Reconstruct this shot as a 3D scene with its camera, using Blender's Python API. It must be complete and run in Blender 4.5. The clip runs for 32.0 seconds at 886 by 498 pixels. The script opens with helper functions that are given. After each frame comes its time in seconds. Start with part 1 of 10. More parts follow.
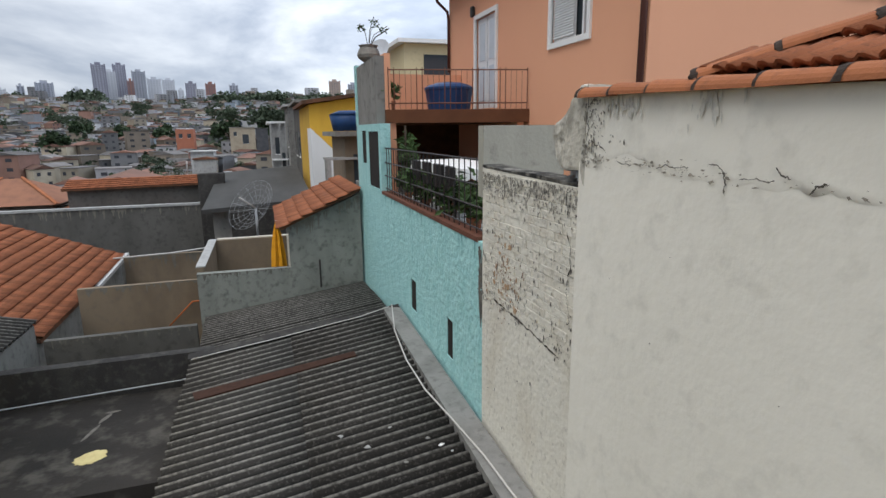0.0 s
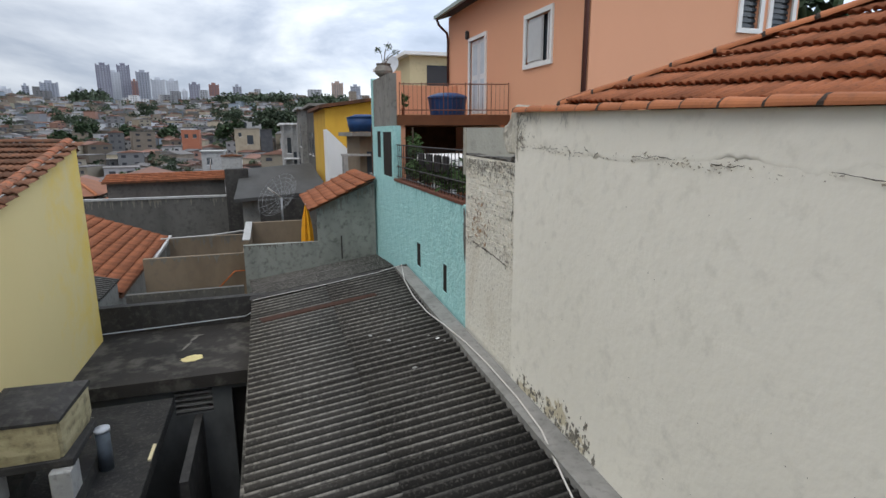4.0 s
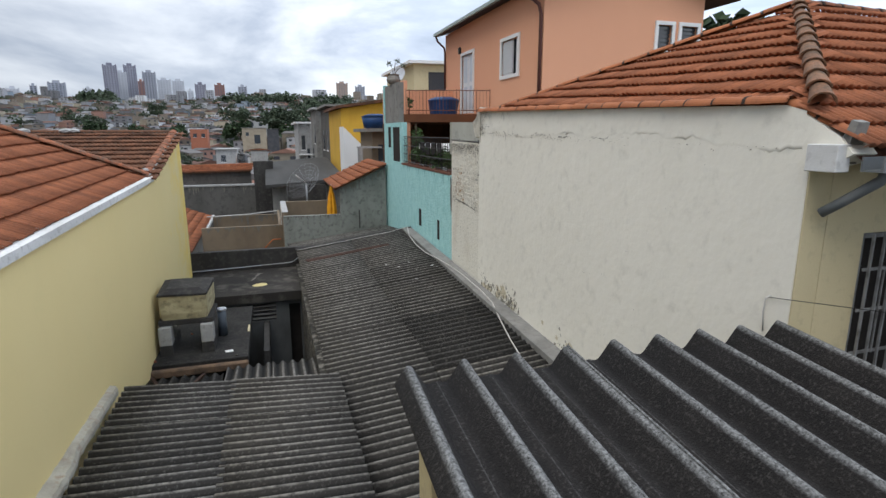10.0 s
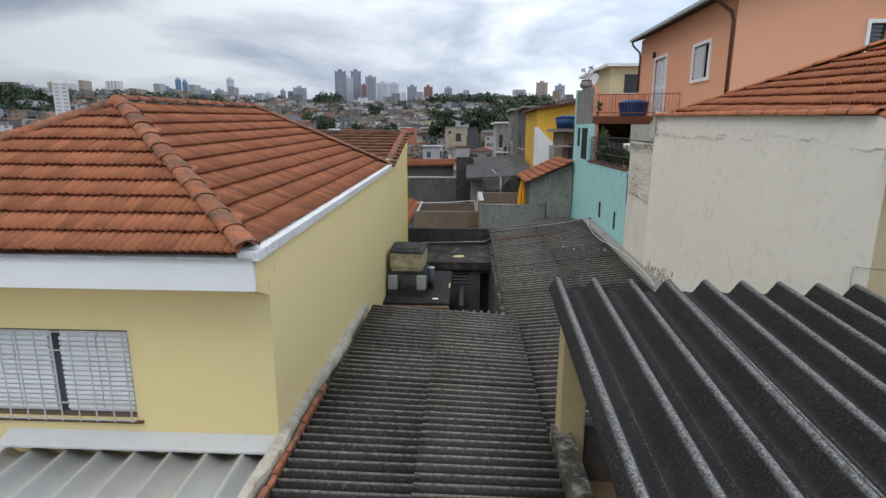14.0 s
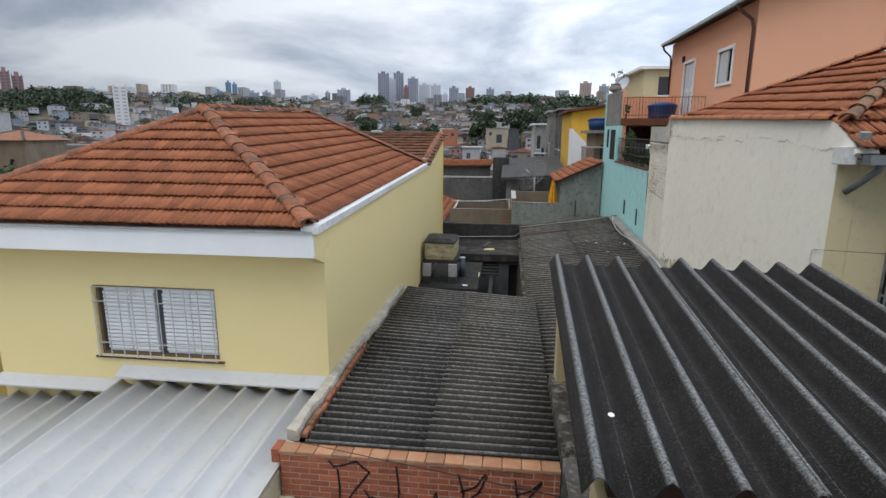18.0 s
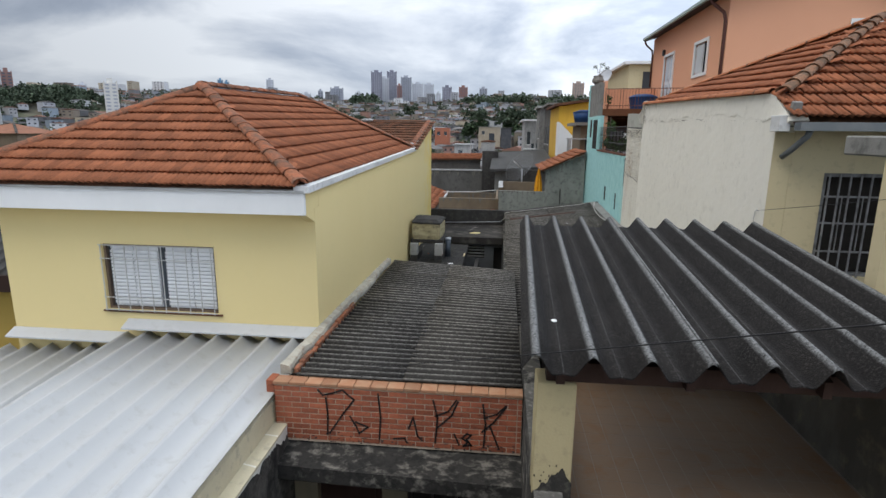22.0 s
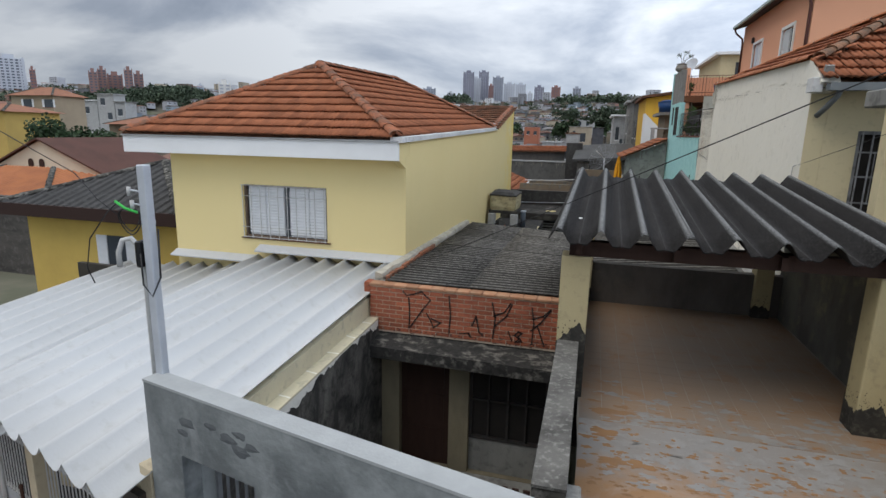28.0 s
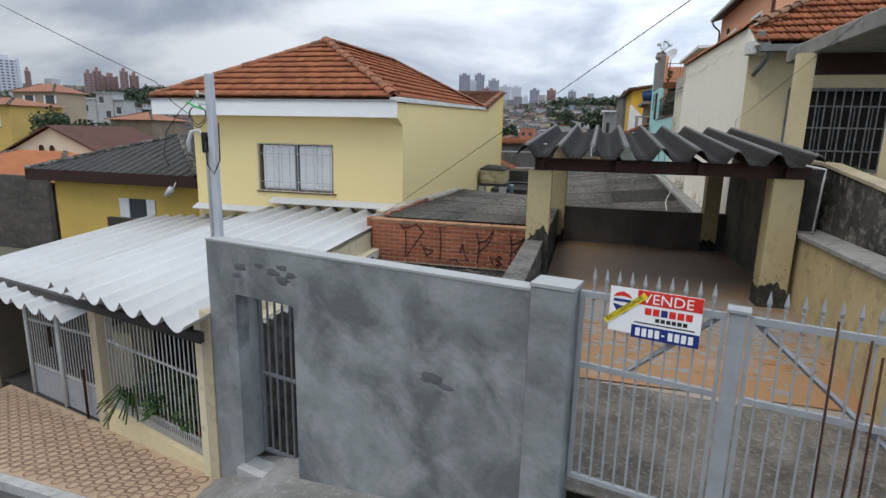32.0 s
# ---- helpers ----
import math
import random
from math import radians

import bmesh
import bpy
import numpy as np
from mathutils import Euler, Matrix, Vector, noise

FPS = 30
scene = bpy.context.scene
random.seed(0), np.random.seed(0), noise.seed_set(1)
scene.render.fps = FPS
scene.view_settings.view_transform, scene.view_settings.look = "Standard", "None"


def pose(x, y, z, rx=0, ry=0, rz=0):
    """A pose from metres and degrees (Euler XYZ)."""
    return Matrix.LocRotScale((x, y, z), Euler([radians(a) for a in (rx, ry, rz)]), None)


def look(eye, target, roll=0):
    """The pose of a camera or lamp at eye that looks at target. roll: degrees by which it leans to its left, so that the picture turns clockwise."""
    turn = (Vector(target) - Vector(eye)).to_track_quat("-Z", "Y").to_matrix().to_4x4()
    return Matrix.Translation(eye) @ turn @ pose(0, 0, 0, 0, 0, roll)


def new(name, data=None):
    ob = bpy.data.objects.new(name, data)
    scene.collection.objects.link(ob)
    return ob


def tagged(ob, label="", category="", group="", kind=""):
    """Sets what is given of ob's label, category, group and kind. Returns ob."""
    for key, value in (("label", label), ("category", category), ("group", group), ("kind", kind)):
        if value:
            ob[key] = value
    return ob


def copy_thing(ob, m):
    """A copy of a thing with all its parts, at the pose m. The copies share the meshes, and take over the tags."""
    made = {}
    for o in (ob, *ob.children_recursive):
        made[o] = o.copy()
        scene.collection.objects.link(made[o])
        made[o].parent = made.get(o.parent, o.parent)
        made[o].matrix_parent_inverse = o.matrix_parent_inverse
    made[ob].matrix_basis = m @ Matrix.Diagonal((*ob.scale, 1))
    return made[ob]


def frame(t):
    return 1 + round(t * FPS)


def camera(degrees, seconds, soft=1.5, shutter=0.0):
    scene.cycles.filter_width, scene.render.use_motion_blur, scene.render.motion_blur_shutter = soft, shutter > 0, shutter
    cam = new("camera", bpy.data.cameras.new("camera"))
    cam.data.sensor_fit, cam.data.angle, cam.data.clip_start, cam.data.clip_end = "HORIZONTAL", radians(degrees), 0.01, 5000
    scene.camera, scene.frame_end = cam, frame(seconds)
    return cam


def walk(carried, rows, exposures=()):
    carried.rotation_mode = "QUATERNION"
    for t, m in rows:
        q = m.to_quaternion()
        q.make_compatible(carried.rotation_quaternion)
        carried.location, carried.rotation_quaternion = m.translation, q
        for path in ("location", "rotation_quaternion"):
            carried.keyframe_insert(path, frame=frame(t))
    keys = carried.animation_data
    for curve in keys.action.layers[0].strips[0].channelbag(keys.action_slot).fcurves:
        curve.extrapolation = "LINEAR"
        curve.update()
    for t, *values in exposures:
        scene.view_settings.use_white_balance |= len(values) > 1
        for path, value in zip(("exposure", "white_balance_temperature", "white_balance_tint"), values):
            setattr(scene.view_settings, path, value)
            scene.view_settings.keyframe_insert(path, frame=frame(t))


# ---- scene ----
cam = camera(78.4, 32.0)
PATH = [
    (0, (-0.249, -0.353, 5.617), (0.355, 1.505, 5.191), -0.6),
    (0.5, (-0.438, -0.843, 5.666), (0.17, 1.015, 5.243), -0.5),
    (1, (-0.601, -1.341, 5.652), (0.009, 0.515, 5.228), -0.5),
    (1.5, (-0.736, -1.738, 5.631), (-0.128, 0.119, 5.208), -0.5),
    (2, (-0.85, -2.098, 5.695), (-0.246, -0.24, 5.268), -0.4),
    (2.5, (-0.894, -2.42, 5.66), (-0.294, -0.559, 5.241), -0.3),
    (3, (-0.98, -2.792, 5.657), (-0.379, -0.931, 5.238), -0.2),
    (3.5, (-1.091, -3.186, 5.614), (-0.49, -1.324, 5.196), -0.2),
    (5.5, (-1.643, -4.686, 5.511), (-1.042, -2.825, 5.09), -0.2),
    (6, (-1.782, -5.054, 5.447), (-1.178, -3.195, 5.026), -0.1),
    (6.5, (-1.866, -5.465, 5.403), (-1.27, -3.603, 4.981), -0.3),
    (7, (-1.952, -5.87, 5.394), (-1.359, -4.008, 4.968), -0.2),
    (7.5, (-2.042, -6.251, 5.305), (-1.448, -4.389, 4.879), -0.1),
    (8, (-2.088, -6.651, 5.262), (-1.502, -4.787, 4.838), -0.2),
    (8.5, (-2.136, -7.048, 5.274), (-1.553, -5.183, 4.849), -0.2),
    (9, (-2.215, -7.431, 5.355), (-1.63, -5.565, 4.935), -0.2),
    (9.5, (-2.319, -7.774, 5.392), (-1.73, -5.909, 4.975), -0.1),
    (10, (-2.4, -8.149, 5.392), (-1.812, -6.284, 4.975), -0.1),
    (10.5, (-2.506, -8.508, 5.342), (-1.919, -6.641, 4.928), -0.1),
    (11, (-2.595, -8.865, 5.271), (-2.015, -6.997, 4.854), -0.2),
    (11.5, (-2.656, -9.205, 5.151), (-2.093, -7.332, 4.736), -0.2),
    (12, (-2.723, -9.552, 5.18), (-2.277, -7.647, 4.766), -0.1),
    (12.5, (-2.667, -9.854, 5.293), (-2.359, -7.922, 4.876), -0.2),
    (13, (-2.674, -10.189, 5.303), (-2.496, -8.241, 4.887), -0.1),
    (13.5, (-2.716, -10.573, 5.32), (-2.667, -8.618, 4.903), 0.1),
    (14, (-2.641, -10.925, 5.425), (-2.725, -8.972, 5.004), 0.3),
    (14.5, (-2.577, -11.231, 5.401), (-2.785, -9.287, 4.98), 0.3),
    (16.5, (-2.337, -12.037, 5.413), (-2.578, -10.095, 5.001), 0.3),
    (17, (-2.337, -12.239, 5.432), (-2.566, -10.298, 5.009), 0.3),
    (17.5, (-2.322, -12.363, 5.402), (-2.549, -10.42, 4.987), 0.5),
    (18, (-2.274, -12.446, 5.443), (-2.503, -10.503, 5.025), 0.3),
    (18.5, (-2.234, -12.475, 5.448), (-2.463, -10.533, 5.031), 0.4),
    (19, (-2.216, -12.498, 5.426), (-2.437, -10.554, 5.009), 0.5),
    (19.5, (-2.149, -12.427, 5.394), (-2.382, -10.483, 4.983), 0.3),
    (20, (-2.159, -12.52, 5.443), (-2.388, -10.575, 5.034), 0.3),
    (20.5, (-2.17, -12.867, 5.46), (-2.389, -10.925, 5.038), 0.4),
    (21, (-2.124, -13.12, 5.425), (-2.338, -11.178, 4.998), 0.4),
    (21.5, (-2.023, -13.242, 5.341), (-2.237, -11.302, 4.904), 0.4),
    (22, (-1.958, -13.32, 5.008), (-2.161, -11.375, 4.588), 0.6),
    (22.5, (-1.906, -13.269, 4.742), (-2.112, -11.325, 4.318), 0.6),
    (23, (-1.901, -13.206, 4.425), (-2.107, -11.263, 3.997), 0.5),
    (23.5, (-1.906, -13.21, 4.334), (-2.111, -11.266, 3.907), 0.6),
    (24, (-1.966, -13.215, 4.23), (-2.176, -11.273, 3.799), 0.6),
    (24.5, (-1.974, -13.245, 4.073), (-2.19, -11.301, 3.657), 0.5),
    (25, (-1.85, -13.624, 4.126), (-2.073, -11.681, 3.705), 0.6),
    (25.5, (-1.777, -14.029, 4.252), (-2.093, -12.099, 3.835), 0.8),
    (26, (-1.733, -14.363, 4.359), (-2.187, -12.461, 3.941), 0.8),
    (26.5, (-1.656, -14.642, 4.463), (-2.177, -12.759, 4.038), 0.9),
    (28.5, (-1.25, -15.301, 4.289), (-1.752, -13.412, 3.868), 1.2),
    (29, (-1.194, -15.296, 4.251), (-1.69, -13.404, 3.833), 1.1),
    (29.5, (-1.163, -15.26, 4.082), (-1.656, -13.368, 3.665), 1.1),
    (30, (-1.116, -15.362, 3.863), (-1.611, -13.469, 3.452), 1.2),
    (30.5, (-1.031, -15.731, 3.599), (-1.528, -13.84, 3.181), 1.3),
    (31, (-0.943, -16.14, 3.417), (-1.44, -14.248, 3.0), 1.2),
    (31.5, (-0.848, -16.53, 3.43), (-1.345, -14.639, 3.012), 1.2),
    (32, (-0.785, -16.897, 3.435), (-1.279, -15.004, 3.022), 1.3),
]
walk(cam, [(t, look(eye, target, roll)) for t, eye, target, roll in PATH], [(0.0, 0.31), (7.0, 0.33), (11.0, 0.38), (14.0, 0.29), (20.0, 0.31), (24.0, 0.33), (26.0, 0.22), (29.0, 0.24), (32.0, 0.36)])

# ---- light ----
world = bpy.data.worlds.new("overcast_sky")
scene.world = world
world.use_nodes = True


def build_world(w):
    nt = w.node_tree
    nt.nodes.clear()
    out = nt.nodes.new("ShaderNodeOutputWorld")
    bg = nt.nodes.new("ShaderNodeBackground")
    sky = nt.nodes.new("ShaderNodeTexSky")
    sky.sky_type = "NISHITA"
    sky.sun_disc = False
    sky.sun_elevation = radians(61)
    sky.sun_rotation = radians(230)
    dim = nt.nodes.new("ShaderNodeVectorMath")
    dim.operation = "SCALE"
    dim.inputs["Scale"].default_value = 0.09
    nt.links.new(sky.outputs[0], dim.inputs[0])
    tc = nt.nodes.new("ShaderNodeTexCoord")
    mp = nt.nodes.new("ShaderNodeMapping")
    mp.inputs["Scale"].default_value = (1.5, 1.5, 4.4)
    mp.inputs["Location"].default_value = (0.35, 0.1, 0.2)
    nt.links.new(tc.outputs["Generated"], mp.inputs[0])
    big = nt.nodes.new("ShaderNodeTexNoise")
    big.inputs["Scale"].default_value = 1.35
    big.inputs["Detail"].default_value = 7
    big.inputs["Roughness"].default_value = 0.55
    big.inputs["Distortion"].default_value = 0.35
    nt.links.new(mp.outputs[0], big.inputs[0])
    ramp = nt.nodes.new("ShaderNodeValToRGB")
    e = ramp.color_ramp.elements
    e[0].position, e[0].color = 0.35, (0.275, 0.33, 0.425, 1)
    e[1].position, e[1].color = 0.63, (0.84, 0.89, 0.96, 1)
    m = ramp.color_ramp.elements.new(0.47)
    m.color = (0.43, 0.49, 0.595, 1)
    nt.links.new(big.outputs[0], ramp.inputs[0])
    mix = nt.nodes.new("ShaderNodeMix")
    mix.data_type = "RGBA"
    mix.inputs["Factor"].default_value = 0.93
    nt.links.new(dim.outputs[0], mix.inputs["A"])
    nt.links.new(ramp.outputs[0], mix.inputs["B"])
    # an overcast sky is brighter overhead than at the horizon
    sep = nt.nodes.new("ShaderNodeSeparateXYZ")
    nt.links.new(tc.outputs["Generated"], sep.inputs[0])
    rise = nt.nodes.new("ShaderNodeMapRange")
    rise.inputs["From Min"].default_value = 0.0
    rise.inputs["From Max"].default_value = 0.5
    rise.inputs["To Min"].default_value = 0.92
    rise.inputs["To Max"].default_value = 1.24
    nt.links.new(sep.outputs["Z"], rise.inputs["Value"])
    # thicker cloud towards the west
    side = nt.nodes.new("ShaderNodeMapRange")
    side.interpolation_type = "SMOOTHSTEP"
    side.inputs["From Min"].default_value = -0.85
    side.inputs["From Max"].default_value = 0.15
    side.inputs["To Min"].default_value = 0.6
    side.inputs["To Max"].default_value = 1.08
    nt.links.new(sep.outputs["X"], side.inputs["Value"])
    both = nt.nodes.new("ShaderNodeMath")
    both.operation = "MULTIPLY"
    nt.links.new(rise.outputs[0], both.inputs[0])
    nt.links.new(side.outputs[0], both.inputs[1])
    # and thin, bright cloud over the east
    east = nt.nodes.new("ShaderNodeMapRange")
    east.interpolation_type = "SMOOTHSTEP"
    east.inputs["From Min"].default_value = -0.05
    east.inputs["From Max"].default_value = 0.8
    east.inputs["To Min"].default_value = 1.0
    east.inputs["To Max"].default_value = 1.9
    nt.links.new(sep.outputs["X"], east.inputs["Value"])
    all_round = nt.nodes.new("ShaderNodeMath")
    all_round.operation = "MULTIPLY"
    nt.links.new(both.outputs[0], all_round.inputs[0])
    nt.links.new(east.outputs[0], all_round.inputs[1])
    lift = nt.nodes.new("ShaderNodeVectorMath")
    lift.operation = "SCALE"
    nt.links.new(mix.outputs["Result"], lift.inputs[0])
    nt.links.new(all_round.outputs[0], lift.inputs["Scale"])
    nt.links.new(lift.outputs[0], bg.inputs["Color"])
    bg.inputs["Strength"].default_value = 1.0
    nt.links.new(bg.outputs[0], out.inputs[0])


build_world(world)
sun = new("sun", bpy.data.lights.new("sun", "SUN"))
sun.data.energy, sun.data.angle, sun.data.color = 1.42, radians(45), (1.0, 0.968, 0.92)
sun.matrix_world = look((0, 0, 40), (17, 14, 0))

# ---- materials ----
MATS = {}


def material(name, color, rough=0.85, second=None, amount=0.5, scale=2.0, stretch=(1, 1, 1), third=None, third_amount=0.35, third_scale=14.0,
             bump=0.15, bump_scale=40.0, metallic=0.0, vary=0.0, island=0.0, sharp=0.18, spec=0.3, world_space=False, crest=None, swirl=0.0, y_blend=None):
    """A painted, weathered or mineral surface: a base colour, large stains (second), fine specks (third), relief and piece-to-piece change."""
    if name in MATS:
        return MATS[name]
    m = bpy.data.materials.new(name)
    m.use_nodes = True
    nt = m.node_tree
    n, l = nt.nodes, nt.links
    p = n["Principled BSDF"]
    p.inputs["Roughness"].default_value = rough
    p.inputs["Metallic"].default_value = metallic
    p.inputs["Specular IOR Level"].default_value = spec
    tc = n.new("ShaderNodeTexCoord")
    info = n.new("ShaderNodeObjectInfo")
    add = n.new("ShaderNodeVectorMath")
    add.operation = "MULTIPLY_ADD"
    add.inputs[1].default_value = (1, 1, 1)
    jump = n.new("ShaderNodeCombineXYZ")
    mul = n.new("ShaderNodeMath")
    mul.operation = "MULTIPLY"
    mul.inputs[1].default_value = 37.0
    l.new(info.outputs["Random"], mul.inputs[0])
    l.new(mul.outputs[0], jump.inputs[0])
    if world_space:
        place = n.new("ShaderNodeNewGeometry")
        l.new(place.outputs["Position"], add.inputs[0])
    else:
        l.new(tc.outputs["Object"], add.inputs[0])
        l.new(jump.outputs[0], add.inputs[2])
    mp = n.new("ShaderNodeMapping")
    mp.inputs["Scale"].default_value = stretch
    l.new(add.outputs[0], mp.inputs[0])
    last = n.new("ShaderNodeRGB")
    last.outputs[0].default_value = (*color, 1)
    col = last.outputs[0]

    def layer(col, other, vec, sc, amt, soft, detail):
        tex = n.new("ShaderNodeTexNoise")
        tex.inputs["Scale"].default_value = sc
        tex.inputs["Detail"].default_value = detail
        tex.inputs["Roughness"].default_value = 0.62
        tex.inputs["Distortion"].default_value = swirl
        l.new(vec, tex.inputs[0])
        r = n.new("ShaderNodeMapRange")
        r.inputs["From Min"].default_value = 0.62 - 0.3 * amt - soft / 2
        r.inputs["From Max"].default_value = 0.62 - 0.3 * amt + soft
        r.inputs["To Max"].default_value = min(1.0, 0.35 + amt)
        l.new(tex.outputs[0], r.inputs["Value"])
        mx = n.new("ShaderNodeMix")
        mx.data_type = "RGBA"
        l.new(r.outputs[0], mx.inputs["Factor"])
        l.new(col, mx.inputs["A"])
        mx.inputs["B"].default_value = (*other, 1)
        return mx.outputs["Result"]

    if second:
        col = layer(col, second, mp.outputs[0], scale, amount, sharp, 6)
    if y_blend:
        # patchy blend to another colour along world y; the driveway floor is worn pale by rain and wheels where it lies
        # open to the sky
        here = n.new("ShaderNodeNewGeometry")
        xyz = n.new("ShaderNodeSeparateXYZ")
        l.new(here.outputs["Position"], xyz.inputs[0])
        far = n.new("ShaderNodeMapRange")
        far.inputs["From Min"].default_value, far.inputs["From Max"].default_value = y_blend[1], y_blend[2]
        far.inputs["To Min"].default_value, far.inputs["To Max"].default_value = -0.42, 0.55
        l.new(xyz.outputs["Y"], far.inputs["Value"])
        spot = n.new("ShaderNodeTexNoise")
        spot.inputs["Scale"].default_value = 1.5
        spot.inputs["Detail"].default_value = 8
        spot.inputs["Roughness"].default_value = 0.68
        l.new(here.outputs["Position"], spot.inputs[0])
        tot = n.new("ShaderNodeMath")
        l.new(far.outputs[0], tot.inputs[0])
        l.new(spot.outputs[0], tot.inputs[1])
        cut = n.new("ShaderNodeMapRange")
        cut.inputs["From Min"].default_value, cut.inputs["From Max"].default_value = 0.44, 0.78
        cut.inputs["To Max"].default_value = 0.85
        l.new(tot.outputs[0], cut.inputs["Value"])
        mx = n.new("ShaderNodeMix")
        mx.data_type = "RGBA"
        l.new(cut.outputs[0], mx.inputs["Factor"])
        l.new(col, mx.inputs["A"])
        mx.inputs["B"].default_value = (*y_blend[0], 1)
        col = mx.outputs["Result"]
    if third:
        col = layer(col, third, add.outputs[0], third_scale, third_amount, 0.12, 4)
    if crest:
        # crests rubbed pale by weather and lichen, trough shade painted into the colour: the sheet carries its height
        # as an attribute
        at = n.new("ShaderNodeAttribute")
        at.attribute_name = "profile_tone"
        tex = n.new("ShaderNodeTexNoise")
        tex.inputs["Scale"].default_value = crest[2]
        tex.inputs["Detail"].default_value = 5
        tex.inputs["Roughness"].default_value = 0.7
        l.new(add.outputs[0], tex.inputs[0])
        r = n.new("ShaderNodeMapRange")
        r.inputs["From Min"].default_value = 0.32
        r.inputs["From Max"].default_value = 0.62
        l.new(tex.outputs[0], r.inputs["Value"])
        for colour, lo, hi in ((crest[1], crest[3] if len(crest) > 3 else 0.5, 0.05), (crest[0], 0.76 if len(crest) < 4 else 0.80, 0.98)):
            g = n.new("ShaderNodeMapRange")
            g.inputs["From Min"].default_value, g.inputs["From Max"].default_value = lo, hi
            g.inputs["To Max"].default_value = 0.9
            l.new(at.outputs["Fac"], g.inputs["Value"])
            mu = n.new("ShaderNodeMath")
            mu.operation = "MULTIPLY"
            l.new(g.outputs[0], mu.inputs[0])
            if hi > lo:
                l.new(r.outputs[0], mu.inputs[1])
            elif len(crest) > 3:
                # noise breaks up the painted trough shade on the big sheets
                trough_range = n.new("ShaderNodeMapRange")
                trough_range.inputs["From Min"].default_value, trough_range.inputs["From Max"].default_value = 0.42, 0.58
                trough_range.inputs["To Min"].default_value = 0.3
                trough_noise = n.new("ShaderNodeTexNoise")
                trough_noise.inputs["Scale"].default_value = 6.0
                trough_noise.inputs["Detail"].default_value = 8
                trough_noise.inputs["Roughness"].default_value = 0.75
                l.new(add.outputs[0], trough_noise.inputs[0])
                l.new(trough_noise.outputs[0], trough_range.inputs["Value"])
                l.new(trough_range.outputs[0], mu.inputs[1])
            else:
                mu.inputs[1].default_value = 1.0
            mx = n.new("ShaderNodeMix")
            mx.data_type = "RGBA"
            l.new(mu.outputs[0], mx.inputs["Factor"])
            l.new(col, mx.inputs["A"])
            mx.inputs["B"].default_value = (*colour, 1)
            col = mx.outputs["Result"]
    if vary or island:
        hsv = n.new("ShaderNodeHueSaturation")
        src = info.outputs["Random"]
        if island:
            geo = n.new("ShaderNodeNewGeometry")
            src = geo.outputs["Random Per Island"]
        r = n.new("ShaderNodeMapRange")
        r.inputs["To Min"].default_value = 1 - (vary or island)
        r.inputs["To Max"].default_value = 1 + (vary or island)
        l.new(src, r.inputs["Value"])
        l.new(r.outputs[0], hsv.inputs["Value"])
        l.new(col, hsv.inputs["Color"])
        col = hsv.outputs[0]
    l.new(col, p.inputs["Base Color"])
    if bump:
        tex = n.new("ShaderNodeTexNoise")
        tex.inputs["Scale"].default_value = bump_scale
        tex.inputs["Detail"].default_value = 4
        l.new(add.outputs[0], tex.inputs[0])
        b = n.new("ShaderNodeBump")
        b.inputs["Strength"].default_value = bump
        b.inputs["Distance"].default_value = 0.02
        l.new(tex.outputs[0], b.inputs["Height"])
        l.new(b.outputs[0], p.inputs["Normal"])
    MATS[name] = m
    return m


def glass(name, tint=(0.05, 0.06, 0.07)):
    if name not in MATS:
        m = bpy.data.materials.new(name)
        m.use_nodes = True
        p = m.node_tree.nodes["Principled BSDF"]
        p.inputs["Base Color"].default_value = (*tint, 1)
        p.inputs["Roughness"].default_value = 0.06
        p.inputs["Specular IOR Level"].default_value = 0.4
        MATS[name] = m
    return MATS[name]


# crest holds the pale crest colour, then a trough tone darkened as shade
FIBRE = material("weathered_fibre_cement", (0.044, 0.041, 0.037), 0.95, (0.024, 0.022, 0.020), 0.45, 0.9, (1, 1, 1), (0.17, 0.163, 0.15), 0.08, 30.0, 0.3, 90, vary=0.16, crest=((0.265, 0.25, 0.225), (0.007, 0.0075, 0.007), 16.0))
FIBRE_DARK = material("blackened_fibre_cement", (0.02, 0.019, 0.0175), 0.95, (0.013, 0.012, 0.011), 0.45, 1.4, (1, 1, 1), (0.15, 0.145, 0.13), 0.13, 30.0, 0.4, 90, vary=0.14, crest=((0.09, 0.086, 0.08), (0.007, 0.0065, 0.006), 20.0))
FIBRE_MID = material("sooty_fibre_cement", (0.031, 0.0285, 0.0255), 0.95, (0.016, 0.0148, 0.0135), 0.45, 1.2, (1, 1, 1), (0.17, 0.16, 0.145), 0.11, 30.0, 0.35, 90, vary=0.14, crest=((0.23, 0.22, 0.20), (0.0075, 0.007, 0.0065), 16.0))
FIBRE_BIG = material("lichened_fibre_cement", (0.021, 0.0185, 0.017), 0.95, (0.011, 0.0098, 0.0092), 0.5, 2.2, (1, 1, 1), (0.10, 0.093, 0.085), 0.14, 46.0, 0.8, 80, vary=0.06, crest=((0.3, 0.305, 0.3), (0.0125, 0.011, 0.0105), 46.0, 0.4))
TILE = material("red_clay_tile", (0.305, 0.108, 0.050), 0.9, (0.205, 0.078, 0.042), 0.34, 3.5, (1, 1, 1), (0.09, 0.05, 0.033), 0.13, 34.0, 0.3, 80, vary=0.2)
TILE_JOINED = material("red_clay_tile_joined", (0.305, 0.108, 0.050), 0.9, (0.205, 0.078, 0.042), 0.34, 3.5, (1, 1, 1), (0.09, 0.05, 0.033), 0.13, 34.0, 0.3, 80, island=0.2)
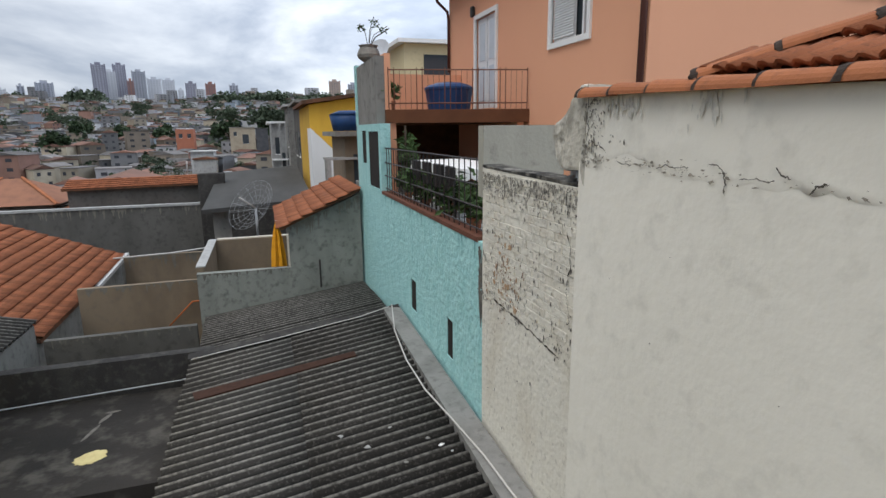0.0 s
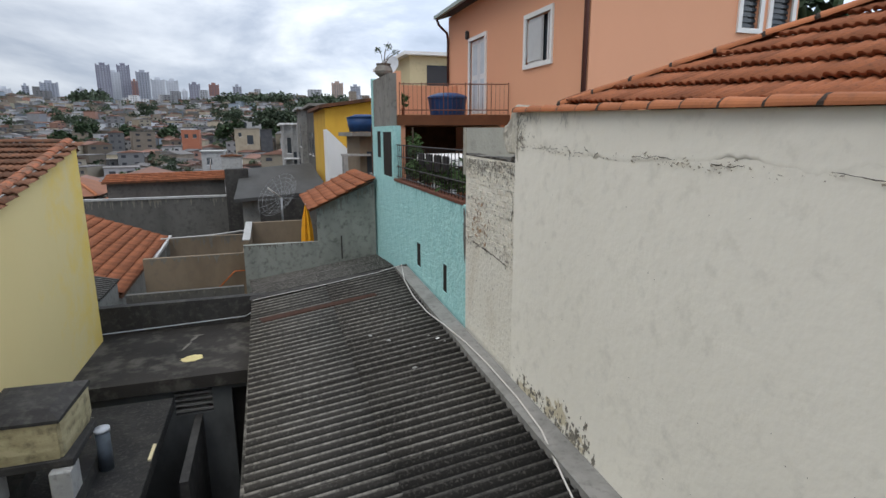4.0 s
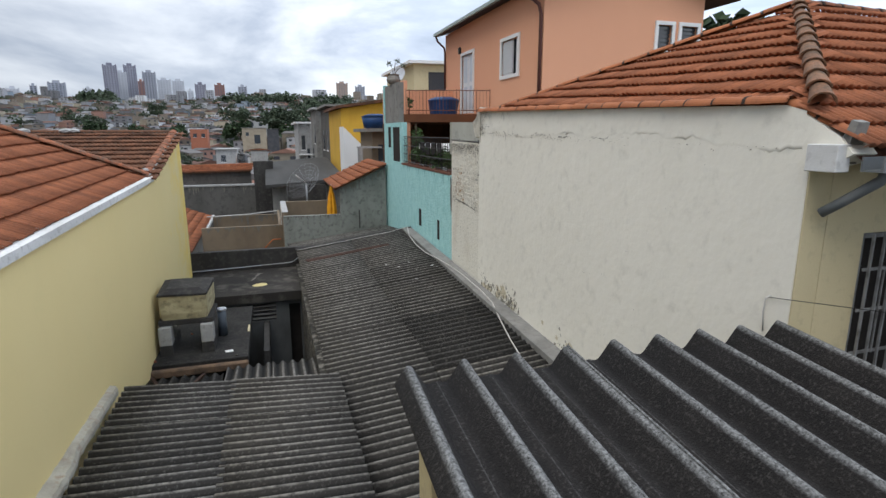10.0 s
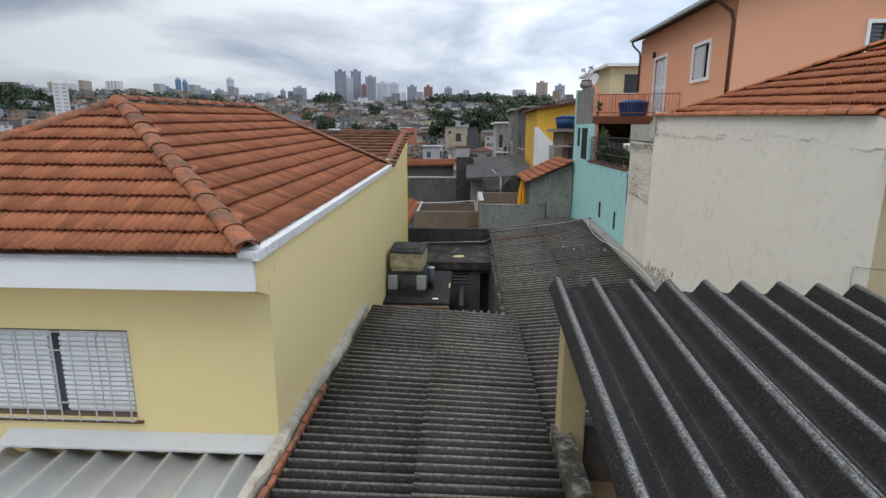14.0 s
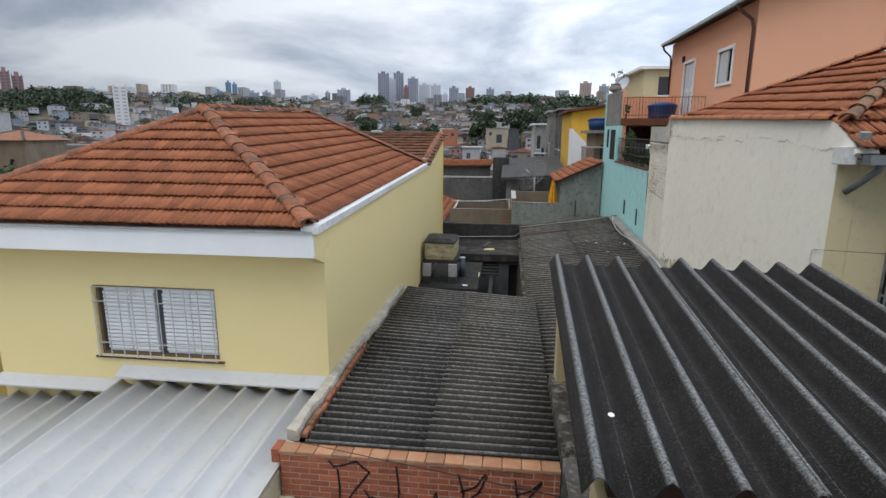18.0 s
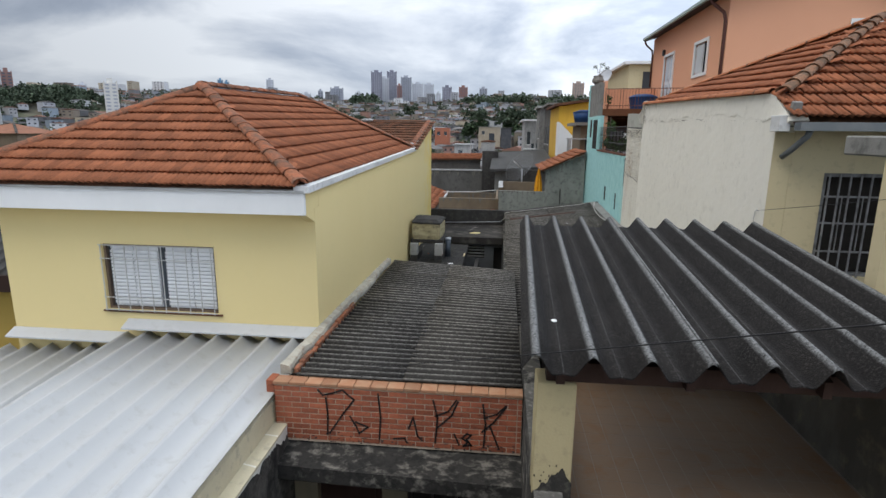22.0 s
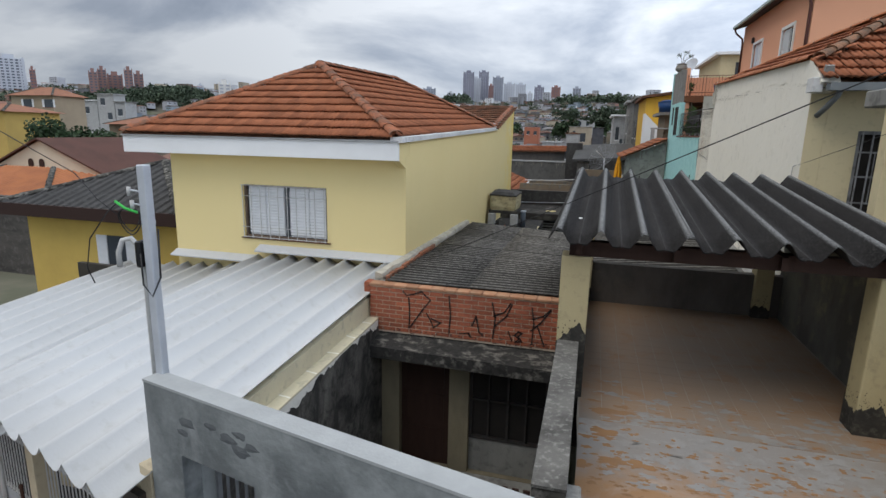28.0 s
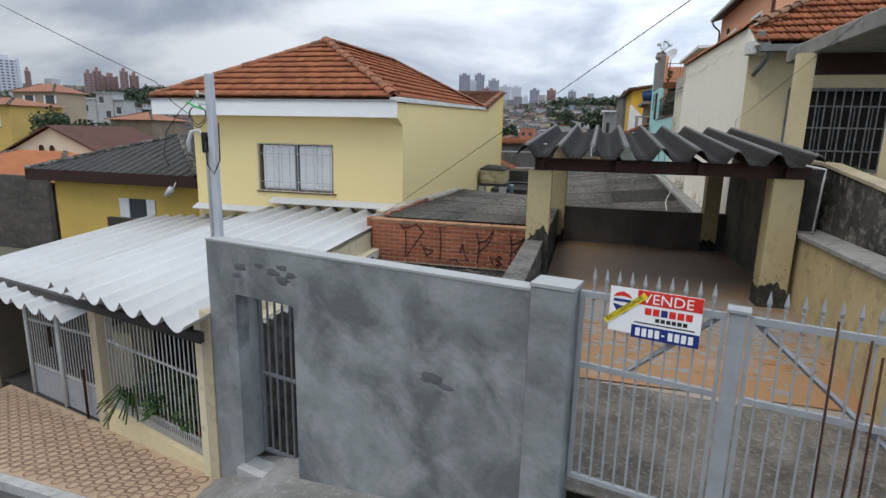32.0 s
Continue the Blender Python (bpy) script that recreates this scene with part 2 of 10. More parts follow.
TILE_OLD = material("old_brown_tile", (0.17, 0.075, 0.042), 0.92, (0.06, 0.04, 0.028), 0.5, 3.0, (1, 1, 1), (0.25, 0.11, 0.055), 0.2, 20.0, 0.3, 80, island=0.3)
RIDGE = material("mossy_ridge_tile", (0.36, 0.12, 0.055), 0.9, (0.12, 0.08, 0.055), 0.55, 5.0, (1, 1, 1), (0.04, 0.035, 0.03), 0.25, 24.0, 0.35, 70, vary=0.2)
# turns a deeper yellow towards the rear, blended along y
YELLOW = material("pale_yellow_paint", (0.76, 0.625, 0.315), 0.8, (0.73, 0.585, 0.265), 0.3, 0.6, (1, 1, 0.5), (0.72, 0.60, 0.30), 0.04, 3.0, 0.08, 45, sharp=0.5, y_blend=((0.82, 0.585, 0.11), 4.5, 12.5))
CREAM = material("cream_paint", (0.63, 0.54, 0.335), 0.87, (0.52, 0.44, 0.27), 0.35, 1.2, (1, 1, 0.4), (0.36, 0.31, 0.2), 0.03, 9.0, 0.14, 50, sharp=0.45)
# carport columns: cream darkened in colour for the shade under the roof
COLUMN = material("shaded_cream_paint", (0.45, 0.375, 0.21), 0.88, (0.34, 0.28, 0.16), 0.35, 1.6, (1, 1, 0.4), (0.2, 0.17, 0.11), 0.05, 9.0, 0.16, 50, sharp=0.4)
WHITE = material("white_paint", (0.80, 0.80, 0.79), 0.7, (0.66, 0.66, 0.64), 0.25, 1.5, (1, 1, 0.6), None, 0, 10, 0.05, 60, sharp=0.4)
WHITEWALL = material("old_whitewash", (0.84, 0.81, 0.72), 0.92, (0.745, 0.715, 0.625), 0.42, 0.8, (1, 1, 0.5), (0.57, 0.547, 0.479), 0.05, 5.0, 0.42, 7, sharp=0.5)
PEEL = material("peeling_whitewash", (0.75, 0.72, 0.63), 0.92, (0.58, 0.52, 0.41), 0.2, 2.0, (1, 1, 0.5), (0.20, 0.17, 0.135), 0.04, 14.0, 0.7, 16, sharp=0.14)
TURQ = material("turquoise_rough_plaster", (0.40, 0.69, 0.68), 0.92, (0.30, 0.585, 0.58), 0.4, 5.0, (1, 1, 0.6), (0.17, 0.36, 0.355), 0.10, 18.0, 1.3, 14, sharp=0.15)
ORANGE = material("salmon_orange_paint", (0.759, 0.385, 0.236), 0.82, (0.701, 0.351, 0.213), 0.35, 0.6, (1, 1, 0.5), None, 0, 10, 0.05, 50, sharp=0.5)
CONCRETE = material("raw_grey_concrete", (0.27, 0.265, 0.245), 0.93, (0.15, 0.146, 0.135), 0.45, 1.3, (1, 1, 0.4), (0.055, 0.052, 0.048), 0.14, 6.0, 0.3, 30, sharp=0.25)
CONCRETE_PALE = material("pale_cement_strip", (0.40, 0.40, 0.39), 0.9, (0.26, 0.26, 0.25), 0.35, 2.5, (1, 1, 1), (0.12, 0.12, 0.11), 0.12, 11.0, 0.2, 40)
GREYWALL = material("fresh_cement_render", (0.222, 0.237, 0.234), 0.9, (0.09, 0.098, 0.10), 0.45, 1.15, (1, 1, 1), (0.31, 0.325, 0.32), 0.28, 1.7, 0.35, 18, sharp=0.13, swirl=0.45)
BLACKWALL = material("soot_black_concrete", (0.036, 0.034, 0.033), 0.95, (0.085, 0.082, 0.075), 0.28, 1.5, (1, 1, 0.5), (0.10, 0.095, 0.085), 0.18, 7.0, 0.35, 30)
MOULD = material("mouldy_cement", (0.085, 0.079, 0.067), 0.95, (0.015, 0.015, 0.014), 0.62, 2.2, (1, 1, 0.7), (0.36, 0.34, 0.30), 0.2, 7.0, 0.5, 30)
# near-black paint that stands for the darkness of unlit rooms
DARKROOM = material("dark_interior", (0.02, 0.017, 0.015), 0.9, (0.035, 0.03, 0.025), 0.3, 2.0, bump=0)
BRICK = material("orange_face_brick", (0.37, 0.115, 0.057), 0.87, (0.25, 0.072, 0.04), 0.4, 9.0, (1, 1, 1), (0.12, 0.05, 0.035), 0.2, 30.0, 0.3, 90, vary=0.24)
MORTAR = material("cement_mortar", (0.55, 0.44, 0.33), 0.95, (0.40, 0.35, 0.28), 0.4, 6.0)
METAL_WHITE = material("white_steel_sheet", (0.485, 0.492, 0.492), 0.55, (0.39, 0.393, 0.387), 0.35, 0.9, (1, 0.25, 1), (0.36, 0.35, 0.33), 0.05, 6.0, 0.05, 40, sharp=0.4, spec=0.35)
STEEL = material("grey_painted_steel", (0.29, 0.304, 0.317), 0.5, (0.211, 0.216, 0.22), 0.3, 6.0, bump=0.05)
STEEL_WHITE = material("white_painted_steel", (0.50, 0.50, 0.485), 0.5, (0.36, 0.345, 0.32), 0.3, 8.0, bump=0.03)
STEEL_DARK = material("dark_steel", (0.035, 0.033, 0.032), 0.5, (0.09, 0.05, 0.035), 0.2, 10.0, bump=0.05)
RUST = material("rusty_steel", (0.05, 0.021, 0.012), 0.88, (0.025, 0.011, 0.007), 0.4, 12.0, bump=0.2)
GALV = material("dull_zinc", (0.50, 0.52, 0.55), 0.5, (0.40, 0.42, 0.45), 0.4, 3.0, bump=0.03, metallic=0.15)
WOOD = material("dark_stained_wood", (0.042, 0.02, 0.013), 0.7, (0.03, 0.013, 0.009), 0.5, 5.0, (1, 1, 0.15), bump=0.2)
SHUTTER = material("white_shutter", (0.72, 0.73, 0.74), 0.6, (0.62, 0.63, 0.64), 0.3, 6.0, bump=0.02)
BLUE = material("blue_plastic", (0.015, 0.055, 0.16), 0.45, (0.01, 0.03, 0.09), 0.3, 3.0, bump=0.02)
PLASTIC_BLACK = material("black_plastic", (0.012, 0.012, 0.013), 0.45, bump=0)
CABLE_WHITE = material("pale_cable", (0.55, 0.53, 0.50), 0.7, bump=0)
LEAF = material("green_leaf", (0.055, 0.10, 0.03), 0.7, (0.03, 0.06, 0.02), 0.5, 6.0, bump=0, island=0.35)
LEAF_DARK = material("dark_tree_leaf", (0.035, 0.06, 0.025), 0.75, (0.02, 0.035, 0.015), 0.5, 0.4, bump=0, island=0.4)
BARK = material("bark", (0.10, 0.075, 0.055), 0.9, (0.05, 0.04, 0.03), 0.5, 8.0)
GLASS = glass("window_glass")

RUNS = material("dark_mould_run", (0.17, 0.16, 0.14), 0.95, (0.07, 0.066, 0.058), 0.5, 12.0, bump=0.3)
RUNS_SOFT = material("soft_grey_run", (0.19, 0.175, 0.148), 0.95, (0.14, 0.13, 0.11), 0.5, 9.0, bump=0.2)

# ---- building helpers ----


def root_of(ob):
    p = Vector((0, 0, 0))
    while ob is not None:
        p = p + ob.location
        ob = ob.parent
    return p


def part(name, bm, mat, parent=None, label="", smooth=False):
    """Links a bmesh, drawn in world metres, as one mesh object under parent."""
    me = bpy.data.meshes.new(name)
    if parent is not None:
        bmesh.ops.translate(bm, verts=bm.verts, vec=-root_of(parent))
    bm.normal_update()
    bm.to_mesh(me)
    bm.free()
    me.materials.append(mat)
    if smooth:
        for f in me.polygons:
            f.use_smooth = True
    ob = new(name, me)
    ob.parent = parent
    if label:
        ob["label"] = label
    return ob


def raw(name, verts, faces, mat, parent=None, label="", smooth=False):
    me = bpy.data.meshes.new(name)
    o = root_of(parent)
    me.from_pydata([(v[0] - o.x, v[1] - o.y, v[2] - o.z) for v in verts], [], faces)
    me.materials.append(mat)
    if smooth:
        me.polygons.foreach_set("use_smooth", [True] * len(faces))
    ob = new(name, me)
    ob.parent = parent
    if label:
        ob["label"] = label
    return ob


def thing(name, at, label, category, group="", kind=""):
    ob = new(name)
    ob.location = at
    ob.empty_display_size = 0.2
    return tagged(ob, label, category, group, kind)


def add_box(bm, x0, x1, y0, y1, z0, z1, bevel=0.0):
    vs = [bm.verts.new((x, y, z)) for z in (z0, z1) for y in (y0, y1) for x in (x0, x1)]
    fs = [bm.faces.new([vs[i] for i in q]) for q in ((0, 2, 3, 1), (4, 5, 7, 6), (0, 1, 5, 4), (2, 6, 7, 3), (0, 4, 6, 2), (1, 3, 7, 5))]
    if bevel:
        bmesh.ops.bevel(bm, geom=list({e for f in fs for e in f.edges}), offset=bevel, segments=1, affect="EDGES")


def box(name, dims, mat, parent=None, label="", bevel=0.0):
    bm = bmesh.new()
    add_box(bm, *dims, bevel=bevel)
    return part(name, bm, mat, parent, label)


def add_tube(bm, a, b, r, seg=8, r2=None):
    a, b = Vector(a), Vector(b)
    d = (b - a)
    q = d.to_track_quat("Z", "Y").to_matrix()
    r2 = r if r2 is None else r2
    rings = []
    for c, rr in ((a, r), (b, r2)):
        rings.append([bm.verts.new(c + q @ Vector((rr * math.cos(2 * math.pi * i / seg), rr * math.sin(2 * math.pi * i / seg), 0))) for i in range(seg)])
    for i in range(seg):
        j = (i + 1) % seg
        bm.faces.new((rings[0][i], rings[0][j], rings[1][j], rings[1][i]))
    bm.faces.new(rings[0][::-1])
    bm.faces.new(rings[1])


def tube(name, a, b, r, mat, parent=None, label="", seg=8, r2=None):
    bm = bmesh.new()
    add_tube(bm, a, b, r, seg, r2)
    return part(name, bm, mat, parent, label, smooth=seg > 7)


def path_tube(name, pts, r, mat, parent=None, label="", seg=6):
    """A bent pipe or cable through the points."""
    bm = bmesh.new()
    pts = [Vector(p) for p in pts]
    rings = []
    for i, p in enumerate(pts):
        d = pts[min(i + 1, len(pts) - 1)] - pts[max(i - 1, 0)]
        q = d.to_track_quat("Z", "Y").to_matrix()
        rings.append([bm.verts.new(p + q @ Vector((r * math.cos(2 * math.pi * k / seg), r * math.sin(2 * math.pi * k / seg), 0))) for k in range(seg)])
    for u, v in zip(rings, rings[1:]):
        best = min(range(seg), key=lambda s: sum((u[k].co - v[(k + s) % seg].co).length for k in range(seg)))
        for k in range(seg):
            j = (k + 1) % seg
            bm.faces.new((u[k], u[j], v[(j + best) % seg], v[(k + best) % seg]))
    bm.faces.new(rings[0][::-1])
    bm.faces.new(rings[-1])
    return part(name, bm, mat, parent, label, smooth=True)


def sag(a, b, drop, n=14):
    a, b = Vector(a), Vector(b)
    return [a.lerp(b, i / n) - Vector((0, 0, drop * 4 * (i / n) * (1 - i / n))) for i in range(n + 1)]


def prism(name, outline, axis, lo, hi, mat, parent=None, label="", bevel=0.0):
    """A flat outline, given in the two other axes in order, pushed along axis from lo to hi."""
    bm = bmesh.new()
    place = {"x": lambda u, v, w: (w, u, v), "y": lambda u, v, w: (u, w, v), "z": lambda u, v, w: (u, v, w)}[axis]
    a = [bm.verts.new(place(u, v, lo)) for u, v in outline]
    b = [bm.verts.new(place(u, v, hi)) for u, v in outline]
    k = len(a)
    for i in range(k):
        j = (i + 1) % k
        bm.faces.new((a[i], a[j], b[j], b[i]))
    bm.faces.new(a[::-1])
    bm.faces.new(b)
    bmesh.ops.recalc_face_normals(bm, faces=bm.faces)
    if bevel:
        bmesh.ops.bevel(bm, geom=bm.edges[:], offset=bevel, segments=1, affect="EDGES")
    return part(name, bm, mat, parent, label)


def wave(u, pitch, amp):
    return amp * math.cos(2 * math.pi * u / pitch)


def trapeze(u, pitch, amp):
    t = (u / pitch) % 1.0
    return amp * (1 if t < 0.14 else 1 - (t - 0.14) / 0.08 if t < 0.22 else 0 if t < 0.92 else (t - 0.92) / 0.08)


def sheet(name, c00, c10, c01, c11, pitch, amp, mat, parent=None, label="", thick=0.009, per=8, form=wave, rows=1, shift=0.0):
    """A corrugated sheet over four corners: the waves follow one another along the first edge, c00 to c10."""
    c00, c10, c01, c11 = Vector(c00), Vector(c10), Vector(c01), Vector(c11)
    length = ((c10 - c00).length + (c11 - c01).length) / 2
    if form is trapeze:
        us = sorted({min(length, max(0.0, (k + t) * pitch - shift)) for k in range(int((length + shift) / pitch) + 2) for t in (0, 0.14, 0.22, 0.92)} | {0.0, length})
    else:
        nu = max(2, int(length / pitch * per))
        us = [length * i / nu for i in range(nu + 1)]
    up = (c10 - c00).cross(c01 - c00).normalized()
    if up.z < 0:
        up = -up
    vs, fs = [], []
    for side in (0, 1):
        for u in us:
            for r in range(rows + 1):
                s, t = u / length, r / rows
                p = c00.lerp(c10, s).lerp(c01.lerp(c11, s), t)
                vs.append(p + up * (form(u + shift, pitch, amp) - side * thick))
    k, w = len(us), rows + 1
    for side in (0, 1):
        for i in range(k - 1):
            for r in range(rows):
                q = [side * k * w + i * w + r, side * k * w + (i + 1) * w + r, side * k * w + (i + 1) * w + r + 1, side * k * w + i * w + r + 1]
                fs.append(q if side == 0 else q[::-1])
    for i in range(k - 1):
        for r in (0, rows):
            a, b = i * w + r, (i + 1) * w + r
            fs.append((a, a + k * w, b + k * w, b) if r == 0 else (a, b, b + k * w, a + k * w))
    for i in (0, k - 1):
        for r in range(rows):
            a, b = i * w + r, i * w + r + 1
            fs.append((a, b, b + k * w, a + k * w) if i == 0 else (a, a + k * w, b + k * w, b))
    if (c10 - c00).cross(c01 - c00).z < 0:
        fs = [f[::-1] for f in fs]
    ob = raw(name, vs, fs, mat, parent, label, smooth=form is not trapeze)
    profile_tone = [max(0.0, min(1.0, 0.5 + 0.5 * form(u + shift, pitch, amp) / amp)) for _ in (0, 1) for u in us for _ in range(rows + 1)]
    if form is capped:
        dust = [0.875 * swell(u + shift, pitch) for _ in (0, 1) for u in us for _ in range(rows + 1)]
        profile_tone = [max(a, b) for a, b in zip(profile_tone, dust)]
    ob.data.attributes.new("profile_tone", "FLOAT", "POINT").data.foreach_set("value", profile_tone)
    if form is not trapeze:
        me = ob.data
        edge = 2 * (k - 1) * rows
        for i, f in enumerate(me.polygons):
            f.use_smooth = i < edge
    return ob


def drips(parent, axis, at, face, a0, a1, top, n, mat, seed, long=0.25, wide=0.03, rows=0.0):
    """Dark runs of mould and rain on a wall face: ragged narrow tongues hanging from its top edge, in one skin."""
    rnd = random.Random(seed)
    vs, fs = [], []
    for i in range(n):
        a = rnd.uniform(a0, a1)
        w, d = wide * rnd.uniform(0.3, 1.9), 0.6 * long * rnd.random() ** 2.6 + 0.02
        z = top(a) - rows * rnd.random()
        off = face * (0.0028 + 0.00002 * (i % 60))
        k = len(vs)
        m = 5
        for s in range(m + 1):
            h = w * (1.0 - 0.85 * s / m) * rnd.uniform(0.5, 1.2)
            c = a + rnd.uniform(-0.2, 0.2) * w
            for e in (-h, h):
                p = (at + off, c + e, z - d * s / m)
                vs.append(p if axis == "y" else (p[1], p[0], p[2]))
        for s in range(m):
            q = (k + 2 * s, k + 2 * s + 1, k + 2 * s + 3, k + 2 * s + 2)
            fs.append(q)
    tagged(raw("mould_run", vs, fs, mat, parent), kind="stuff")


TILE_MESH = {}


def tile_mesh(wid, length, mat):
    """One roll-and-pan clay tile, lying in x (across) and y (up the slope)."""
    key = (wid, length, mat.name)
    if key in TILE_MESH:
        return TILE_MESH[key]
    prof = [(0.0, 0.0), (0.09, 0.019), (0.24, 0.017), (0.38, 0.0), (0.50, 0.0), (0.59, 0.019), (0.74, 0.017), (0.90, 0.0), (1.0, -0.012)]
    vs, fs = [], []
    for y, dz in ((0.0, 0.047), (length * 1.12, 0.0), (0.004, 0.031), (0.03, 0.004)):
        vs += [(x * wid, y, z * wid / 0.2 + dz) for x, z in prof]
    k = len(prof)
    for i in range(k - 1):
        fs.append((i, i + 1, k + i + 1, k + i))
        fs.append((2 * k + i, 2 * k + i + 1, i + 1, i))
        fs.append((3 * k + i, 3 * k + i + 1, 2 * k + i + 1, 2 * k + i))
    me = bpy.data.meshes.new("tile")
    me.from_pydata(vs, [], fs)
    me.materials.append(mat)
    me.polygons.foreach_set("use_smooth", [n % 3 == 0 for n in range(len(fs))])
    TILE_MESH[key] = (me, vs, fs)
    return TILE_MESH[key]


def tiled_slope(parent, origin, along, up, nu, nv, wid, length, keep, single, mat, mat_joined, seed=1):
    """Rows of tiles on a slope. keep(u, v) says where the slope is; single(u, v) which tiles are parts of their own."""
    rnd = random.Random(seed)
    origin, along, up = Vector(origin), Vector(along).normalized(), Vector(up).normalized()
    normal = along.cross(up).normalized()
    me, pv, pf = tile_mesh(wid, length, mat)
    vs, fs = [], []
    base = root_of(parent)
    for j in range(nv):
        for i in range(nu):
            u, v = i * wid, j * length
            if not keep(u + wid / 2, v + length / 2):
                continue
            lift, turn = rnd.uniform(0, 0.008), rnd.uniform(-0.014, 0.014)
            p = origin + along * (u + rnd.uniform(-0.004, 0.004)) + up * (v + rnd.uniform(-0.008, 0.008)) + normal * lift
            a, b = along + up * turn, up - along * turn
            m = Matrix(((a.x, b.x, normal.x, p.x), (a.y, b.y, normal.y, p.y), (a.z, b.z, normal.z, p.z), (0, 0, 0, 1)))
            if single(u, v):
                ob = new("tile", me)
                ob.parent = parent
                ob.matrix_basis = Matrix.Translation(-base) @ m
            else:
                k = len(vs)
                vs += [m @ Vector(q) for q in pv]
                fs += [tuple(k + n for n in f) for f in pf]
    if vs:
        ob = raw("tile_field", vs, fs, mat_joined, parent, smooth=False)
        ob.data.polygons.foreach_set("use_smooth", [n % 3 == 0 for n in range(len(fs))])
        tagged(ob, kind="stuff")


def ridge_run(parent, a, b, mat, step=0.36, r=0.13, flat=0.62, flare=1.08, joint=None):
    """Half-round ridge tiles laid end over end from a to b."""
    a, b = Vector(a), Vector(b)
    d = (b - a)
    n = max(1, int(d.length / step))
    q = d.to_track_quat("Y", "Z").to_matrix()
    rnd = random.Random(int(a.x * 100) + int(b.y * 10))
    for i in range(n):
        p0, p1 = a.lerp(b, i / n), a.lerp(b, (i + 1.12) / n)
        bm = bmesh.new()
        rows = []
        for p, rr in ((p0, r * flare), (p1, r * 0.88)):
            off = Vector((rnd.uniform(-0.008, 0.008), 0, rnd.uniform(-0.006, 0.006)))
            rows.append([[bm.verts.new(p + off + q @ Vector((k * math.cos(math.pi * s / 10), 0, k * flat * math.sin(math.pi * s / 10)))) for s in range(11)] for k in (rr, rr - 0.016)])
        (o0, i0), (o1, i1) = rows
        for s in range(10):
            bm.faces.new((o0[s], o1[s], o1[s + 1], o0[s + 1]))
            bm.faces.new((o0[s], o0[s + 1], i0[s + 1], i0[s]))
            bm.faces.new((i0[s], i0[s + 1], i1[s + 1], i1[s]))
        part("ridge_tile", bm, mat, parent, smooth=False)
        if joint:
            bm = bmesh.new()
            k = r * flare * 0.985
            arcs = [[bm.verts.new(p0 + q @ Vector((e * math.cos(math.pi * s / 10), y + rnd.uniform(-0.008, 0.008), e * flat * math.sin(math.pi * s / 10)))) for s in range(11)] for y, e in ((0.006, k), (-0.028, k * 0.99), (-0.04, k * 0.86))]
            for a0, a1 in zip(arcs, arcs[1:]):
                for s in range(10):
                    bm.faces.new((a0[s], a0[s + 1], a1[s + 1], a1[s]))
            part("mortar_joint", bm, joint, parent, smooth=False)


def wall_with_holes(name, axis, at, thick, a0, a1, z0, z1, holes, mat, parent=None, label="", top=None):
    """An upright wall along x (axis 'x': runs in x, at y) or y, with rectangular openings (a_lo, a_hi, z_lo, z_hi) that go right through."""
    cuts = sorted({a0, a1, *(h[0] for h in holes), *(h[1] for h in holes)})
    rows = sorted({z0, z1, *(h[2] for h in holes), *(h[3] for h in holes)})
    bm = bmesh.new()
    grid = {}
    solid = lambda i, j: 0 <= i < len(cuts) - 1 and 0 <= j < len(rows) - 1 and not any(h[0] < (cuts[i] + cuts[i + 1]) / 2 < h[1] and h[2] < (rows[j] + rows[j + 1]) / 2 < h[3] for h in holes)

    def v(i, j, s):
        if (i, j, s) not in grid:
            w = at + (thick if s else 0)
            z = rows[j]
            if top and j == len(rows) - 1:
                z = top(cuts[i])
            grid[i, j, s] = bm.verts.new((cuts[i], w, z) if axis == "x" else (w, cuts[i], z))
        return grid[i, j, s]

    for i in range(len(cuts) - 1):
        for j in range(len(rows) - 1):
            if not solid(i, j):
                continue
            for s in (0, 1):
                bm.faces.new((v(i, j, s), v(i + 1, j, s), v(i + 1, j + 1, s), v(i, j + 1, s)))
            for (di, dj, e) in ((-1, 0, ((i, j), (i, j + 1))), (1, 0, ((i + 1, j), (i + 1, j + 1))), (0, -1, ((i, j), (i + 1, j))), (0, 1, ((i, j + 1), (i + 1, j + 1)))):
                if not solid(i + di, j + dj):
                    (p, q) = e
                    bm.faces.new((v(*p, 0), v(*q, 0), v(*q, 1), v(*p, 1)))
    bmesh.ops.recalc_face_normals(bm, faces=bm.faces)
    return part(name, bm, mat, parent, label)


def swell(u, pitch):
    d = 0.5 - abs((u / pitch + 0.5) % 1.0 - 0.5)
    return math.exp(-(d / 0.075) ** 2)


def capped(u, pitch, amp):
    """Narrow rounded caps, straight flanks and a flat trough."""
    d = abs((u / pitch + 0.5) % 1.0 - 0.5)
    s = max(0.0, min(1.0, (d - 0.035) / 0.27))
    return amp * (1.0 - 2.0 * (0.75 * s + 0.25 * s * s * (3 - 2 * s))) + 0.16 * amp * swell(u, pitch)


def scallop(u, pitch, amp):
    """Narrow rounded crests with wide hanging troughs between them."""
    return amp * (1.0 - 2.0 * (0.03 + 0.97 * abs(math.sin(math.pi * u / pitch))) ** 0.9)


# ---- ground and street ----


def street_z(x):
    if x > -4.3:
        return -0.44 + 0.16 * (x + 4.3)
    if x > -5.0:
        return -0.845 + 0.405 * (x + 5.0) / 0.7
    return max(-2.1, -0.845 + 0.115 * (x + 5.0))


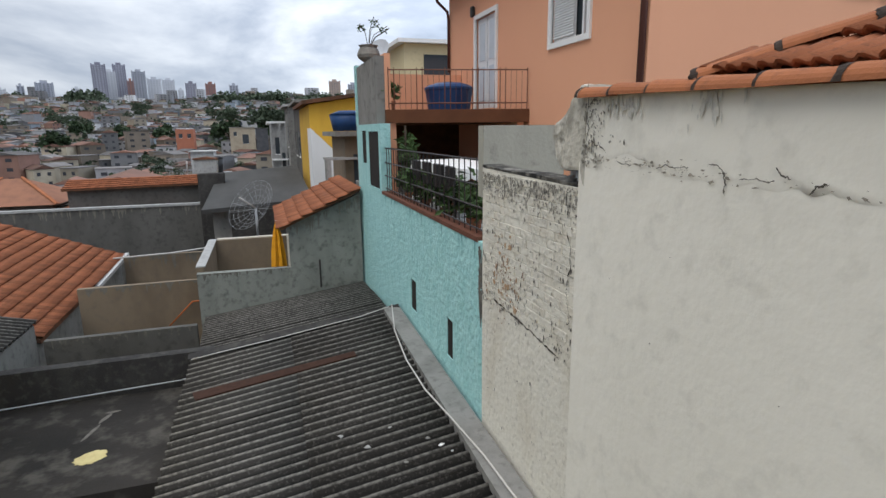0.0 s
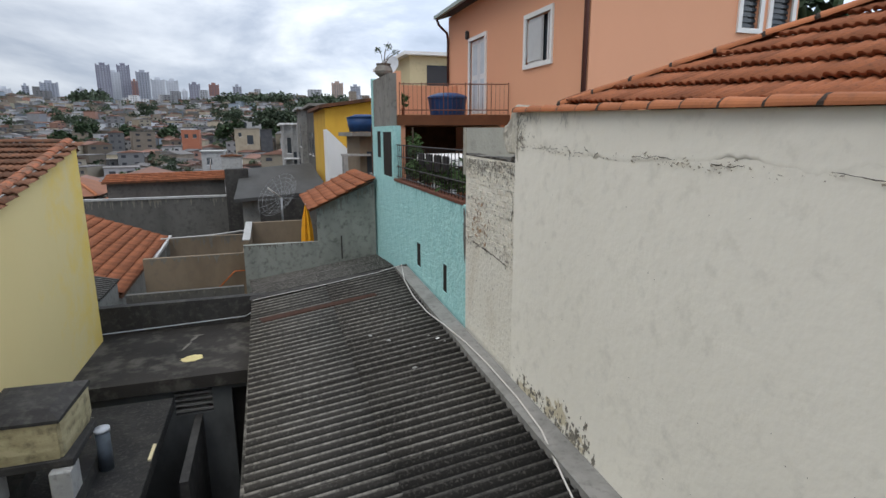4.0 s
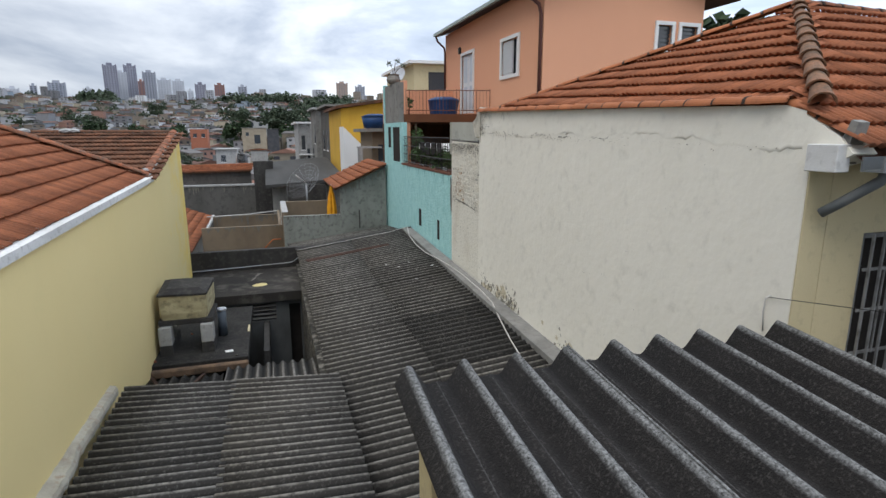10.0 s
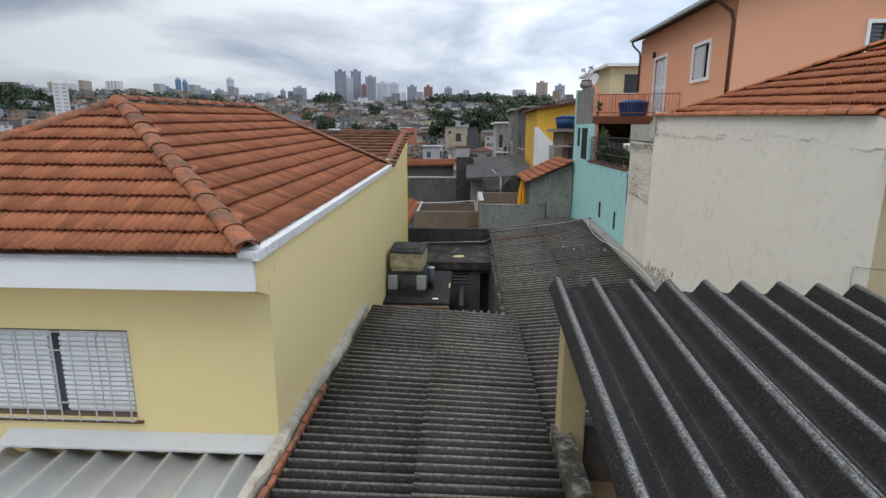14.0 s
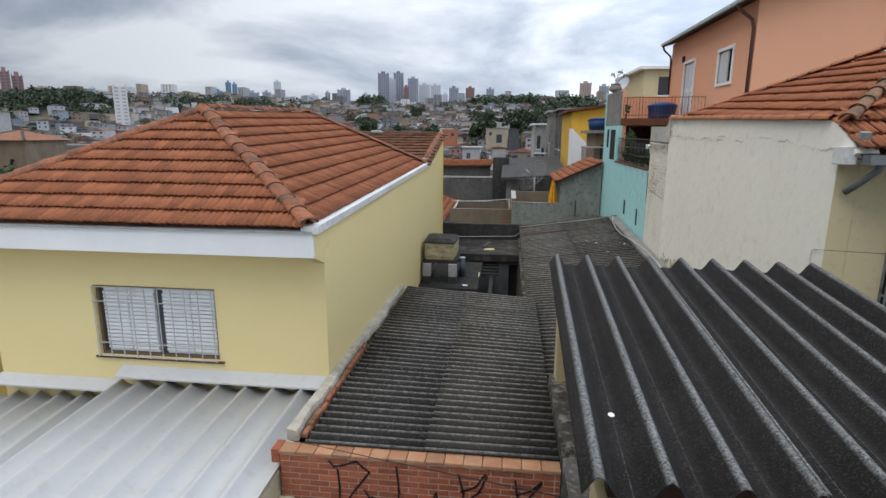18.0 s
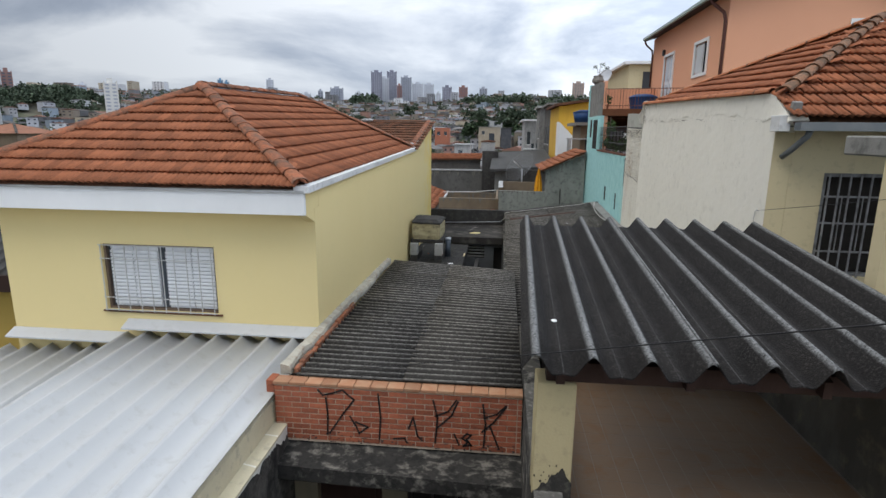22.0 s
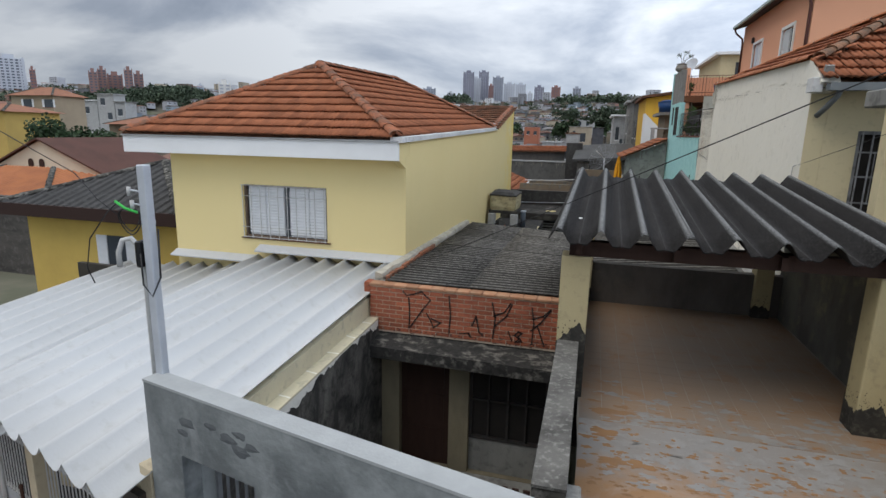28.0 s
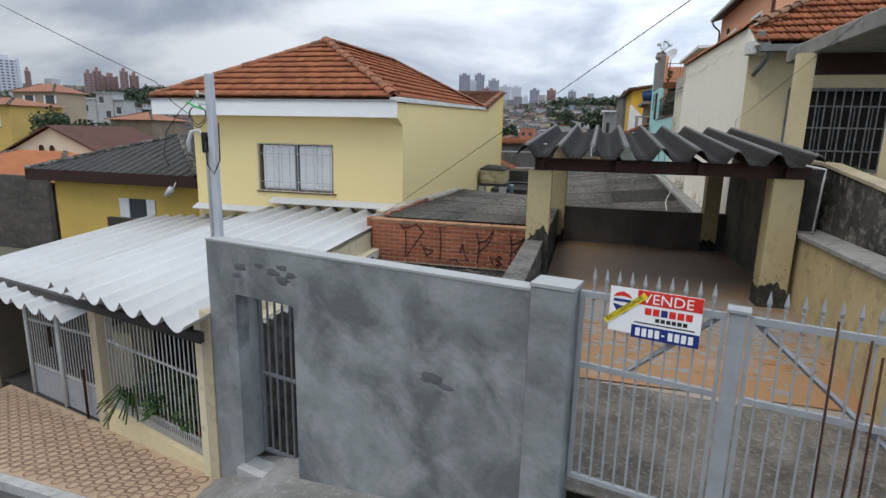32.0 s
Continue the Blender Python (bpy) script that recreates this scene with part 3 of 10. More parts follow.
def front_y(x):
    return -11.82 - 0.228 * (x + 4.85) if x > -4.85 else -11.73 - 0.352 * (x + 5.05)


def kerb_y(x):
    return -12.35 - 0.163 * (x + 6.1)


HILLS = ((-468, 532, 17, 62), (-492, 460, 4, 45))


def terrain(x, y):
    d = max(0.0, math.hypot(x, y) - 14) if y > 0 else 0.0
    if d < 60:
        z = -1.9 - 0.11 * d
    elif d < 160:
        z = -8.5 - 0.075 * (d - 60)
    elif d < 300:
        z = -16.0 + 0.07 * (d - 160)
    else:
        e = min(1.0, (d - 300) / 1000)
        z = -6.2 + 75 * (e * e * (3 - 2 * e))
    for hx, hy, high, wide in HILLS:
        z += high * math.exp(-((x - hx) ** 2 + (y - hy) ** 2) / wide ** 2)
    return z + 0.5 * math.sin(x * 0.01 + 1) * min(d, 400) / 40


def build_ground():
    xs = [-2600, -1800, -1300, -1050, -900, -750, -600, -480, -400, -320, -260, -200, -160, -120, -90, -60, -35, -20, 0, 20, 40, 80, 140, 220, 340, 500, 800, 1300, 2600]
    ys = [-900, -300, -100, -40, -14, 0, 10, 20, 35, 50, 70, 95, 130, 170, 220, 280, 350, 430, 520, 620, 730, 850, 980, 1120, 1310, 1600, 2300, 4000]
    vs = [(x, y, terrain(x, y) - 0.4) for y in ys for x in xs]
    w = len(xs)
    fs = [(j * w + i, j * w + i + 1, (j + 1) * w + i + 1, (j + 1) * w + i) for j in range(len(ys) - 1) for i in range(w - 1)]
    m = material("far_earth", (0.13, 0.12, 0.09), 0.95, (0.05, 0.07, 0.03), 0.45, 0.02, (1, 1, 1), (0.2, 0.17, 0.13), 0.2, 0.2, 0)
    tagged(raw("ground", vs, fs, m, smooth=True), "earth and scrub between the houses of the valley", "ground", kind="structure")


build_ground()
ASPHALT = material("worn_asphalt", (0.055, 0.055, 0.056), 0.9, (0.09, 0.088, 0.085), 0.4, 1.2, (1, 1, 1), (0.15, 0.15, 0.14), 0.15, 40.0, 0.3, 90)


def strip(name, y_a, y_b, z_off, thick, x0, x1, mat, label, cat, n=14):
    """A strip that follows the sloping street between two lines y_a(x) and y_b(x)."""
    vs, fs = [], []
    for i in range(n + 1):
        x = x0 + (x1 - x0) * i / n
        for line in (y_a, y_b):
            for zo in (z_off, z_off - thick):
                vs.append((x, line(x), street_z(x) + zo))
    for i in range(n):
        a, b = 4 * i, 4 * i + 4
        fs += [(a, b, b + 2, a + 2), (a + 1, a + 3, b + 3, b + 1), (a, a + 1, b + 1, b), (a + 2, b + 2, b + 3, a + 3)]
    fs += [(0, 2, 3, 1), (4 * n, 4 * n + 1, 4 * n + 3, 4 * n + 2)]
    return tagged(raw(name, vs, fs, mat), label, cat, kind="structure")


APRON = material("rough_cement_apron", (0.23, 0.225, 0.215), 0.95, (0.13, 0.127, 0.12), 0.5, 1.8, (1, 1, 1), (0.36, 0.35, 0.33), 0.12, 16.0, 0.4, 45)
PAVE = material("beige_pavement_tile", (0.43, 0.32, 0.215), 0.85, (0.32, 0.23, 0.155), 0.35, 3.0, (1, 1, 1), (0.3, 0.22, 0.16), 0.15, 20.0, 0.15, 70)
PAVE_RING = material("brown_pavement_ring", (0.215, 0.14, 0.10), 0.85, (0.32, 0.2, 0.14), 0.35, 6.0, bump=0.1, island=0.12)
strip("road", lambda x: kerb_y(x) - 8, lambda x: kerb_y(x) - 0.14, -0.15, 0.3, -40, 24, ASPHALT, "sloping street of worn grey asphalt", "road", 64)
strip("kerb", lambda x: kerb_y(x) - 0.14, kerb_y, -0.015, 0.4, -40, 24, CONCRETE_PALE, "pale concrete kerb along the street", "kerb", 64)
strip("pavement_apron", kerb_y, lambda x: front_y(x) + 0.35, 0.0, 0.4, -5.0, 24, APRON, "rough grey cement pavement before the rendered wall", "pavement", 58)
pave = strip("pavement", kerb_y, lambda x: front_y(x) + 0.2, 0.0, 0.4, -11.5, -5.0, PAVE, "beige pavement tiles with a pattern of brown ovals", "pavement", 8)


def oval_rings(parent):
    """The brown oval rings of the pavement tiles and the small squares between them, 4 mm proud."""
    vs, fs = [], []
    for i in range(43):
        for j in range(18):
            cx = -11.4 + i * 0.152
            cy = kerb_y(cx) + 0.10 + j * 0.172 + (0.086 if i % 2 else 0)
            if cx > -5.12 or cy > front_y(cx) - 0.06:
                continue
            k = len(vs)
            for s in range(14):
                a = 2 * math.pi * s / 14
                for r in (1.0, 0.68):
                    x, y = cx + 0.097 * r * math.cos(a), cy + 0.077 * r * math.sin(a)
                    vs.append((x, y, street_z(x) + 0.005))
            for s in range(14):
                t = (s + 1) % 14
                fs.append((k + 2 * s, k + 2 * t, k + 2 * t + 1, k + 2 * s + 1))
            k = len(vs)
            vs += [(cx + 0.152 + u, cy + v, street_z(cx + 0.152) + 0.005) for u, v in ((-0.014, 0), (0, -0.012), (0.014, 0), (0, 0.012))]
            fs.append((k, k + 1, k + 2, k + 3))
    tagged(raw("oval_ring_field", vs, fs, PAVE_RING, parent), kind="stuff")


oval_rings(pave)

# ---- yellow house ----


def shutter_panel(name, axis, at, a0, a1, z0, z1, n, parent, depth=0.034):
    """A louvred leaf: one board whose face is folded into n sloping slats."""
    face = []
    for k in range(n):
        z = z0 + 0.05 + (z1 - z0 - 0.1) * k / n
        h = (z1 - z0 - 0.1) / n
        face += [(at - depth, z), (at - depth * 0.9, z + h * 0.60), (at, z + h * 0.64), (at, z + h * 0.99)]
    outline = [(at + 0.02, z0), (at - 0.004, z0), (at - 0.004, z0 + 0.045)] + face + [(at - 0.004, z1 - 0.045), (at - 0.004, z1), (at + 0.02, z1)]
    if axis == "x":
        # outline lies in x and z, pushed along y
        return prism(name, outline, "y", a0, a1, SHUTTER, parent, "white louvred shutter")
    return prism(name, outline, "x", a0, a1, SHUTTER, parent, "white louvred shutter")


def part_window(parent, x0, x1, z0, z1, y):
    f = bmesh.new()
    for d in ((x0, x1, z0, z0 + 0.04), (x0, x1, z1 - 0.04, z1), (x0, x0 + 0.04, z0 + 0.04, z1 - 0.04), (x1 - 0.04, x1, z0 + 0.04, z1 - 0.04)):
        add_box(f, d[0], d[1], y + 0.06, y + 0.14, d[2], d[3])
    win = part("window", f, material("brown_window_frame", (0.16, 0.115, 0.085), 0.7, (0.11, 0.08, 0.06), 0.4, 5.0), parent)
    box("sill", (x0 - 0.06, x1 + 0.08, y - 0.04, y + 0.1, z0 - 0.028, z0 - 0.002), TILE_OLD, win, "red clay window sill")
    mid = (x0 + x1) / 2 + 0.04
    box("pane", (x0 + 0.04, x1 - 0.04, y + 0.13, y + 0.138, z0 + 0.04, z1 - 0.04), GLASS, win)
    for a, b in ((x0 + 0.10, x0 + 0.50), (x0 + 0.515, mid - 0.09), (mid + 0.05, mid + 0.50), (mid + 0.515, x1 - 0.06)):
        shutter_panel("shutter", "y", y + 0.105, a, b, z0 + 0.05, z1 - 0.05, 15, win)
    g = bmesh.new()
    for zz in (z0 + 0.01, z0 + 0.23, z1 - 0.25, z1 - 0.02):
        add_box(g, x0 - 0.01, x1 + 0.01, y - 0.055, y - 0.045, zz, zz + 0.014)
    grille = part("grille", g, STEEL_WHITE, win, "white steel window grille")
    for k in range(10):
        xx = x0 + 0.03 + k * (x1 - x0 - 0.06) / 9
        box("bar", (xx - 0.0065, xx + 0.0065, y - 0.066, y - 0.055, z0 - 0.0, z1 - 0.01), STEEL_WHITE, grille)
    return win


def build_yellow_house():
    h = thing("yellow_house", (-7.6, 2.0, -1.5), "pale yellow rendered house with a hipped red clay tile roof", "house")
    wall_with_holes("front_wall", "x", -5.08, 0.2, -10.37, -4.86, -1.5, 3.82, [(-8.58, -6.59, 1.985, 3.135)], YELLOW, h)
    prism("side_wall", [(-4.88, -1.5), (9.4, -1.5), (9.4, 5.36), (4.85, 4.43), (-4.88, 4.12)], "x", -5.06, -4.86, YELLOW, h)
    prism("back_wall", [(-10.37, -1.5), (-5.06, -1.5), (-5.06, 5.3), (-10.37, 5.3)], "y", 9.2, 9.4, YELLOW, h)
    prism("left_wall", [(-4.88, -1.5), (9.2, -1.5), (9.2, 4.0), (-4.88, 4.0)], "x", -10.37, -10.17, YELLOW, h)
    box("ceiling", (-10.1, -5.1, -4.8, 9.0, 3.7, 3.76), WHITE, h)
    fa = box("fascia", (-11.2, -4.865, -5.50, -5.44, 3.76, 4.12), WHITE, h, "white painted fascia board", bevel=0.006)
    prism("drip_edge", [(-5.535, 4.105), (-5.44, 4.122), (-5.44, 4.15), (-5.535, 4.135)], "x", -11.22, -4.862, CONCRETE_PALE, fa, "grey cement edge over the fascia")
    box("eave_box", (-11.1, -4.862, -5.438, -5.083, 3.765, 4.09), YELLOW, h, "pale yellow boxed eave")
    box("eave_end", (-5.058, -4.863, -5.082, -4.882, 3.822, 4.09), YELLOW, h)
    prism("soffit_bracket", [(-5.47, 3.762), (-5.083, 3.762), (-5.083, 3.60)], "x", -5.0, -4.862, YELLOW, fa)
    prism("side_coping", [(-5.52, 4.10), (4.85, 4.40), (4.85, 4.50), (-5.52, 4.20)], "x", -5.02, -4.79, material("greyed_white_paint", (0.66, 0.66, 0.65), 0.85, (0.48, 0.48, 0.465), 0.35, 3.0, (1, 0.3, 1), (0.22, 0.21, 0.19), 0.08, 12.0, 0.15, 50), h, "greyed white gutter coping")
    prism("gable_coping", [(4.86, 4.45), (9.4, 5.38), (9.4, 5.44), (4.86, 4.52)], "x", -5.05, -4.858, CONCRETE, h)
    ap, far = Vector((-7.95, -2.6, 5.82)), Vector((-7.9, 2.6, 5.95))
    roof = raw("roof", [(-11.2, -5.5, 4.17), (-4.88, -5.5, 4.12), ap, far, (-4.88, 4.85, 4.43), (-11.2, 4.85, 4.48), (-11.2, -5.5, 4.1), (-4.88, -5.5, 4.1), (-4.88, 4.85, 4.4), (-11.2, 4.85, 4.4)],
               [(0, 1, 2), (1, 4, 3, 2), (4, 5, 3), (0, 2, 3, 5), (6, 9, 8, 7), (0, 6, 7, 1), (1, 7, 8, 4), (4, 8, 9, 5), (5, 9, 6, 0)], TILE_OLD, h)
    slope_f = (ap - Vector((-7.95, -5.5, 4.17)))
    lf = slope_f.length
    # front slope: ten courses; the right-hand half tile by tile
    tiled_slope(roof, (-11.2, -5.56, 4.17), (1, 0, 0), slope_f, 36, 11, 0.178, lf / 10.4, lambda u, v: v / lf < 1.02 and 3.25 * v / lf < u + 0.08 and u - 0.08 < 6.36 - 3.1 * v / lf, lambda u, v: True, TILE, TILE_JOINED, 2)
    slope_r = Vector((-7.92, -1.0, 5.88)) - Vector((-4.88, -1.0, 4.26))
    lr = slope_r.length
    tiled_slope(roof, (-4.93, -5.5, 4.185), (0, 1, 0.026), slope_r, 59, 12, 0.178, lr / 10.4, lambda u, v: v < lr * 0.96 and 2.9 * (v + 0.17) / lr < u + 0.08 and u < 10.4 - 2.2 * v / lr, lambda u, v: u < 2.4 and v < 1.6, TILE, TILE_JOINED, 3)
    ridge_run(roof, (-4.90, -5.5, 4.24), ap + Vector((0, 0, 0.06)), RIDGE)
    ridge_run(roof, (-11.17, -5.5, 4.19), ap + Vector((0, 0, 0.02)), RIDGE, r=0.15)
    ridge_run(roof, ap + Vector((0, 0, 0.06)), far + Vector((0, 0, 0.06)), RIDGE)
    ridge_run(roof, (-4.95, 4.8, 4.55), far + Vector((0, 0, 0.06)), RIDGE)
    back = raw("back_roof", [(-13.5, 4.6, 4.40), (-4.9, 4.6, 4.40), (-4.9, 9.4, 5.38), (-13.5, 9.4, 5.38), (-13.5, 9.8, 5.24), (-4.9, 9.8, 5.24)], [(0, 1, 2, 3), (3, 2, 5, 4), (0, 4, 5, 1)], TILE_OLD, h)
    tiled_slope(back, (-13.5, 4.6, 4.42), (1, 0, 0), (0, 4.8, 0.98), 44, 11, 0.20, 0.445, lambda u, v: True, lambda u, v: False, TILE, TILE_OLD, 5)
    ridge_run(back, (-4.98, 4.7, 4.48), (-4.98, 9.4, 5.45), RIDGE, r=0.1)
    ridge_run(back, (-13.4, 9.4, 5.43), (-4.98, 9.4, 5.43), TILE_OLD, r=0.10)
    for x, y, z, r in ((-7.6, 9.25, 5.47, 0.17), (-7.42, 9.28, 5.47, 0.14), (-8.58, 9.25, 5.47, 0.16), (-10.3, 9.25, 5.47, 0.18), (-4.97, 5.05, 4.62, 0.07), (-5.0, 5.2, 4.64, 0.06)):
        bm = bmesh.new()
        bmesh.ops.create_icosphere(bm, subdivisions=2, radius=r)
        for v in bm.verts:
            v.co = Vector((x, y, z)) + Vector((v.co.x, v.co.y * 0.8, v.co.z * 0.4)) * (1 + 0.35 * noise.noise(v.co * 9 + Vector((x, y, 0))))
        part("mortar_lump", bm, CONCRETE_PALE, back, "white lump of lime mortar")
    part_window(h, -8.58, -6.59, 1.985, 3.135, -5.08)


build_yellow_house()

# ---- the low house between the two: roofs ----


def bilinear(c, s, t):
    return Vector(c[0]).lerp(Vector(c[1]), s).lerp(Vector(c[2]).lerp(Vector(c[3]), s), t)


def sheeted_roof(name, corners, cols, rows, pitch, amp, mats, label, seed, at):
    """A roof of overlapping corrugated sheets. Corners: near left, far left, near right, far right; the waves follow one another from near to far."""
    h = thing(name, at, label, "roof")
    rnd = random.Random(seed)
    for c in range(cols):
        for r in range(rows):
            s0, s1 = r / rows - 0.004, (r + 1) / rows + 0.008
            t0, t1 = c / cols - (0.02 if c else 0), (c + 1) / cols
            q = [bilinear(corners, s0, t0), bilinear(corners, s1, t0), bilinear(corners, s0, t1), bilinear(corners, s1, t1)]
            lift = 0.010 * (c % 2) + 0.013 * (r % 2)
            q = [v + Vector((0, 0, lift + rnd.uniform(-0.003, 0.003))) for v in q]
            sheet("sheet", q[0], q[1], q[2], q[3], pitch, amp, mats(c, r), h, thick=0.012, per=10, shift=s0 * (bilinear(corners, 1, 0.5) - bilinear(corners, 0, 0.5)).length + pitch)
    return h


REAR = Matrix.Translation((0.17, 1.136, -0.49)) @ Matrix.Diagonal((1.10, 1.075, 1.09, 1))
before = set(scene.objects)
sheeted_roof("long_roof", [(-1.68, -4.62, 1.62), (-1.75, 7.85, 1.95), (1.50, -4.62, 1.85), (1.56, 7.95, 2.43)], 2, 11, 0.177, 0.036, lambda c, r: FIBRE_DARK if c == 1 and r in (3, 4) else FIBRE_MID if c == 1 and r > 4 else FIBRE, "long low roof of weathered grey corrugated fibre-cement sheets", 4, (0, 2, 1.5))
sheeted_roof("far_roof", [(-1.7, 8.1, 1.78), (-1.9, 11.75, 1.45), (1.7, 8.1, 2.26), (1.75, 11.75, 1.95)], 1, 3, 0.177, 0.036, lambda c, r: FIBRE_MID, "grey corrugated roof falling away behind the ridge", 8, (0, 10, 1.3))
# ridge strips and loose battens on the long roof
rd = thing("ridge_flashing", (0, 7.9, 2.0), "dark overlapping ridge sheet on the long roof", "roof ridge")
for x0, x1, dz in ((-1.78, -0.55, 0.0), (-0.6, 0.62, 0.012), (0.57, 1.74, 0.0)):
    up = lambda x: 1.99 + (x + 1.75) * 0.134 + dz
    raw("flashing", [(x, y, up(x) + z) for x in (x0, x1) for y, z in ((7.86, 0.03), (7.99, 0.075), (8.12, 0.02), (8.12, 0.005), (7.99, 0.06), (7.86, 0.015))], [(0, 1, 7, 6), (1, 2, 8, 7), (2, 3, 9, 8), (3, 4, 10, 9), (4, 5, 11, 10), (5, 0, 6, 11), (5, 4, 3, 2, 1, 0), (6, 7, 8, 9, 10, 11)], BLACKWALL, rd)
b = raw("rusty_batten", [(-1.52, 6.36, 1.972), (0.72, 6.42, 2.285), (0.71, 6.58, 2.29), (-1.58, 6.60, 1.975), (-1.52, 6.36, 1.995), (0.72, 6.42, 2.308), (0.71, 6.58, 2.313), (-1.58, 6.60, 1.998)], [(3, 2, 1, 0), (4, 5, 6, 7), (0, 1, 5, 4), (2, 3, 7, 6), (1, 2, 6, 5), (3, 0, 4, 7)], RUST)
tagged(b, "rusted flat batten lying across the roof sheets", "batten")
prism("flashing_strip", [(-4.62, 1.88), (8.0, 2.40), (8.0, 2.50), (-4.62, 1.98)], "x", 1.45, 1.745, material("aged_cement_flashing", (0.25, 0.245, 0.232), 0.92, (0.16, 0.157, 0.147), 0.4, 2.5, (1, 1, 1), (0.08, 0.078, 0.07), 0.1, 11.0, 0.25, 40))
tagged(bpy.data.objects["flashing_strip"], "pale cement flashing along the foot of the white wall", "flashing", kind="structure")
cab = path_tube("roof_cable", [(1.62, 8.0, 2.52), (1.42, 6.9, 2.44), (1.34, 5.8, 2.39), (1.36, 4.9, 2.35), (1.44, 4.1, 2.36), (1.53, 3.3, 2.335), (1.575, 2.5, 2.30), (1.58, 1.5, 2.25), (1.53, 0.75, 2.22), (1.40, 0.0, 2.10), (1.24, -0.8, 2.05), (1.10, -1.65, 2.0), (0.98, -3.0, 1.95)], 0.012, CABLE_WHITE)
tagged(cab, "pale electric cable snaking over the roof", "cable")
for k, (x, y, m) in enumerate(((0.45, 4.02, CONCRETE_PALE), (0.76, 4.28, CONCRETE_PALE), (1.2, 3.72, WHITE), (1.27, 3.57, CONCRETE_PALE), (0.21, 4.34, CONCRETE_PALE), (0.78, 3.59, CONCRETE), (1.1, 3.9, CONCRETE), (1.0, 1.3, MOULD), (0.6, 2.9, CONCRETE))):
    bm = bmesh.new()
    bmesh.ops.create_icosphere(bm, subdivisions=1, radius=(0.032, 0.02, 0.026, 0.018)[k % 4])
    for v in bm.verts:
        v.co = Vector((v.co.x * (1.0 + 0.8 * math.sin(9 * v.co.y * 30 + k)) + x, v.co.y + y, v.co.z * 0.45 + 2.06 + 0.13 * x / 1.6 + 0.036 * y))
    tagged(part("debris", bm, m), "small lump of fallen render on the roof sheets", "debris", "rubble on the roof")
# ---- left court: terrace slab, water tank, sunken yard ----
w = box("terrace_slab", (-4.855, -1.78, 5.3, 8.0, 1.27, 1.5), material("stained_terrace", (0.038, 0.034, 0.03), 0.95, (0.019, 0.0175, 0.016), 0.5, 0.8, (1, 1, 1), (0.13, 0.12, 0.103), 0.21, 2.4, 0.35, 30))
tagged(w, "flat concrete roof slab blackened by mould", "roof slab", kind="structure")
w = box("wall_black", (-4.855, -1.4, 8.0, 8.2, -1.5, 2.08), BLACKWALL)
tagged(w, "soot-black rendered parapet wall", "wall", kind="structure")
def spill(name, cx, cy, z, rx, ry, turn, mat, seed, high=0.007):
    """A thin ragged puddle of something dried on a floor."""
    rnd = random.Random(seed)
    bm = bmesh.new()
    ring, low = [], []
    for k in range(40):
        a = 2 * math.pi * k / 40
        q = 1 + 0.28 * noise.noise(Vector((math.cos(a) * 1.6 + seed, math.sin(a) * 1.6, 0))) + 0.16 * noise.noise(Vector((math.cos(a) * 5, math.sin(a) * 5 + seed, 0))) + rnd.uniform(-0.04, 0.04)
        u, v = rx * q * math.cos(a), ry * q * math.sin(a)
        p = (cx + u * math.cos(turn) - v * math.sin(turn), cy + u * math.sin(turn) + v * math.cos(turn))
        ring.append(bm.verts.new((*p, z + high)))
        low.append(bm.verts.new((*p, z)))
    bm.faces.new(ring)
    for k in range(40):
        bm.faces.new((low[k], low[(k + 1) % 40], ring[(k + 1) % 40], ring[k]))
    return part(name, bm, mat)


tagged(spill("paint_spill", -2.78, 6.15, 1.5, 0.21, 0.15, 0.5, material("pale_yellow_spill", (0.68, 0.58, 0.28), 0.85, (0.55, 0.43, 0.2), 0.4, 9.0, bump=0.4), 3), "dried pale yellow paint spill on the slab", "spill", "spills on the slab")
SMEAR = material("grey_plaster_smear", (0.19, 0.175, 0.155), 0.95, (0.11, 0.10, 0.09), 0.4, 9.0, bump=0.4)
for cx, cy, rx, ry, turn, sd in ((-2.86, 7.25, 0.14, 0.035, 1.2, 5), (-2.80, 7.42, 0.10, 0.03, 0.1, 6), (-2.95, 6.85, 0.20, 0.03, 1.3, 7)):
    tagged(spill("plaster_smear", cx, cy, 1.5, rx, ry, turn, SMEAR, sd, 0.004), "pale smear of dried plaster on the slab", "spill", "spills on the slab")
yard = wall_with_holes("wall_yard", "x", 5.45, 0.2, -4.855, -1.78, -1.2, 1.27, [(-3.02, -2.42, 0.74, 1.18), (-2.1, -1.82, -1.19, 1.13)], material("dim_grey_render", (0.11, 0.115, 0.115), 0.9, (0.06, 0.06, 0.06), 0.45, 1.5, (1, 1, 0.5)))
tagged(yard, "grey rendered yard wall with a vent and a dark doorway", "wall", kind="structure")
for k in range(4):
    ob = box("vent_slat", (-3.02, -2.42, 5.47, 5.62, 0.78 + k * 0.105, 0.815 + k * 0.105), CONCRETE, yard)
# black block added behind the vent and doorway as their darkness
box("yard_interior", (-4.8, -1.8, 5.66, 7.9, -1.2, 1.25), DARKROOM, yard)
w = box("yard_floor", (-4.855, -1.7, -0.3, 5.45, -1.3, -1.15), MOULD)
tagged(w, "dark mouldy yard floor", "floor", kind="structure")
w = box("wall_lightwell", (-1.78, -1.66, -0.4, 7.9, -1.3, 1.60), MOULD)
tagged(w, "mouldy side wall under the long roof", "wall", kind="structure")
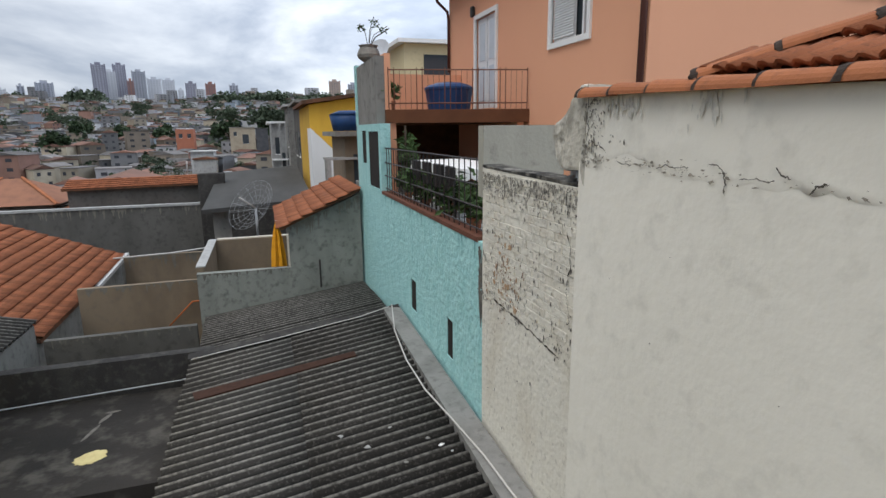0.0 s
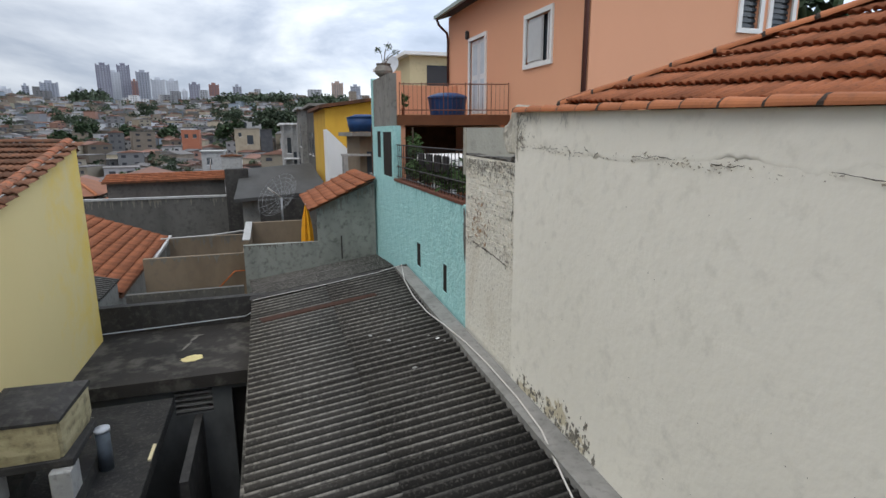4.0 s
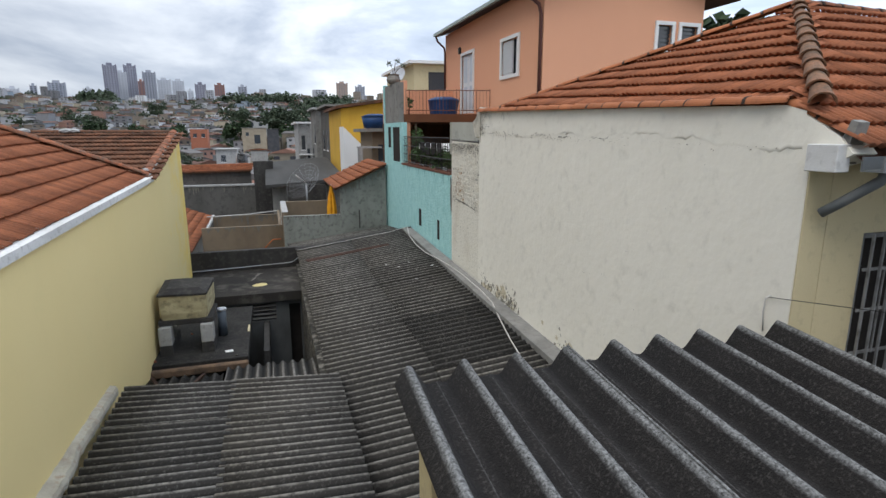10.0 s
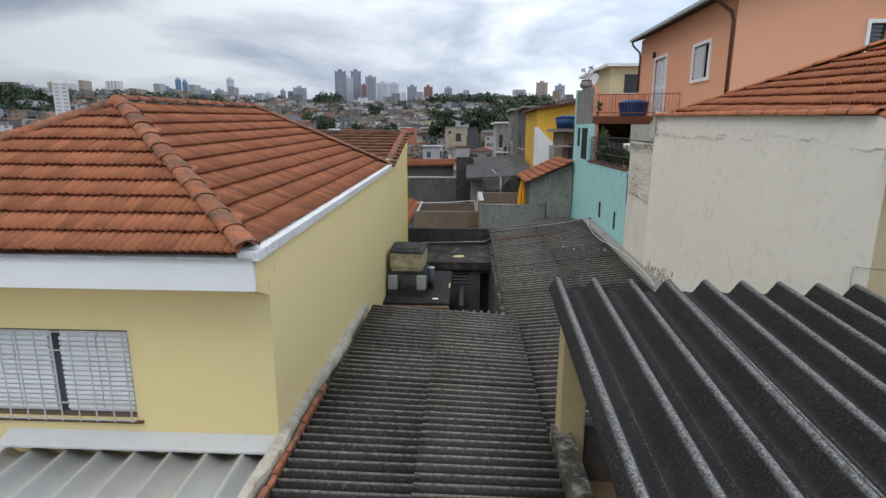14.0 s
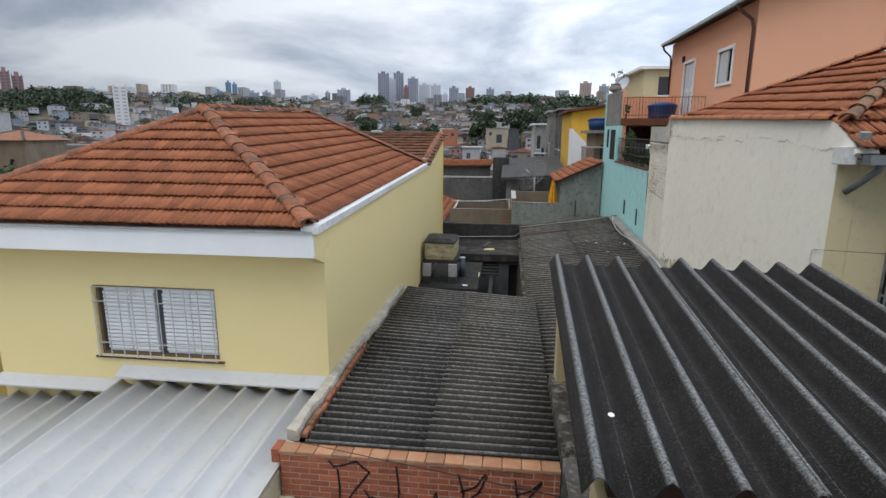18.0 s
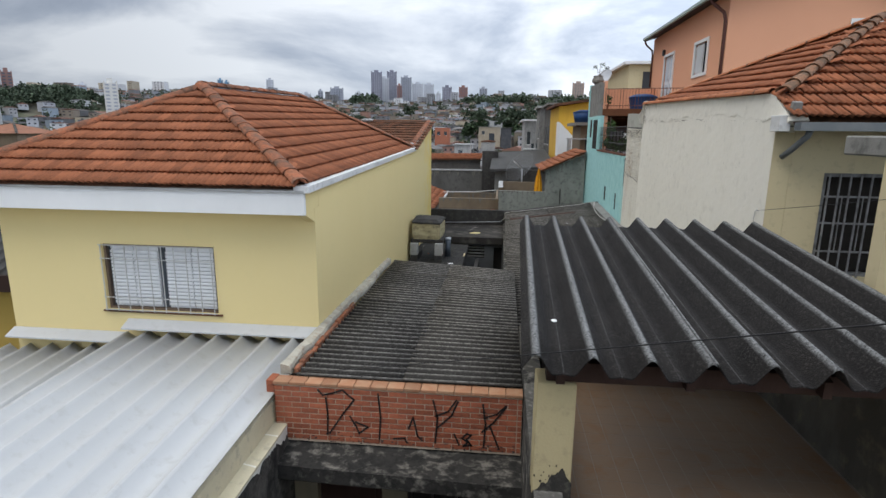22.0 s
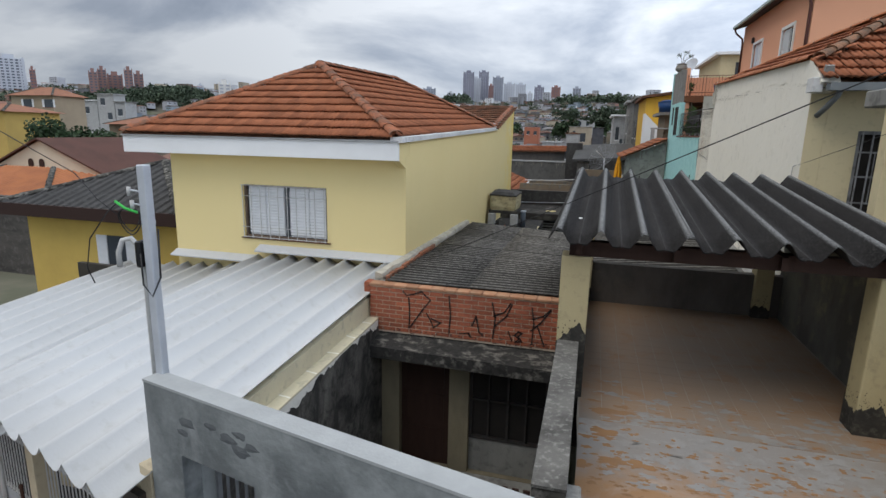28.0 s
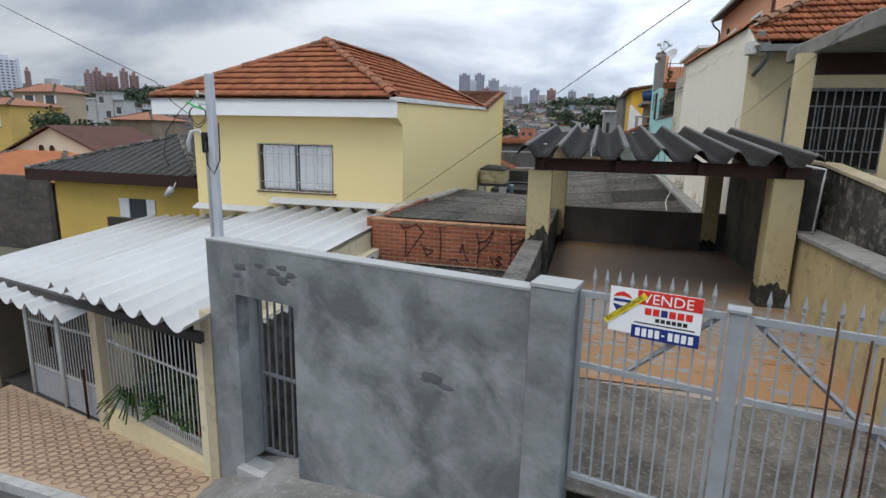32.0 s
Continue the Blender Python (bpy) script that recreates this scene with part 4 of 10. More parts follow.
LEDGE = material("wet_black_ledge", (0.021, 0.020, 0.019), 0.9, (0.05, 0.047, 0.042), 0.3, 3.0, (1, 1, 1), (0.13, 0.12, 0.105), 0.07, 22.0, 0.5, 30)
w = box("tank_platform", (-4.855, -2.95, 1.75, 5.0, 1.12, 1.3), LEDGE, bevel=0.01)
tagged(w, "blackened concrete ledge that carries the water tank", "ledge", kind="structure")
w = box("wall_under_ledge", (-4.855, -3.0, 1.8, 2.0, -1.2, 1.12), BLACKWALL)
tagged(w, "black mouldy wall below the ledge", "wall", kind="structure")
w = box("low_partition", (-2.72, -2.6, 3.4, 5.45, -1.2, 0.72), BLACKWALL)
tagged(w, "low blackened partition wall in the yard", "wall", kind="structure")


def water_tank():
    h = thing("water_tank", (-4.1, 2.75, 1.3), "old square cement water tank with a dark lid on blocks", "water tank")
    m = material("stained_cream_tank", (0.50, 0.44, 0.27), 0.9, (0.27, 0.225, 0.13), 0.45, 2.0, (1, 1, 3), (0.08, 0.07, 0.05), 0.2, 8.0, 0.2, 30)
    bm = bmesh.new()
    foot = [(-4.44, 2.33), (-3.66, 2.33), (-3.61, 3.21), (-4.44, 3.21)]
    lips = [(-4.46, 2.31), (-3.64, 2.31), (-3.58, 3.24), (-4.46, 3.24)]
    rings = [[bm.verts.new((x, y, z)) for x, y in ring] for ring, z in ((foot, 1.96), (lips, 2.08), (lips, 2.44))]
    for a, b in zip(rings, rings[1:]):
        for i in range(4):
            bm.faces.new((a[i], a[(i + 1) % 4], b[(i + 1) % 4], b[i]))
    bm.faces.new(rings[0][::-1])
    bm.faces.new(rings[-1])
    bmesh.ops.bevel(bm, geom=[e for e in bm.edges if abs(e.verts[0].co.z - e.verts[1].co.z) > 0.05], offset=0.03, segments=2, affect="EDGES")
    part("tank", bm, m, h)
    bm = bmesh.new()
    ring0 = [bm.verts.new(p) for p in ((-4.47, 2.29, 2.43), (-3.63, 2.29, 2.41), (-3.57, 3.25, 2.44), (-4.47, 3.25, 2.46))]
    ring1 = [bm.verts.new(p) for p in ((-4.47, 2.29, 2.47), (-3.63, 2.29, 2.45), (-3.57, 3.25, 2.50), (-4.47, 3.25, 2.52))]
    peak = [bm.verts.new(p) for p in ((-4.33, 2.45, 2.54), (-3.76, 2.45, 2.53), (-3.74, 3.1, 2.56), (-4.33, 3.1, 2.57))]
    for a, b in ((ring0, ring1), (ring1, peak)):
        for i in range(4):
            bm.faces.new((a[i], a[(i + 1) % 4], b[(i + 1) % 4], b[i]))
    bm.faces.new(ring0[::-1])
    bm.faces.new(peak)
    part("lid", bm, BLACKWALL, h, "dark mouldy lid")
    box("slab", (-4.5, -3.55, 2.3, 3.25, 1.86, 1.955), BLACKWALL, h, bevel=0.01)
    for x in (-4.5, -3.78):
        box("block", (x, x + 0.22, 2.2, 2.5, 1.5, 1.855), CONCRETE_PALE, h, "pale cement block", bevel=0.012)
        box("pier", (x, x + 0.22, 2.2, 3.2, 1.302, 1.498), BLACKWALL, h)


water_tank()
bar = thing("blue_barrel", (-3.42, 3.05, 1.3), "narrow faded blue-grey plastic drum beside the tank", "barrel")
tube("drum", (-3.47, 3.1, 1.3), (-3.47, 3.1, 1.86), 0.085, material("faded_blue_plastic", (0.10, 0.12, 0.145), 0.6, (0.06, 0.07, 0.08), 0.4, 5.0), bar, seg=14)
tube("rim", (-3.47, 3.1, 1.84), (-3.47, 3.1, 1.88), 0.095, GALV, bar, seg=14)
for x, y, r in ((-3.3, 2.1, 0.2),):
    p = box("paper_scrap", (-0.07, 0.07, -0.05, 0.05, 0.0, 0.006), WHITE)
    p.location, p.rotation_euler = (x, y, 1.305), (0.05, 0.03, r)
    tagged(p, "scrap of white paper on the dark ledge", "paper")
p = box("plank", (-3.0, -2.96, 3.1, 3.5, 1.305, 1.33), CREAM)
tagged(p, "pale wood offcut on the ledge", "plank")
pr = thing("patch_roof", (-2.6, 0.9, 1.2), "short patch of steep corrugated sheets over the yard", "roof")
sheet("sheet", (-3.3, -0.3, 1.40), (-2.5, -0.3, 1.42), (-3.3, 1.55, 1.18), (-2.5, 1.5, 1.2), 0.177, 0.034, FIBRE, pr, thick=0.012)
sheet("sheet", (-2.52, -0.3, 1.44), (-1.74, -0.3, 1.44), (-2.52, 1.45, 1.22), (-1.74, 1.4, 1.22), 0.177, 0.034, FIBRE, pr, thick=0.012)
ps = thing("rotten_roof_patch", (-4.0, 0.7, 1.1), "blackened broken corrugated sheets laid over the yard", "roof")
sheet("sheet", (-4.72, -0.25, 1.40), (-3.9, -0.25, 1.37), (-4.70, 1.42, 1.18), (-3.93, 1.50, 1.15), 0.177, 0.03, FIBRE_DARK, ps, thick=0.012)
sheet("sheet", (-3.98, -0.25, 1.44), (-3.3, -0.25, 1.40), (-4.02, 1.25, 1.22), (-3.36, 1.38, 1.17), 0.177, 0.03, FIBRE_DARK, ps, thick=0.012)
for x, y, z, a, ln in ((-4.35, 0.9, 1.31, 0.35, 0.9), (-3.75, 0.6, 1.36, -0.2, 1.1), (-4.1, 0.2, 1.42, 0.1, 0.8)):
    ob = box("batten", (-0.025, 0.025, -ln / 2, ln / 2, 0.0, 0.03), WOOD)
    ob.location, ob.rotation_euler = (x, y, z), (-0.13, 0, a)
    tagged(ob, "loose dark roof batten on the broken sheets", "batten", "loose battens")
rnd = random.Random(64)
for k in range(9):
    bm = bmesh.new()
    bmesh.ops.create_cube(bm, size=1.0)
    sx, sy, sz = rnd.uniform(0.03, 0.08), rnd.uniform(0.02, 0.06), rnd.uniform(0.012, 0.03)
    for v in bm.verts:
        v.co = Vector((v.co.x * sx * rnd.uniform(0.6, 1.2), v.co.y * sy * rnd.uniform(0.6, 1.2), (v.co.z + 0.5) * sz * rnd.uniform(0.7, 1.2)))
    ob = part("rubble", bm, (CONCRETE, MOULD, BRICK)[k % 3])
    ob.location, ob.rotation_euler = (rnd.uniform(-4.6, -3.05), rnd.choice((rnd.uniform(1.85, 2.2), rnd.uniform(3.3, 4.9))), 1.301), (0, 0, rnd.uniform(0, 3))
    tagged(ob, "small broken piece of masonry on the black ledge", "rubble", "rubble on the ledge")
cb = box("crumbling_beam", (-4.84, -2.95, 1.62, 1.75, 1.10, 1.24), material("crumbled_brick", (0.20, 0.13, 0.085), 0.95, (0.07, 0.055, 0.045), 0.5, 4.0, bump=0.6), bevel=0.02)
tagged(cb, "crumbling edge beam with bare brick", "beam", kind="structure")
rh = path_tube("ridge_hose", [(-1.72, 7.80, 2.03), (-1.2, 7.82, 2.10), (-0.5, 7.83, 2.19), (0.3, 7.84, 2.31), (1.0, 7.86, 2.41), (1.55, 7.92, 2.52)], 0.008, CABLE_WHITE)
tagged(rh, "thin pale hose lying along the ridge of the long roof", "hose")
pp = path_tube("drain_pipe", [(-4.78, 5.2, 1.54), (-4.7, 6.5, 1.56), (-4.66, 7.85, 1.58), (-3.4, 7.92, 1.60), (-1.9, 7.9, 1.66), (-1.72, 7.4, 1.9), (-1.72, 6.2, 1.86)], 0.012, GALV)
tagged(pp, "thin grey pipe running along the slab edge", "pipe")

# ---- white, peeled and turquoise walls ----
w = prism("wall_white", [(-5.28, -1), (2.1, -1), (2.1, 5.30), (2.1, 5.83), (0.0, 5.76), (-3.0, 5.68), (-5.0, 5.62), (-5.15, 5.56), (-5.3, 5.48), (-5.5, 5.365), (-5.62, 5.24), (-5.5, 5.16), (-5.28, 5.1)], "x", 1.75, 2.0, WHITEWALL)
tagged(w, "tall old whitewashed party wall with cracked render", "wall", kind="structure")


def wall_top(y):
    return 5.63 + (y + 5.0) * 0.0275 if y > -5.0 else 5.63 + (y + 5.0) * 0.27


def render_band():
    """The slightly thicker band of old render under the tiles of the white wall, ending in a ragged broken line."""
    rnd = random.Random(3)
    bm = bmesh.new()
    n = 210
    z, rows = 5.28, []
    for i in range(n + 1):
        y = -5.2 + (2.095 + 5.2) * i / n
        z += rnd.uniform(-0.022, 0.022)
        base = 5.385 + 0.02 * y
        z = max(base - 0.07, min(base + 0.07, z))
        top = wall_top(y) - 0.01
        ring = [bm.verts.new((1.7495, y, z - 0.003))]
        for k in range(12):
            s = k / 11
            q = z + (top - z) * s
            out = 0.001 + 0.009 * max(0.0, min(1.0, -0.05 + 1.8 * noise.noise(Vector((7.0, y * 1.7, s * 1.5))))) * max(0.0, 0.35 + noise.noise(Vector((0.0, y * 4.0, q * 7.0))) + 0.6 * noise.noise(Vector((3.0, y * 11.0, q * 13.0))))
            ring.append(bm.verts.new((1.75 - out, y, z + (top - z) * s)))
        rows.append(ring)
    for p, q in zip(rows, rows[1:]):
        for k in range(12):
            bm.faces.new((p[k], p[k + 1], q[k + 1], q[k]))
    part("render_band", bm, WHITEWALL, bpy.data.objects["wall_white"], smooth=True)


render_band()


def chips(parent):
    """Ragged flakes of lost render along the broken line, grey runs under the tiles and mould at the foot of the white wall."""
    rnd = random.Random(17)
    bare = material("bare_old_render", (0.40, 0.36, 0.29), 0.95, (0.16, 0.14, 0.11), 0.45, 16.0, bump=0.6)
    mould = material("black_mould_patch", (0.27, 0.25, 0.21), 0.95, (0.09, 0.085, 0.075), 0.5, 26.0, bump=0.4)
    run = material("grey_water_run", (0.64, 0.62, 0.55), 0.92, (0.55, 0.53, 0.47), 0.45, 6.0, (1, 1, 0.3), bump=0.2)
    cream = material("bared_cream_coat", (0.62, 0.56, 0.42), 0.92, (0.55, 0.49, 0.36), 0.4, 4.0, bump=0.3)

    def flakes(name, spots, mat, lift):
        vs, fs = [], []
        for n, (y, z, r, tall, lean) in enumerate(spots):
            k = len(vs)
            m = 9 if r < 0.03 else 18
            x = 1.7465 - lift - 0.00002 * (n % 40)
            vs.append((x, y, z))
            for s in range(m):
                a = 2 * math.pi * s / m
                q = rnd.uniform(0.35, 1.2)
                u, v = r * q * math.cos(a), r * tall * q * math.sin(a)
                vs.append((x + 0.0004, y + u + lean * v, z + v))
            fs += [(k, k + 1 + (s + 1) % m, k + 1 + s) for s in range(m)]
        tagged(raw(name, vs, fs, mat, parent), kind="stuff")

    line = lambda y: 5.375 + 0.02 * y
    crack = []
    for k in range(330):
        y = rnd.choice((rnd.uniform(-5.0, 2.0), rnd.gauss(1.4, 0.4), rnd.gauss(-1.0, 0.5)))
        if -5.1 < y < 2.0:
            crack.append((y, line(y) + 0.05 * noise.noise(Vector((1.0, y * 3.1, 0.0))) + rnd.gauss(-0.02, 0.022), 0.004 + 0.016 * rnd.random() ** 2.5, rnd.uniform(0.2, 0.8), rnd.uniform(-1.8, 1.8)))
    flakes("lost_render", crack, bare, 0.008)
    flakes("pock_mark_field", [(rnd.uniform(-4.8, 2.0), rnd.uniform(2.6, 5.1), rnd.uniform(0.003, 0.007), 1.0, 0.0) for _ in range(45)], mould, 0.0)
    flakes("mould_speckle", [(2.04 - abs(rnd.gauss(0, 0.16)), rnd.uniform(5.35, 5.8), rnd.choice((0.003, 0.005, 0.008, 0.013)), rnd.uniform(0.6, 2.0), rnd.uniform(-0.6, 0.6)) for _ in range(190)], mould, 0.0105)
    flakes("grey_bloom", [(y, wall_top(y) - 0.02 - abs(rnd.gauss(0, 0.06)), rnd.uniform(0.006, 0.018), rnd.uniform(1.5, 4.0), 0.0) for y in [rnd.gauss(rnd.choice((1.75, 1.55, 0.9)), 0.07) for _ in range(60)]], run, 0.0095)
    # open cracks: narrow, dark, with uneven width
    gap = material("open_crack", (0.07, 0.062, 0.05), 0.95, (0.16, 0.14, 0.115), 0.4, 20.0, bump=0.3)
    for pts, wide in ((((0.775, 5.40), (0.765, 5.38), (0.744, 5.344), (0.75, 5.31), (0.746, 5.28)), 0.011), (((0.47, 5.425), (0.44, 5.40), (0.39, 5.383)), 0.008), (((0.30, 5.32), (0.276, 5.36), (0.25, 5.366), (0.22, 5.375)), 0.011),
                      (((1.951, 5.568), (1.93, 5.53), (1.889, 5.493), (1.85, 5.50), (1.762, 5.46)), 0.009), (((1.64, 5.40), (1.55, 5.385), (1.434, 5.389), (1.34, 5.40)), 0.005), (((1.26, 5.37), (1.18, 5.40), (1.095, 5.389), (1.0, 5.40)), 0.006), (((0.86, 5.42), (0.82, 5.422), (0.775, 5.40)), 0.008), (((0.66, 5.36), (0.58, 5.372), (0.514, 5.363), (0.47, 5.37)), 0.005),
                      (((-0.3, 5.37), (-0.5, 5.355), (-0.62, 5.38), (-0.8, 5.36)), 0.007), (((-1.2, 5.35), (-1.36, 5.33), (-1.5, 5.35)), 0.009), (((-2.1, 5.34), (-2.4, 5.32), (-2.5, 5.35)), 0.007), (((2.0, 5.9), (1.99, 5.75), (2.01, 5.62), (2.0, 5.45)), 0.012)):
        fine = []
        for (ya, za), (yb, zb) in zip(pts, pts[1:]):
            fine += [(ya + (yb - ya) * k / 5 + rnd.uniform(-0.006, 0.006), za + (zb - za) * k / 5 + rnd.uniform(-0.006, 0.006)) for k in range(5)]
        fine.append(pts[-1])
        vs, fs = [], []
        for n, (y, z) in enumerate(fine):
            a, b = fine[max(0, n - 1)], fine[min(len(fine) - 1, n + 1)]
            d = Vector((b[0] - a[0], b[1] - a[1])).normalized() * wide * rnd.uniform(0.15, 0.6) * (0.3 if n in (0, len(fine) - 1) else 1)
            vs += [(1.7355, y - d.y, z + d.x), (1.7355, y + d.y, z - d.x)]
        fs = [(2 * n, 2 * n + 1, 2 * n + 3, 2 * n + 2) for n in range(len(fine) - 1)]
        raw("crack", vs, fs, gap, parent, "dark open crack")
    foot = lambda y: 2.17 + 0.0415 * y
    flakes("bared_coat", [(y, foot(y) + rnd.uniform(0.0, 0.22), rnd.uniform(0.04, 0.16), rnd.uniform(0.5, 1.2), 0.2) for y in [rnd.gauss(0.9, 0.55) for _ in range(16)] + [rnd.gauss(-1.6, 0.3) for _ in range(6)] if y < 1.9], cream, 0.0)
    spots = []
    for cy, sy, n in ((1.6, 0.22, 45), (0.75, 0.30, 90), (0.25, 0.15, 30), (-1.7, 0.22, 26), (-2.6, 0.5, 10)):
        for _ in range(n):
            y = rnd.gauss(cy, sy)
            if y < 2.03:
                spots.append((y, foot(y) + abs(rnd.gauss(0, 0.14)), rnd.choice((0.008, 0.012, 0.02, 0.035)), rnd.uniform(0.6, 2.2), rnd.uniform(-0.4, 0.4)))
    flakes("mould_speckle", spots, mould, 0.0012)


chips(bpy.data.objects["wall_white"])


def rubble_end():
    """The broken, mouldy stump of render that juts past the end of the white wall."""
    outline = [(2.02, 5.20), (2.08, 5.31), (2.22, 5.30), (2.36, 5.32), (2.44, 5.40), (2.52, 5.55), (2.45, 5.66), (2.33, 5.72), (2.22, 5.81), (2.10, 5.90), (2.02, 5.90)]
    bm = bmesh.new()
    rows = []
    for x, k in ((1.742, 0.93), (1.752, 1.0), (1.84, 1.01), (1.93, 1.0), (1.99, 0.95)):
        rows.append([bm.verts.new((x, 2.24 + (y - 2.24) * k, 5.56 + (z - 5.56) * k)) for y, z in outline])
    n = len(outline)
    for p, q in zip(rows, rows[1:]):
        for i in range(n):
            bm.faces.new((p[i], p[(i + 1) % n], q[(i + 1) % n], q[i]))
    bm.faces.new(rows[0][::-1])
    bm.faces.new(rows[-1])
    bmesh.ops.triangulate(bm, faces=bm.faces[:])
    bmesh.ops.subdivide_edges(bm, edges=bm.edges[:], cuts=3, use_grid_fill=True)
    for v in bm.verts:
        if v.co.y > 2.06:
            v.co += Vector((0.022 * noise.noise(v.co * 9), 0.03 * noise.noise(v.co * 7 + Vector((5, 0, 0))), 0.03 * noise.noise(v.co * 7 + Vector((0, 9, 0)))))
    part("broken_corner", bm, material("mouldy_broken_render", (0.58, 0.55, 0.47), 0.95, (0.20, 0.185, 0.155), 0.36, 4.5, (1, 1, 0.6), (0.07, 0.064, 0.055), 0.14, 16.0, 0.9, 18), bpy.data.objects["wall_white"])


rubble_end()
w = prism("wall_peeled", [(2.1, -1), (4.04, -1), (4.04, 5.22), (2.1, 5.18)], "x", 1.79, 2.0, PEEL)
prism("mouldy_top", [(2.1, 5.182), (4.04, 5.222), (4.04, 5.25), (3.4, 5.225), (2.9, 5.235), (2.1, 5.20)], "x", 1.787, 2.003, MOULD, w, "mould-blackened top of the wall")
tagged(w, "peeling whitewashed brick wall", "wall", kind="structure")


def peeled_bricks(parent):
    """Brick courses that show through the thin whitewash of the upper peeled part."""
    rnd = random.Random(12)
    m = material("whitewashed_brick", (0.72, 0.69, 0.60), 0.95, (0.55, 0.46, 0.34), 0.14, 3.0, (1, 1, 1), (0.22, 0.18, 0.145), 0.07, 16.0, 0.9, 20, vary=0.05)
    meshes = []
    for k in range(3):
        bm = bmesh.new()
        add_box(bm, -0.0045 - 0.0015 * k, 0.0, 0.0, 0.241 - 0.004 * k, 0.0, 0.0755, 0.0035)
        me = bpy.data.meshes.new("brick")
        bm.to_mesh(me)
        bm.free()
        me.materials.append(m)
        meshes.append(me)
    for j in range(17):
        z = 3.86 + j * 0.078
        for i in range(9):
            y = 2.12 + i * 0.245 + (0.12 if j % 2 else 0)
            if y + 0.235 > 4.03 or z < 3.84 + 0.02 * (4.0 - y) or rnd.random() < 0.1:
                continue
            ob = new("brick", meshes[rnd.randrange(3)])
            ob.parent = parent
            ob.location = (1.79, y, z)


peeled_bricks(w)


def peel_spots(parent):
    """Bare brown and black flecks where the whitewash has come off the bricks."""
    rnd = random.Random(33)
    brown = material("bare_brown_brick", (0.30, 0.16, 0.085), 0.95, (0.16, 0.085, 0.05), 0.5, 14.0, bump=0.5)
    tan = material("bared_tan_coat", (0.52, 0.36, 0.22), 0.95, (0.40, 0.26, 0.16), 0.5, 10.0, bump=0.4)
    grey = material("thin_grey_mould", (0.33, 0.31, 0.265), 0.95, (0.2, 0.188, 0.16), 0.5, 14.0, bump=0.3)
    sets = (("bare_fleck", brown, [(rnd.gauss(3.45, 0.25), rnd.gauss(4.15, 0.2), 0.0) for _ in range(130)]),
            ("bared_coat", tan, [(rnd.gauss(3.5, 0.22), rnd.gauss(4.2, 0.22), 0.02) for _ in range(70)]),
            ("thin_mould", grey, [(rnd.uniform(2.13, 4.02), 5.17 - abs(rnd.gauss(0, 0.13)), 0.006) for _ in range(620)]),
            ("mould_fleck", RUNS, [(rnd.uniform(2.13, 4.02), rnd.choice((5.17 - abs(rnd.gauss(0, 0.1)), rnd.uniform(3.7, 5.1), rnd.uniform(3.75, 4.6), rnd.uniform(2.2, 3.9) if rnd.random() < 0.2 else 3.86 + rnd.gauss(0, 0.04))), 0.0) for _ in range(430)]))
    for lift, (name, mt, spots) in enumerate(sets):
        vs, fs = [], []
        for y, z, more in spots:
            if not (2.12 < y < 4.03 and z < 5.17):
                continue
            r, k = rnd.choice((0.003, 0.005, 0.008, 0.012)) + more * rnd.random(), len(vs)
            tall = rnd.uniform(0.8, 3.2) if not more else rnd.uniform(0.6, 1.8)
            x = 1.7805 - 0.00004 * (k % 31) - 0.0006 * lift
            vs.append((x, y, z))
            for s in range(8):
                a, q = math.pi * s / 4, rnd.uniform(0.4, 1.25)
                vs.append((x + 0.0003, y + r * q * math.cos(a), min(5.18, z + tall * r * q * math.sin(a))))
            fs += [(k, k + 1 + (s + 1) % 8, k + 1 + s) for s in range(8)]
        tagged(raw(name, vs, fs, mt, parent), kind="stuff")


peel_spots(w)


def peel_cracks(parent):
    rnd = random.Random(35)
    for pts, wide in ((((3.69, 3.874), (3.4, 3.86), (3.205, 3.847), (2.95, 3.83), (2.722, 3.804), (2.5, 3.79), (2.285, 3.76)), 0.012), (((2.276, 4.835), (2.22, 4.72), (2.207, 4.583), (2.25, 4.44), (2.253, 4.296), (2.2, 4.15), (2.199, 4.034)), 0.010)):
        vs = []
        steps = [(ya + (yb - ya) * k / 6, za + (zb - za) * k / 6) for (ya, za), (yb, zb) in zip(pts, pts[1:]) for k in range(6)]
        for y, z in steps:
            y, z, q = y + rnd.uniform(-0.012, 0.012), z + rnd.uniform(-0.012, 0.012), wide * rnd.uniform(0.1, 1.0)
            vs += [(1.7772, y - q * 0.6, z - q), (1.7772, y + q * 0.6, z + q)]
        raw("crack", vs, [(2 * n, 2 * n + 1, 2 * n + 3, 2 * n + 2) for n in range(len(steps) - 1)], MATS["open_crack"], parent, "dark open crack")


peel_cracks(w)
w = box("wall_concrete", (1.8, 2.75, 4.045, 4.2, 4.9, 5.65), material("pale_stained_concrete", (0.40, 0.385, 0.325), 0.93, (0.29, 0.28, 0.235), 0.4, 1.6, (1, 1, 0.4), (0.08, 0.075, 0.065), 0.04, 6.0, 0.3, 30))
tagged(w, "bare grey concrete end wall", "wall", kind="structure")
pp = path_tube("drain_pipe", [(2.0, 2.55, 5.62), (1.98, 2.5, 5.3), (1.92, 2.45, 5.2), (1.84, 2.35, 5.22)], 0.045, CONCRETE)
tagged(pp, "short cement drain pipe at the broken wall end", "pipe")
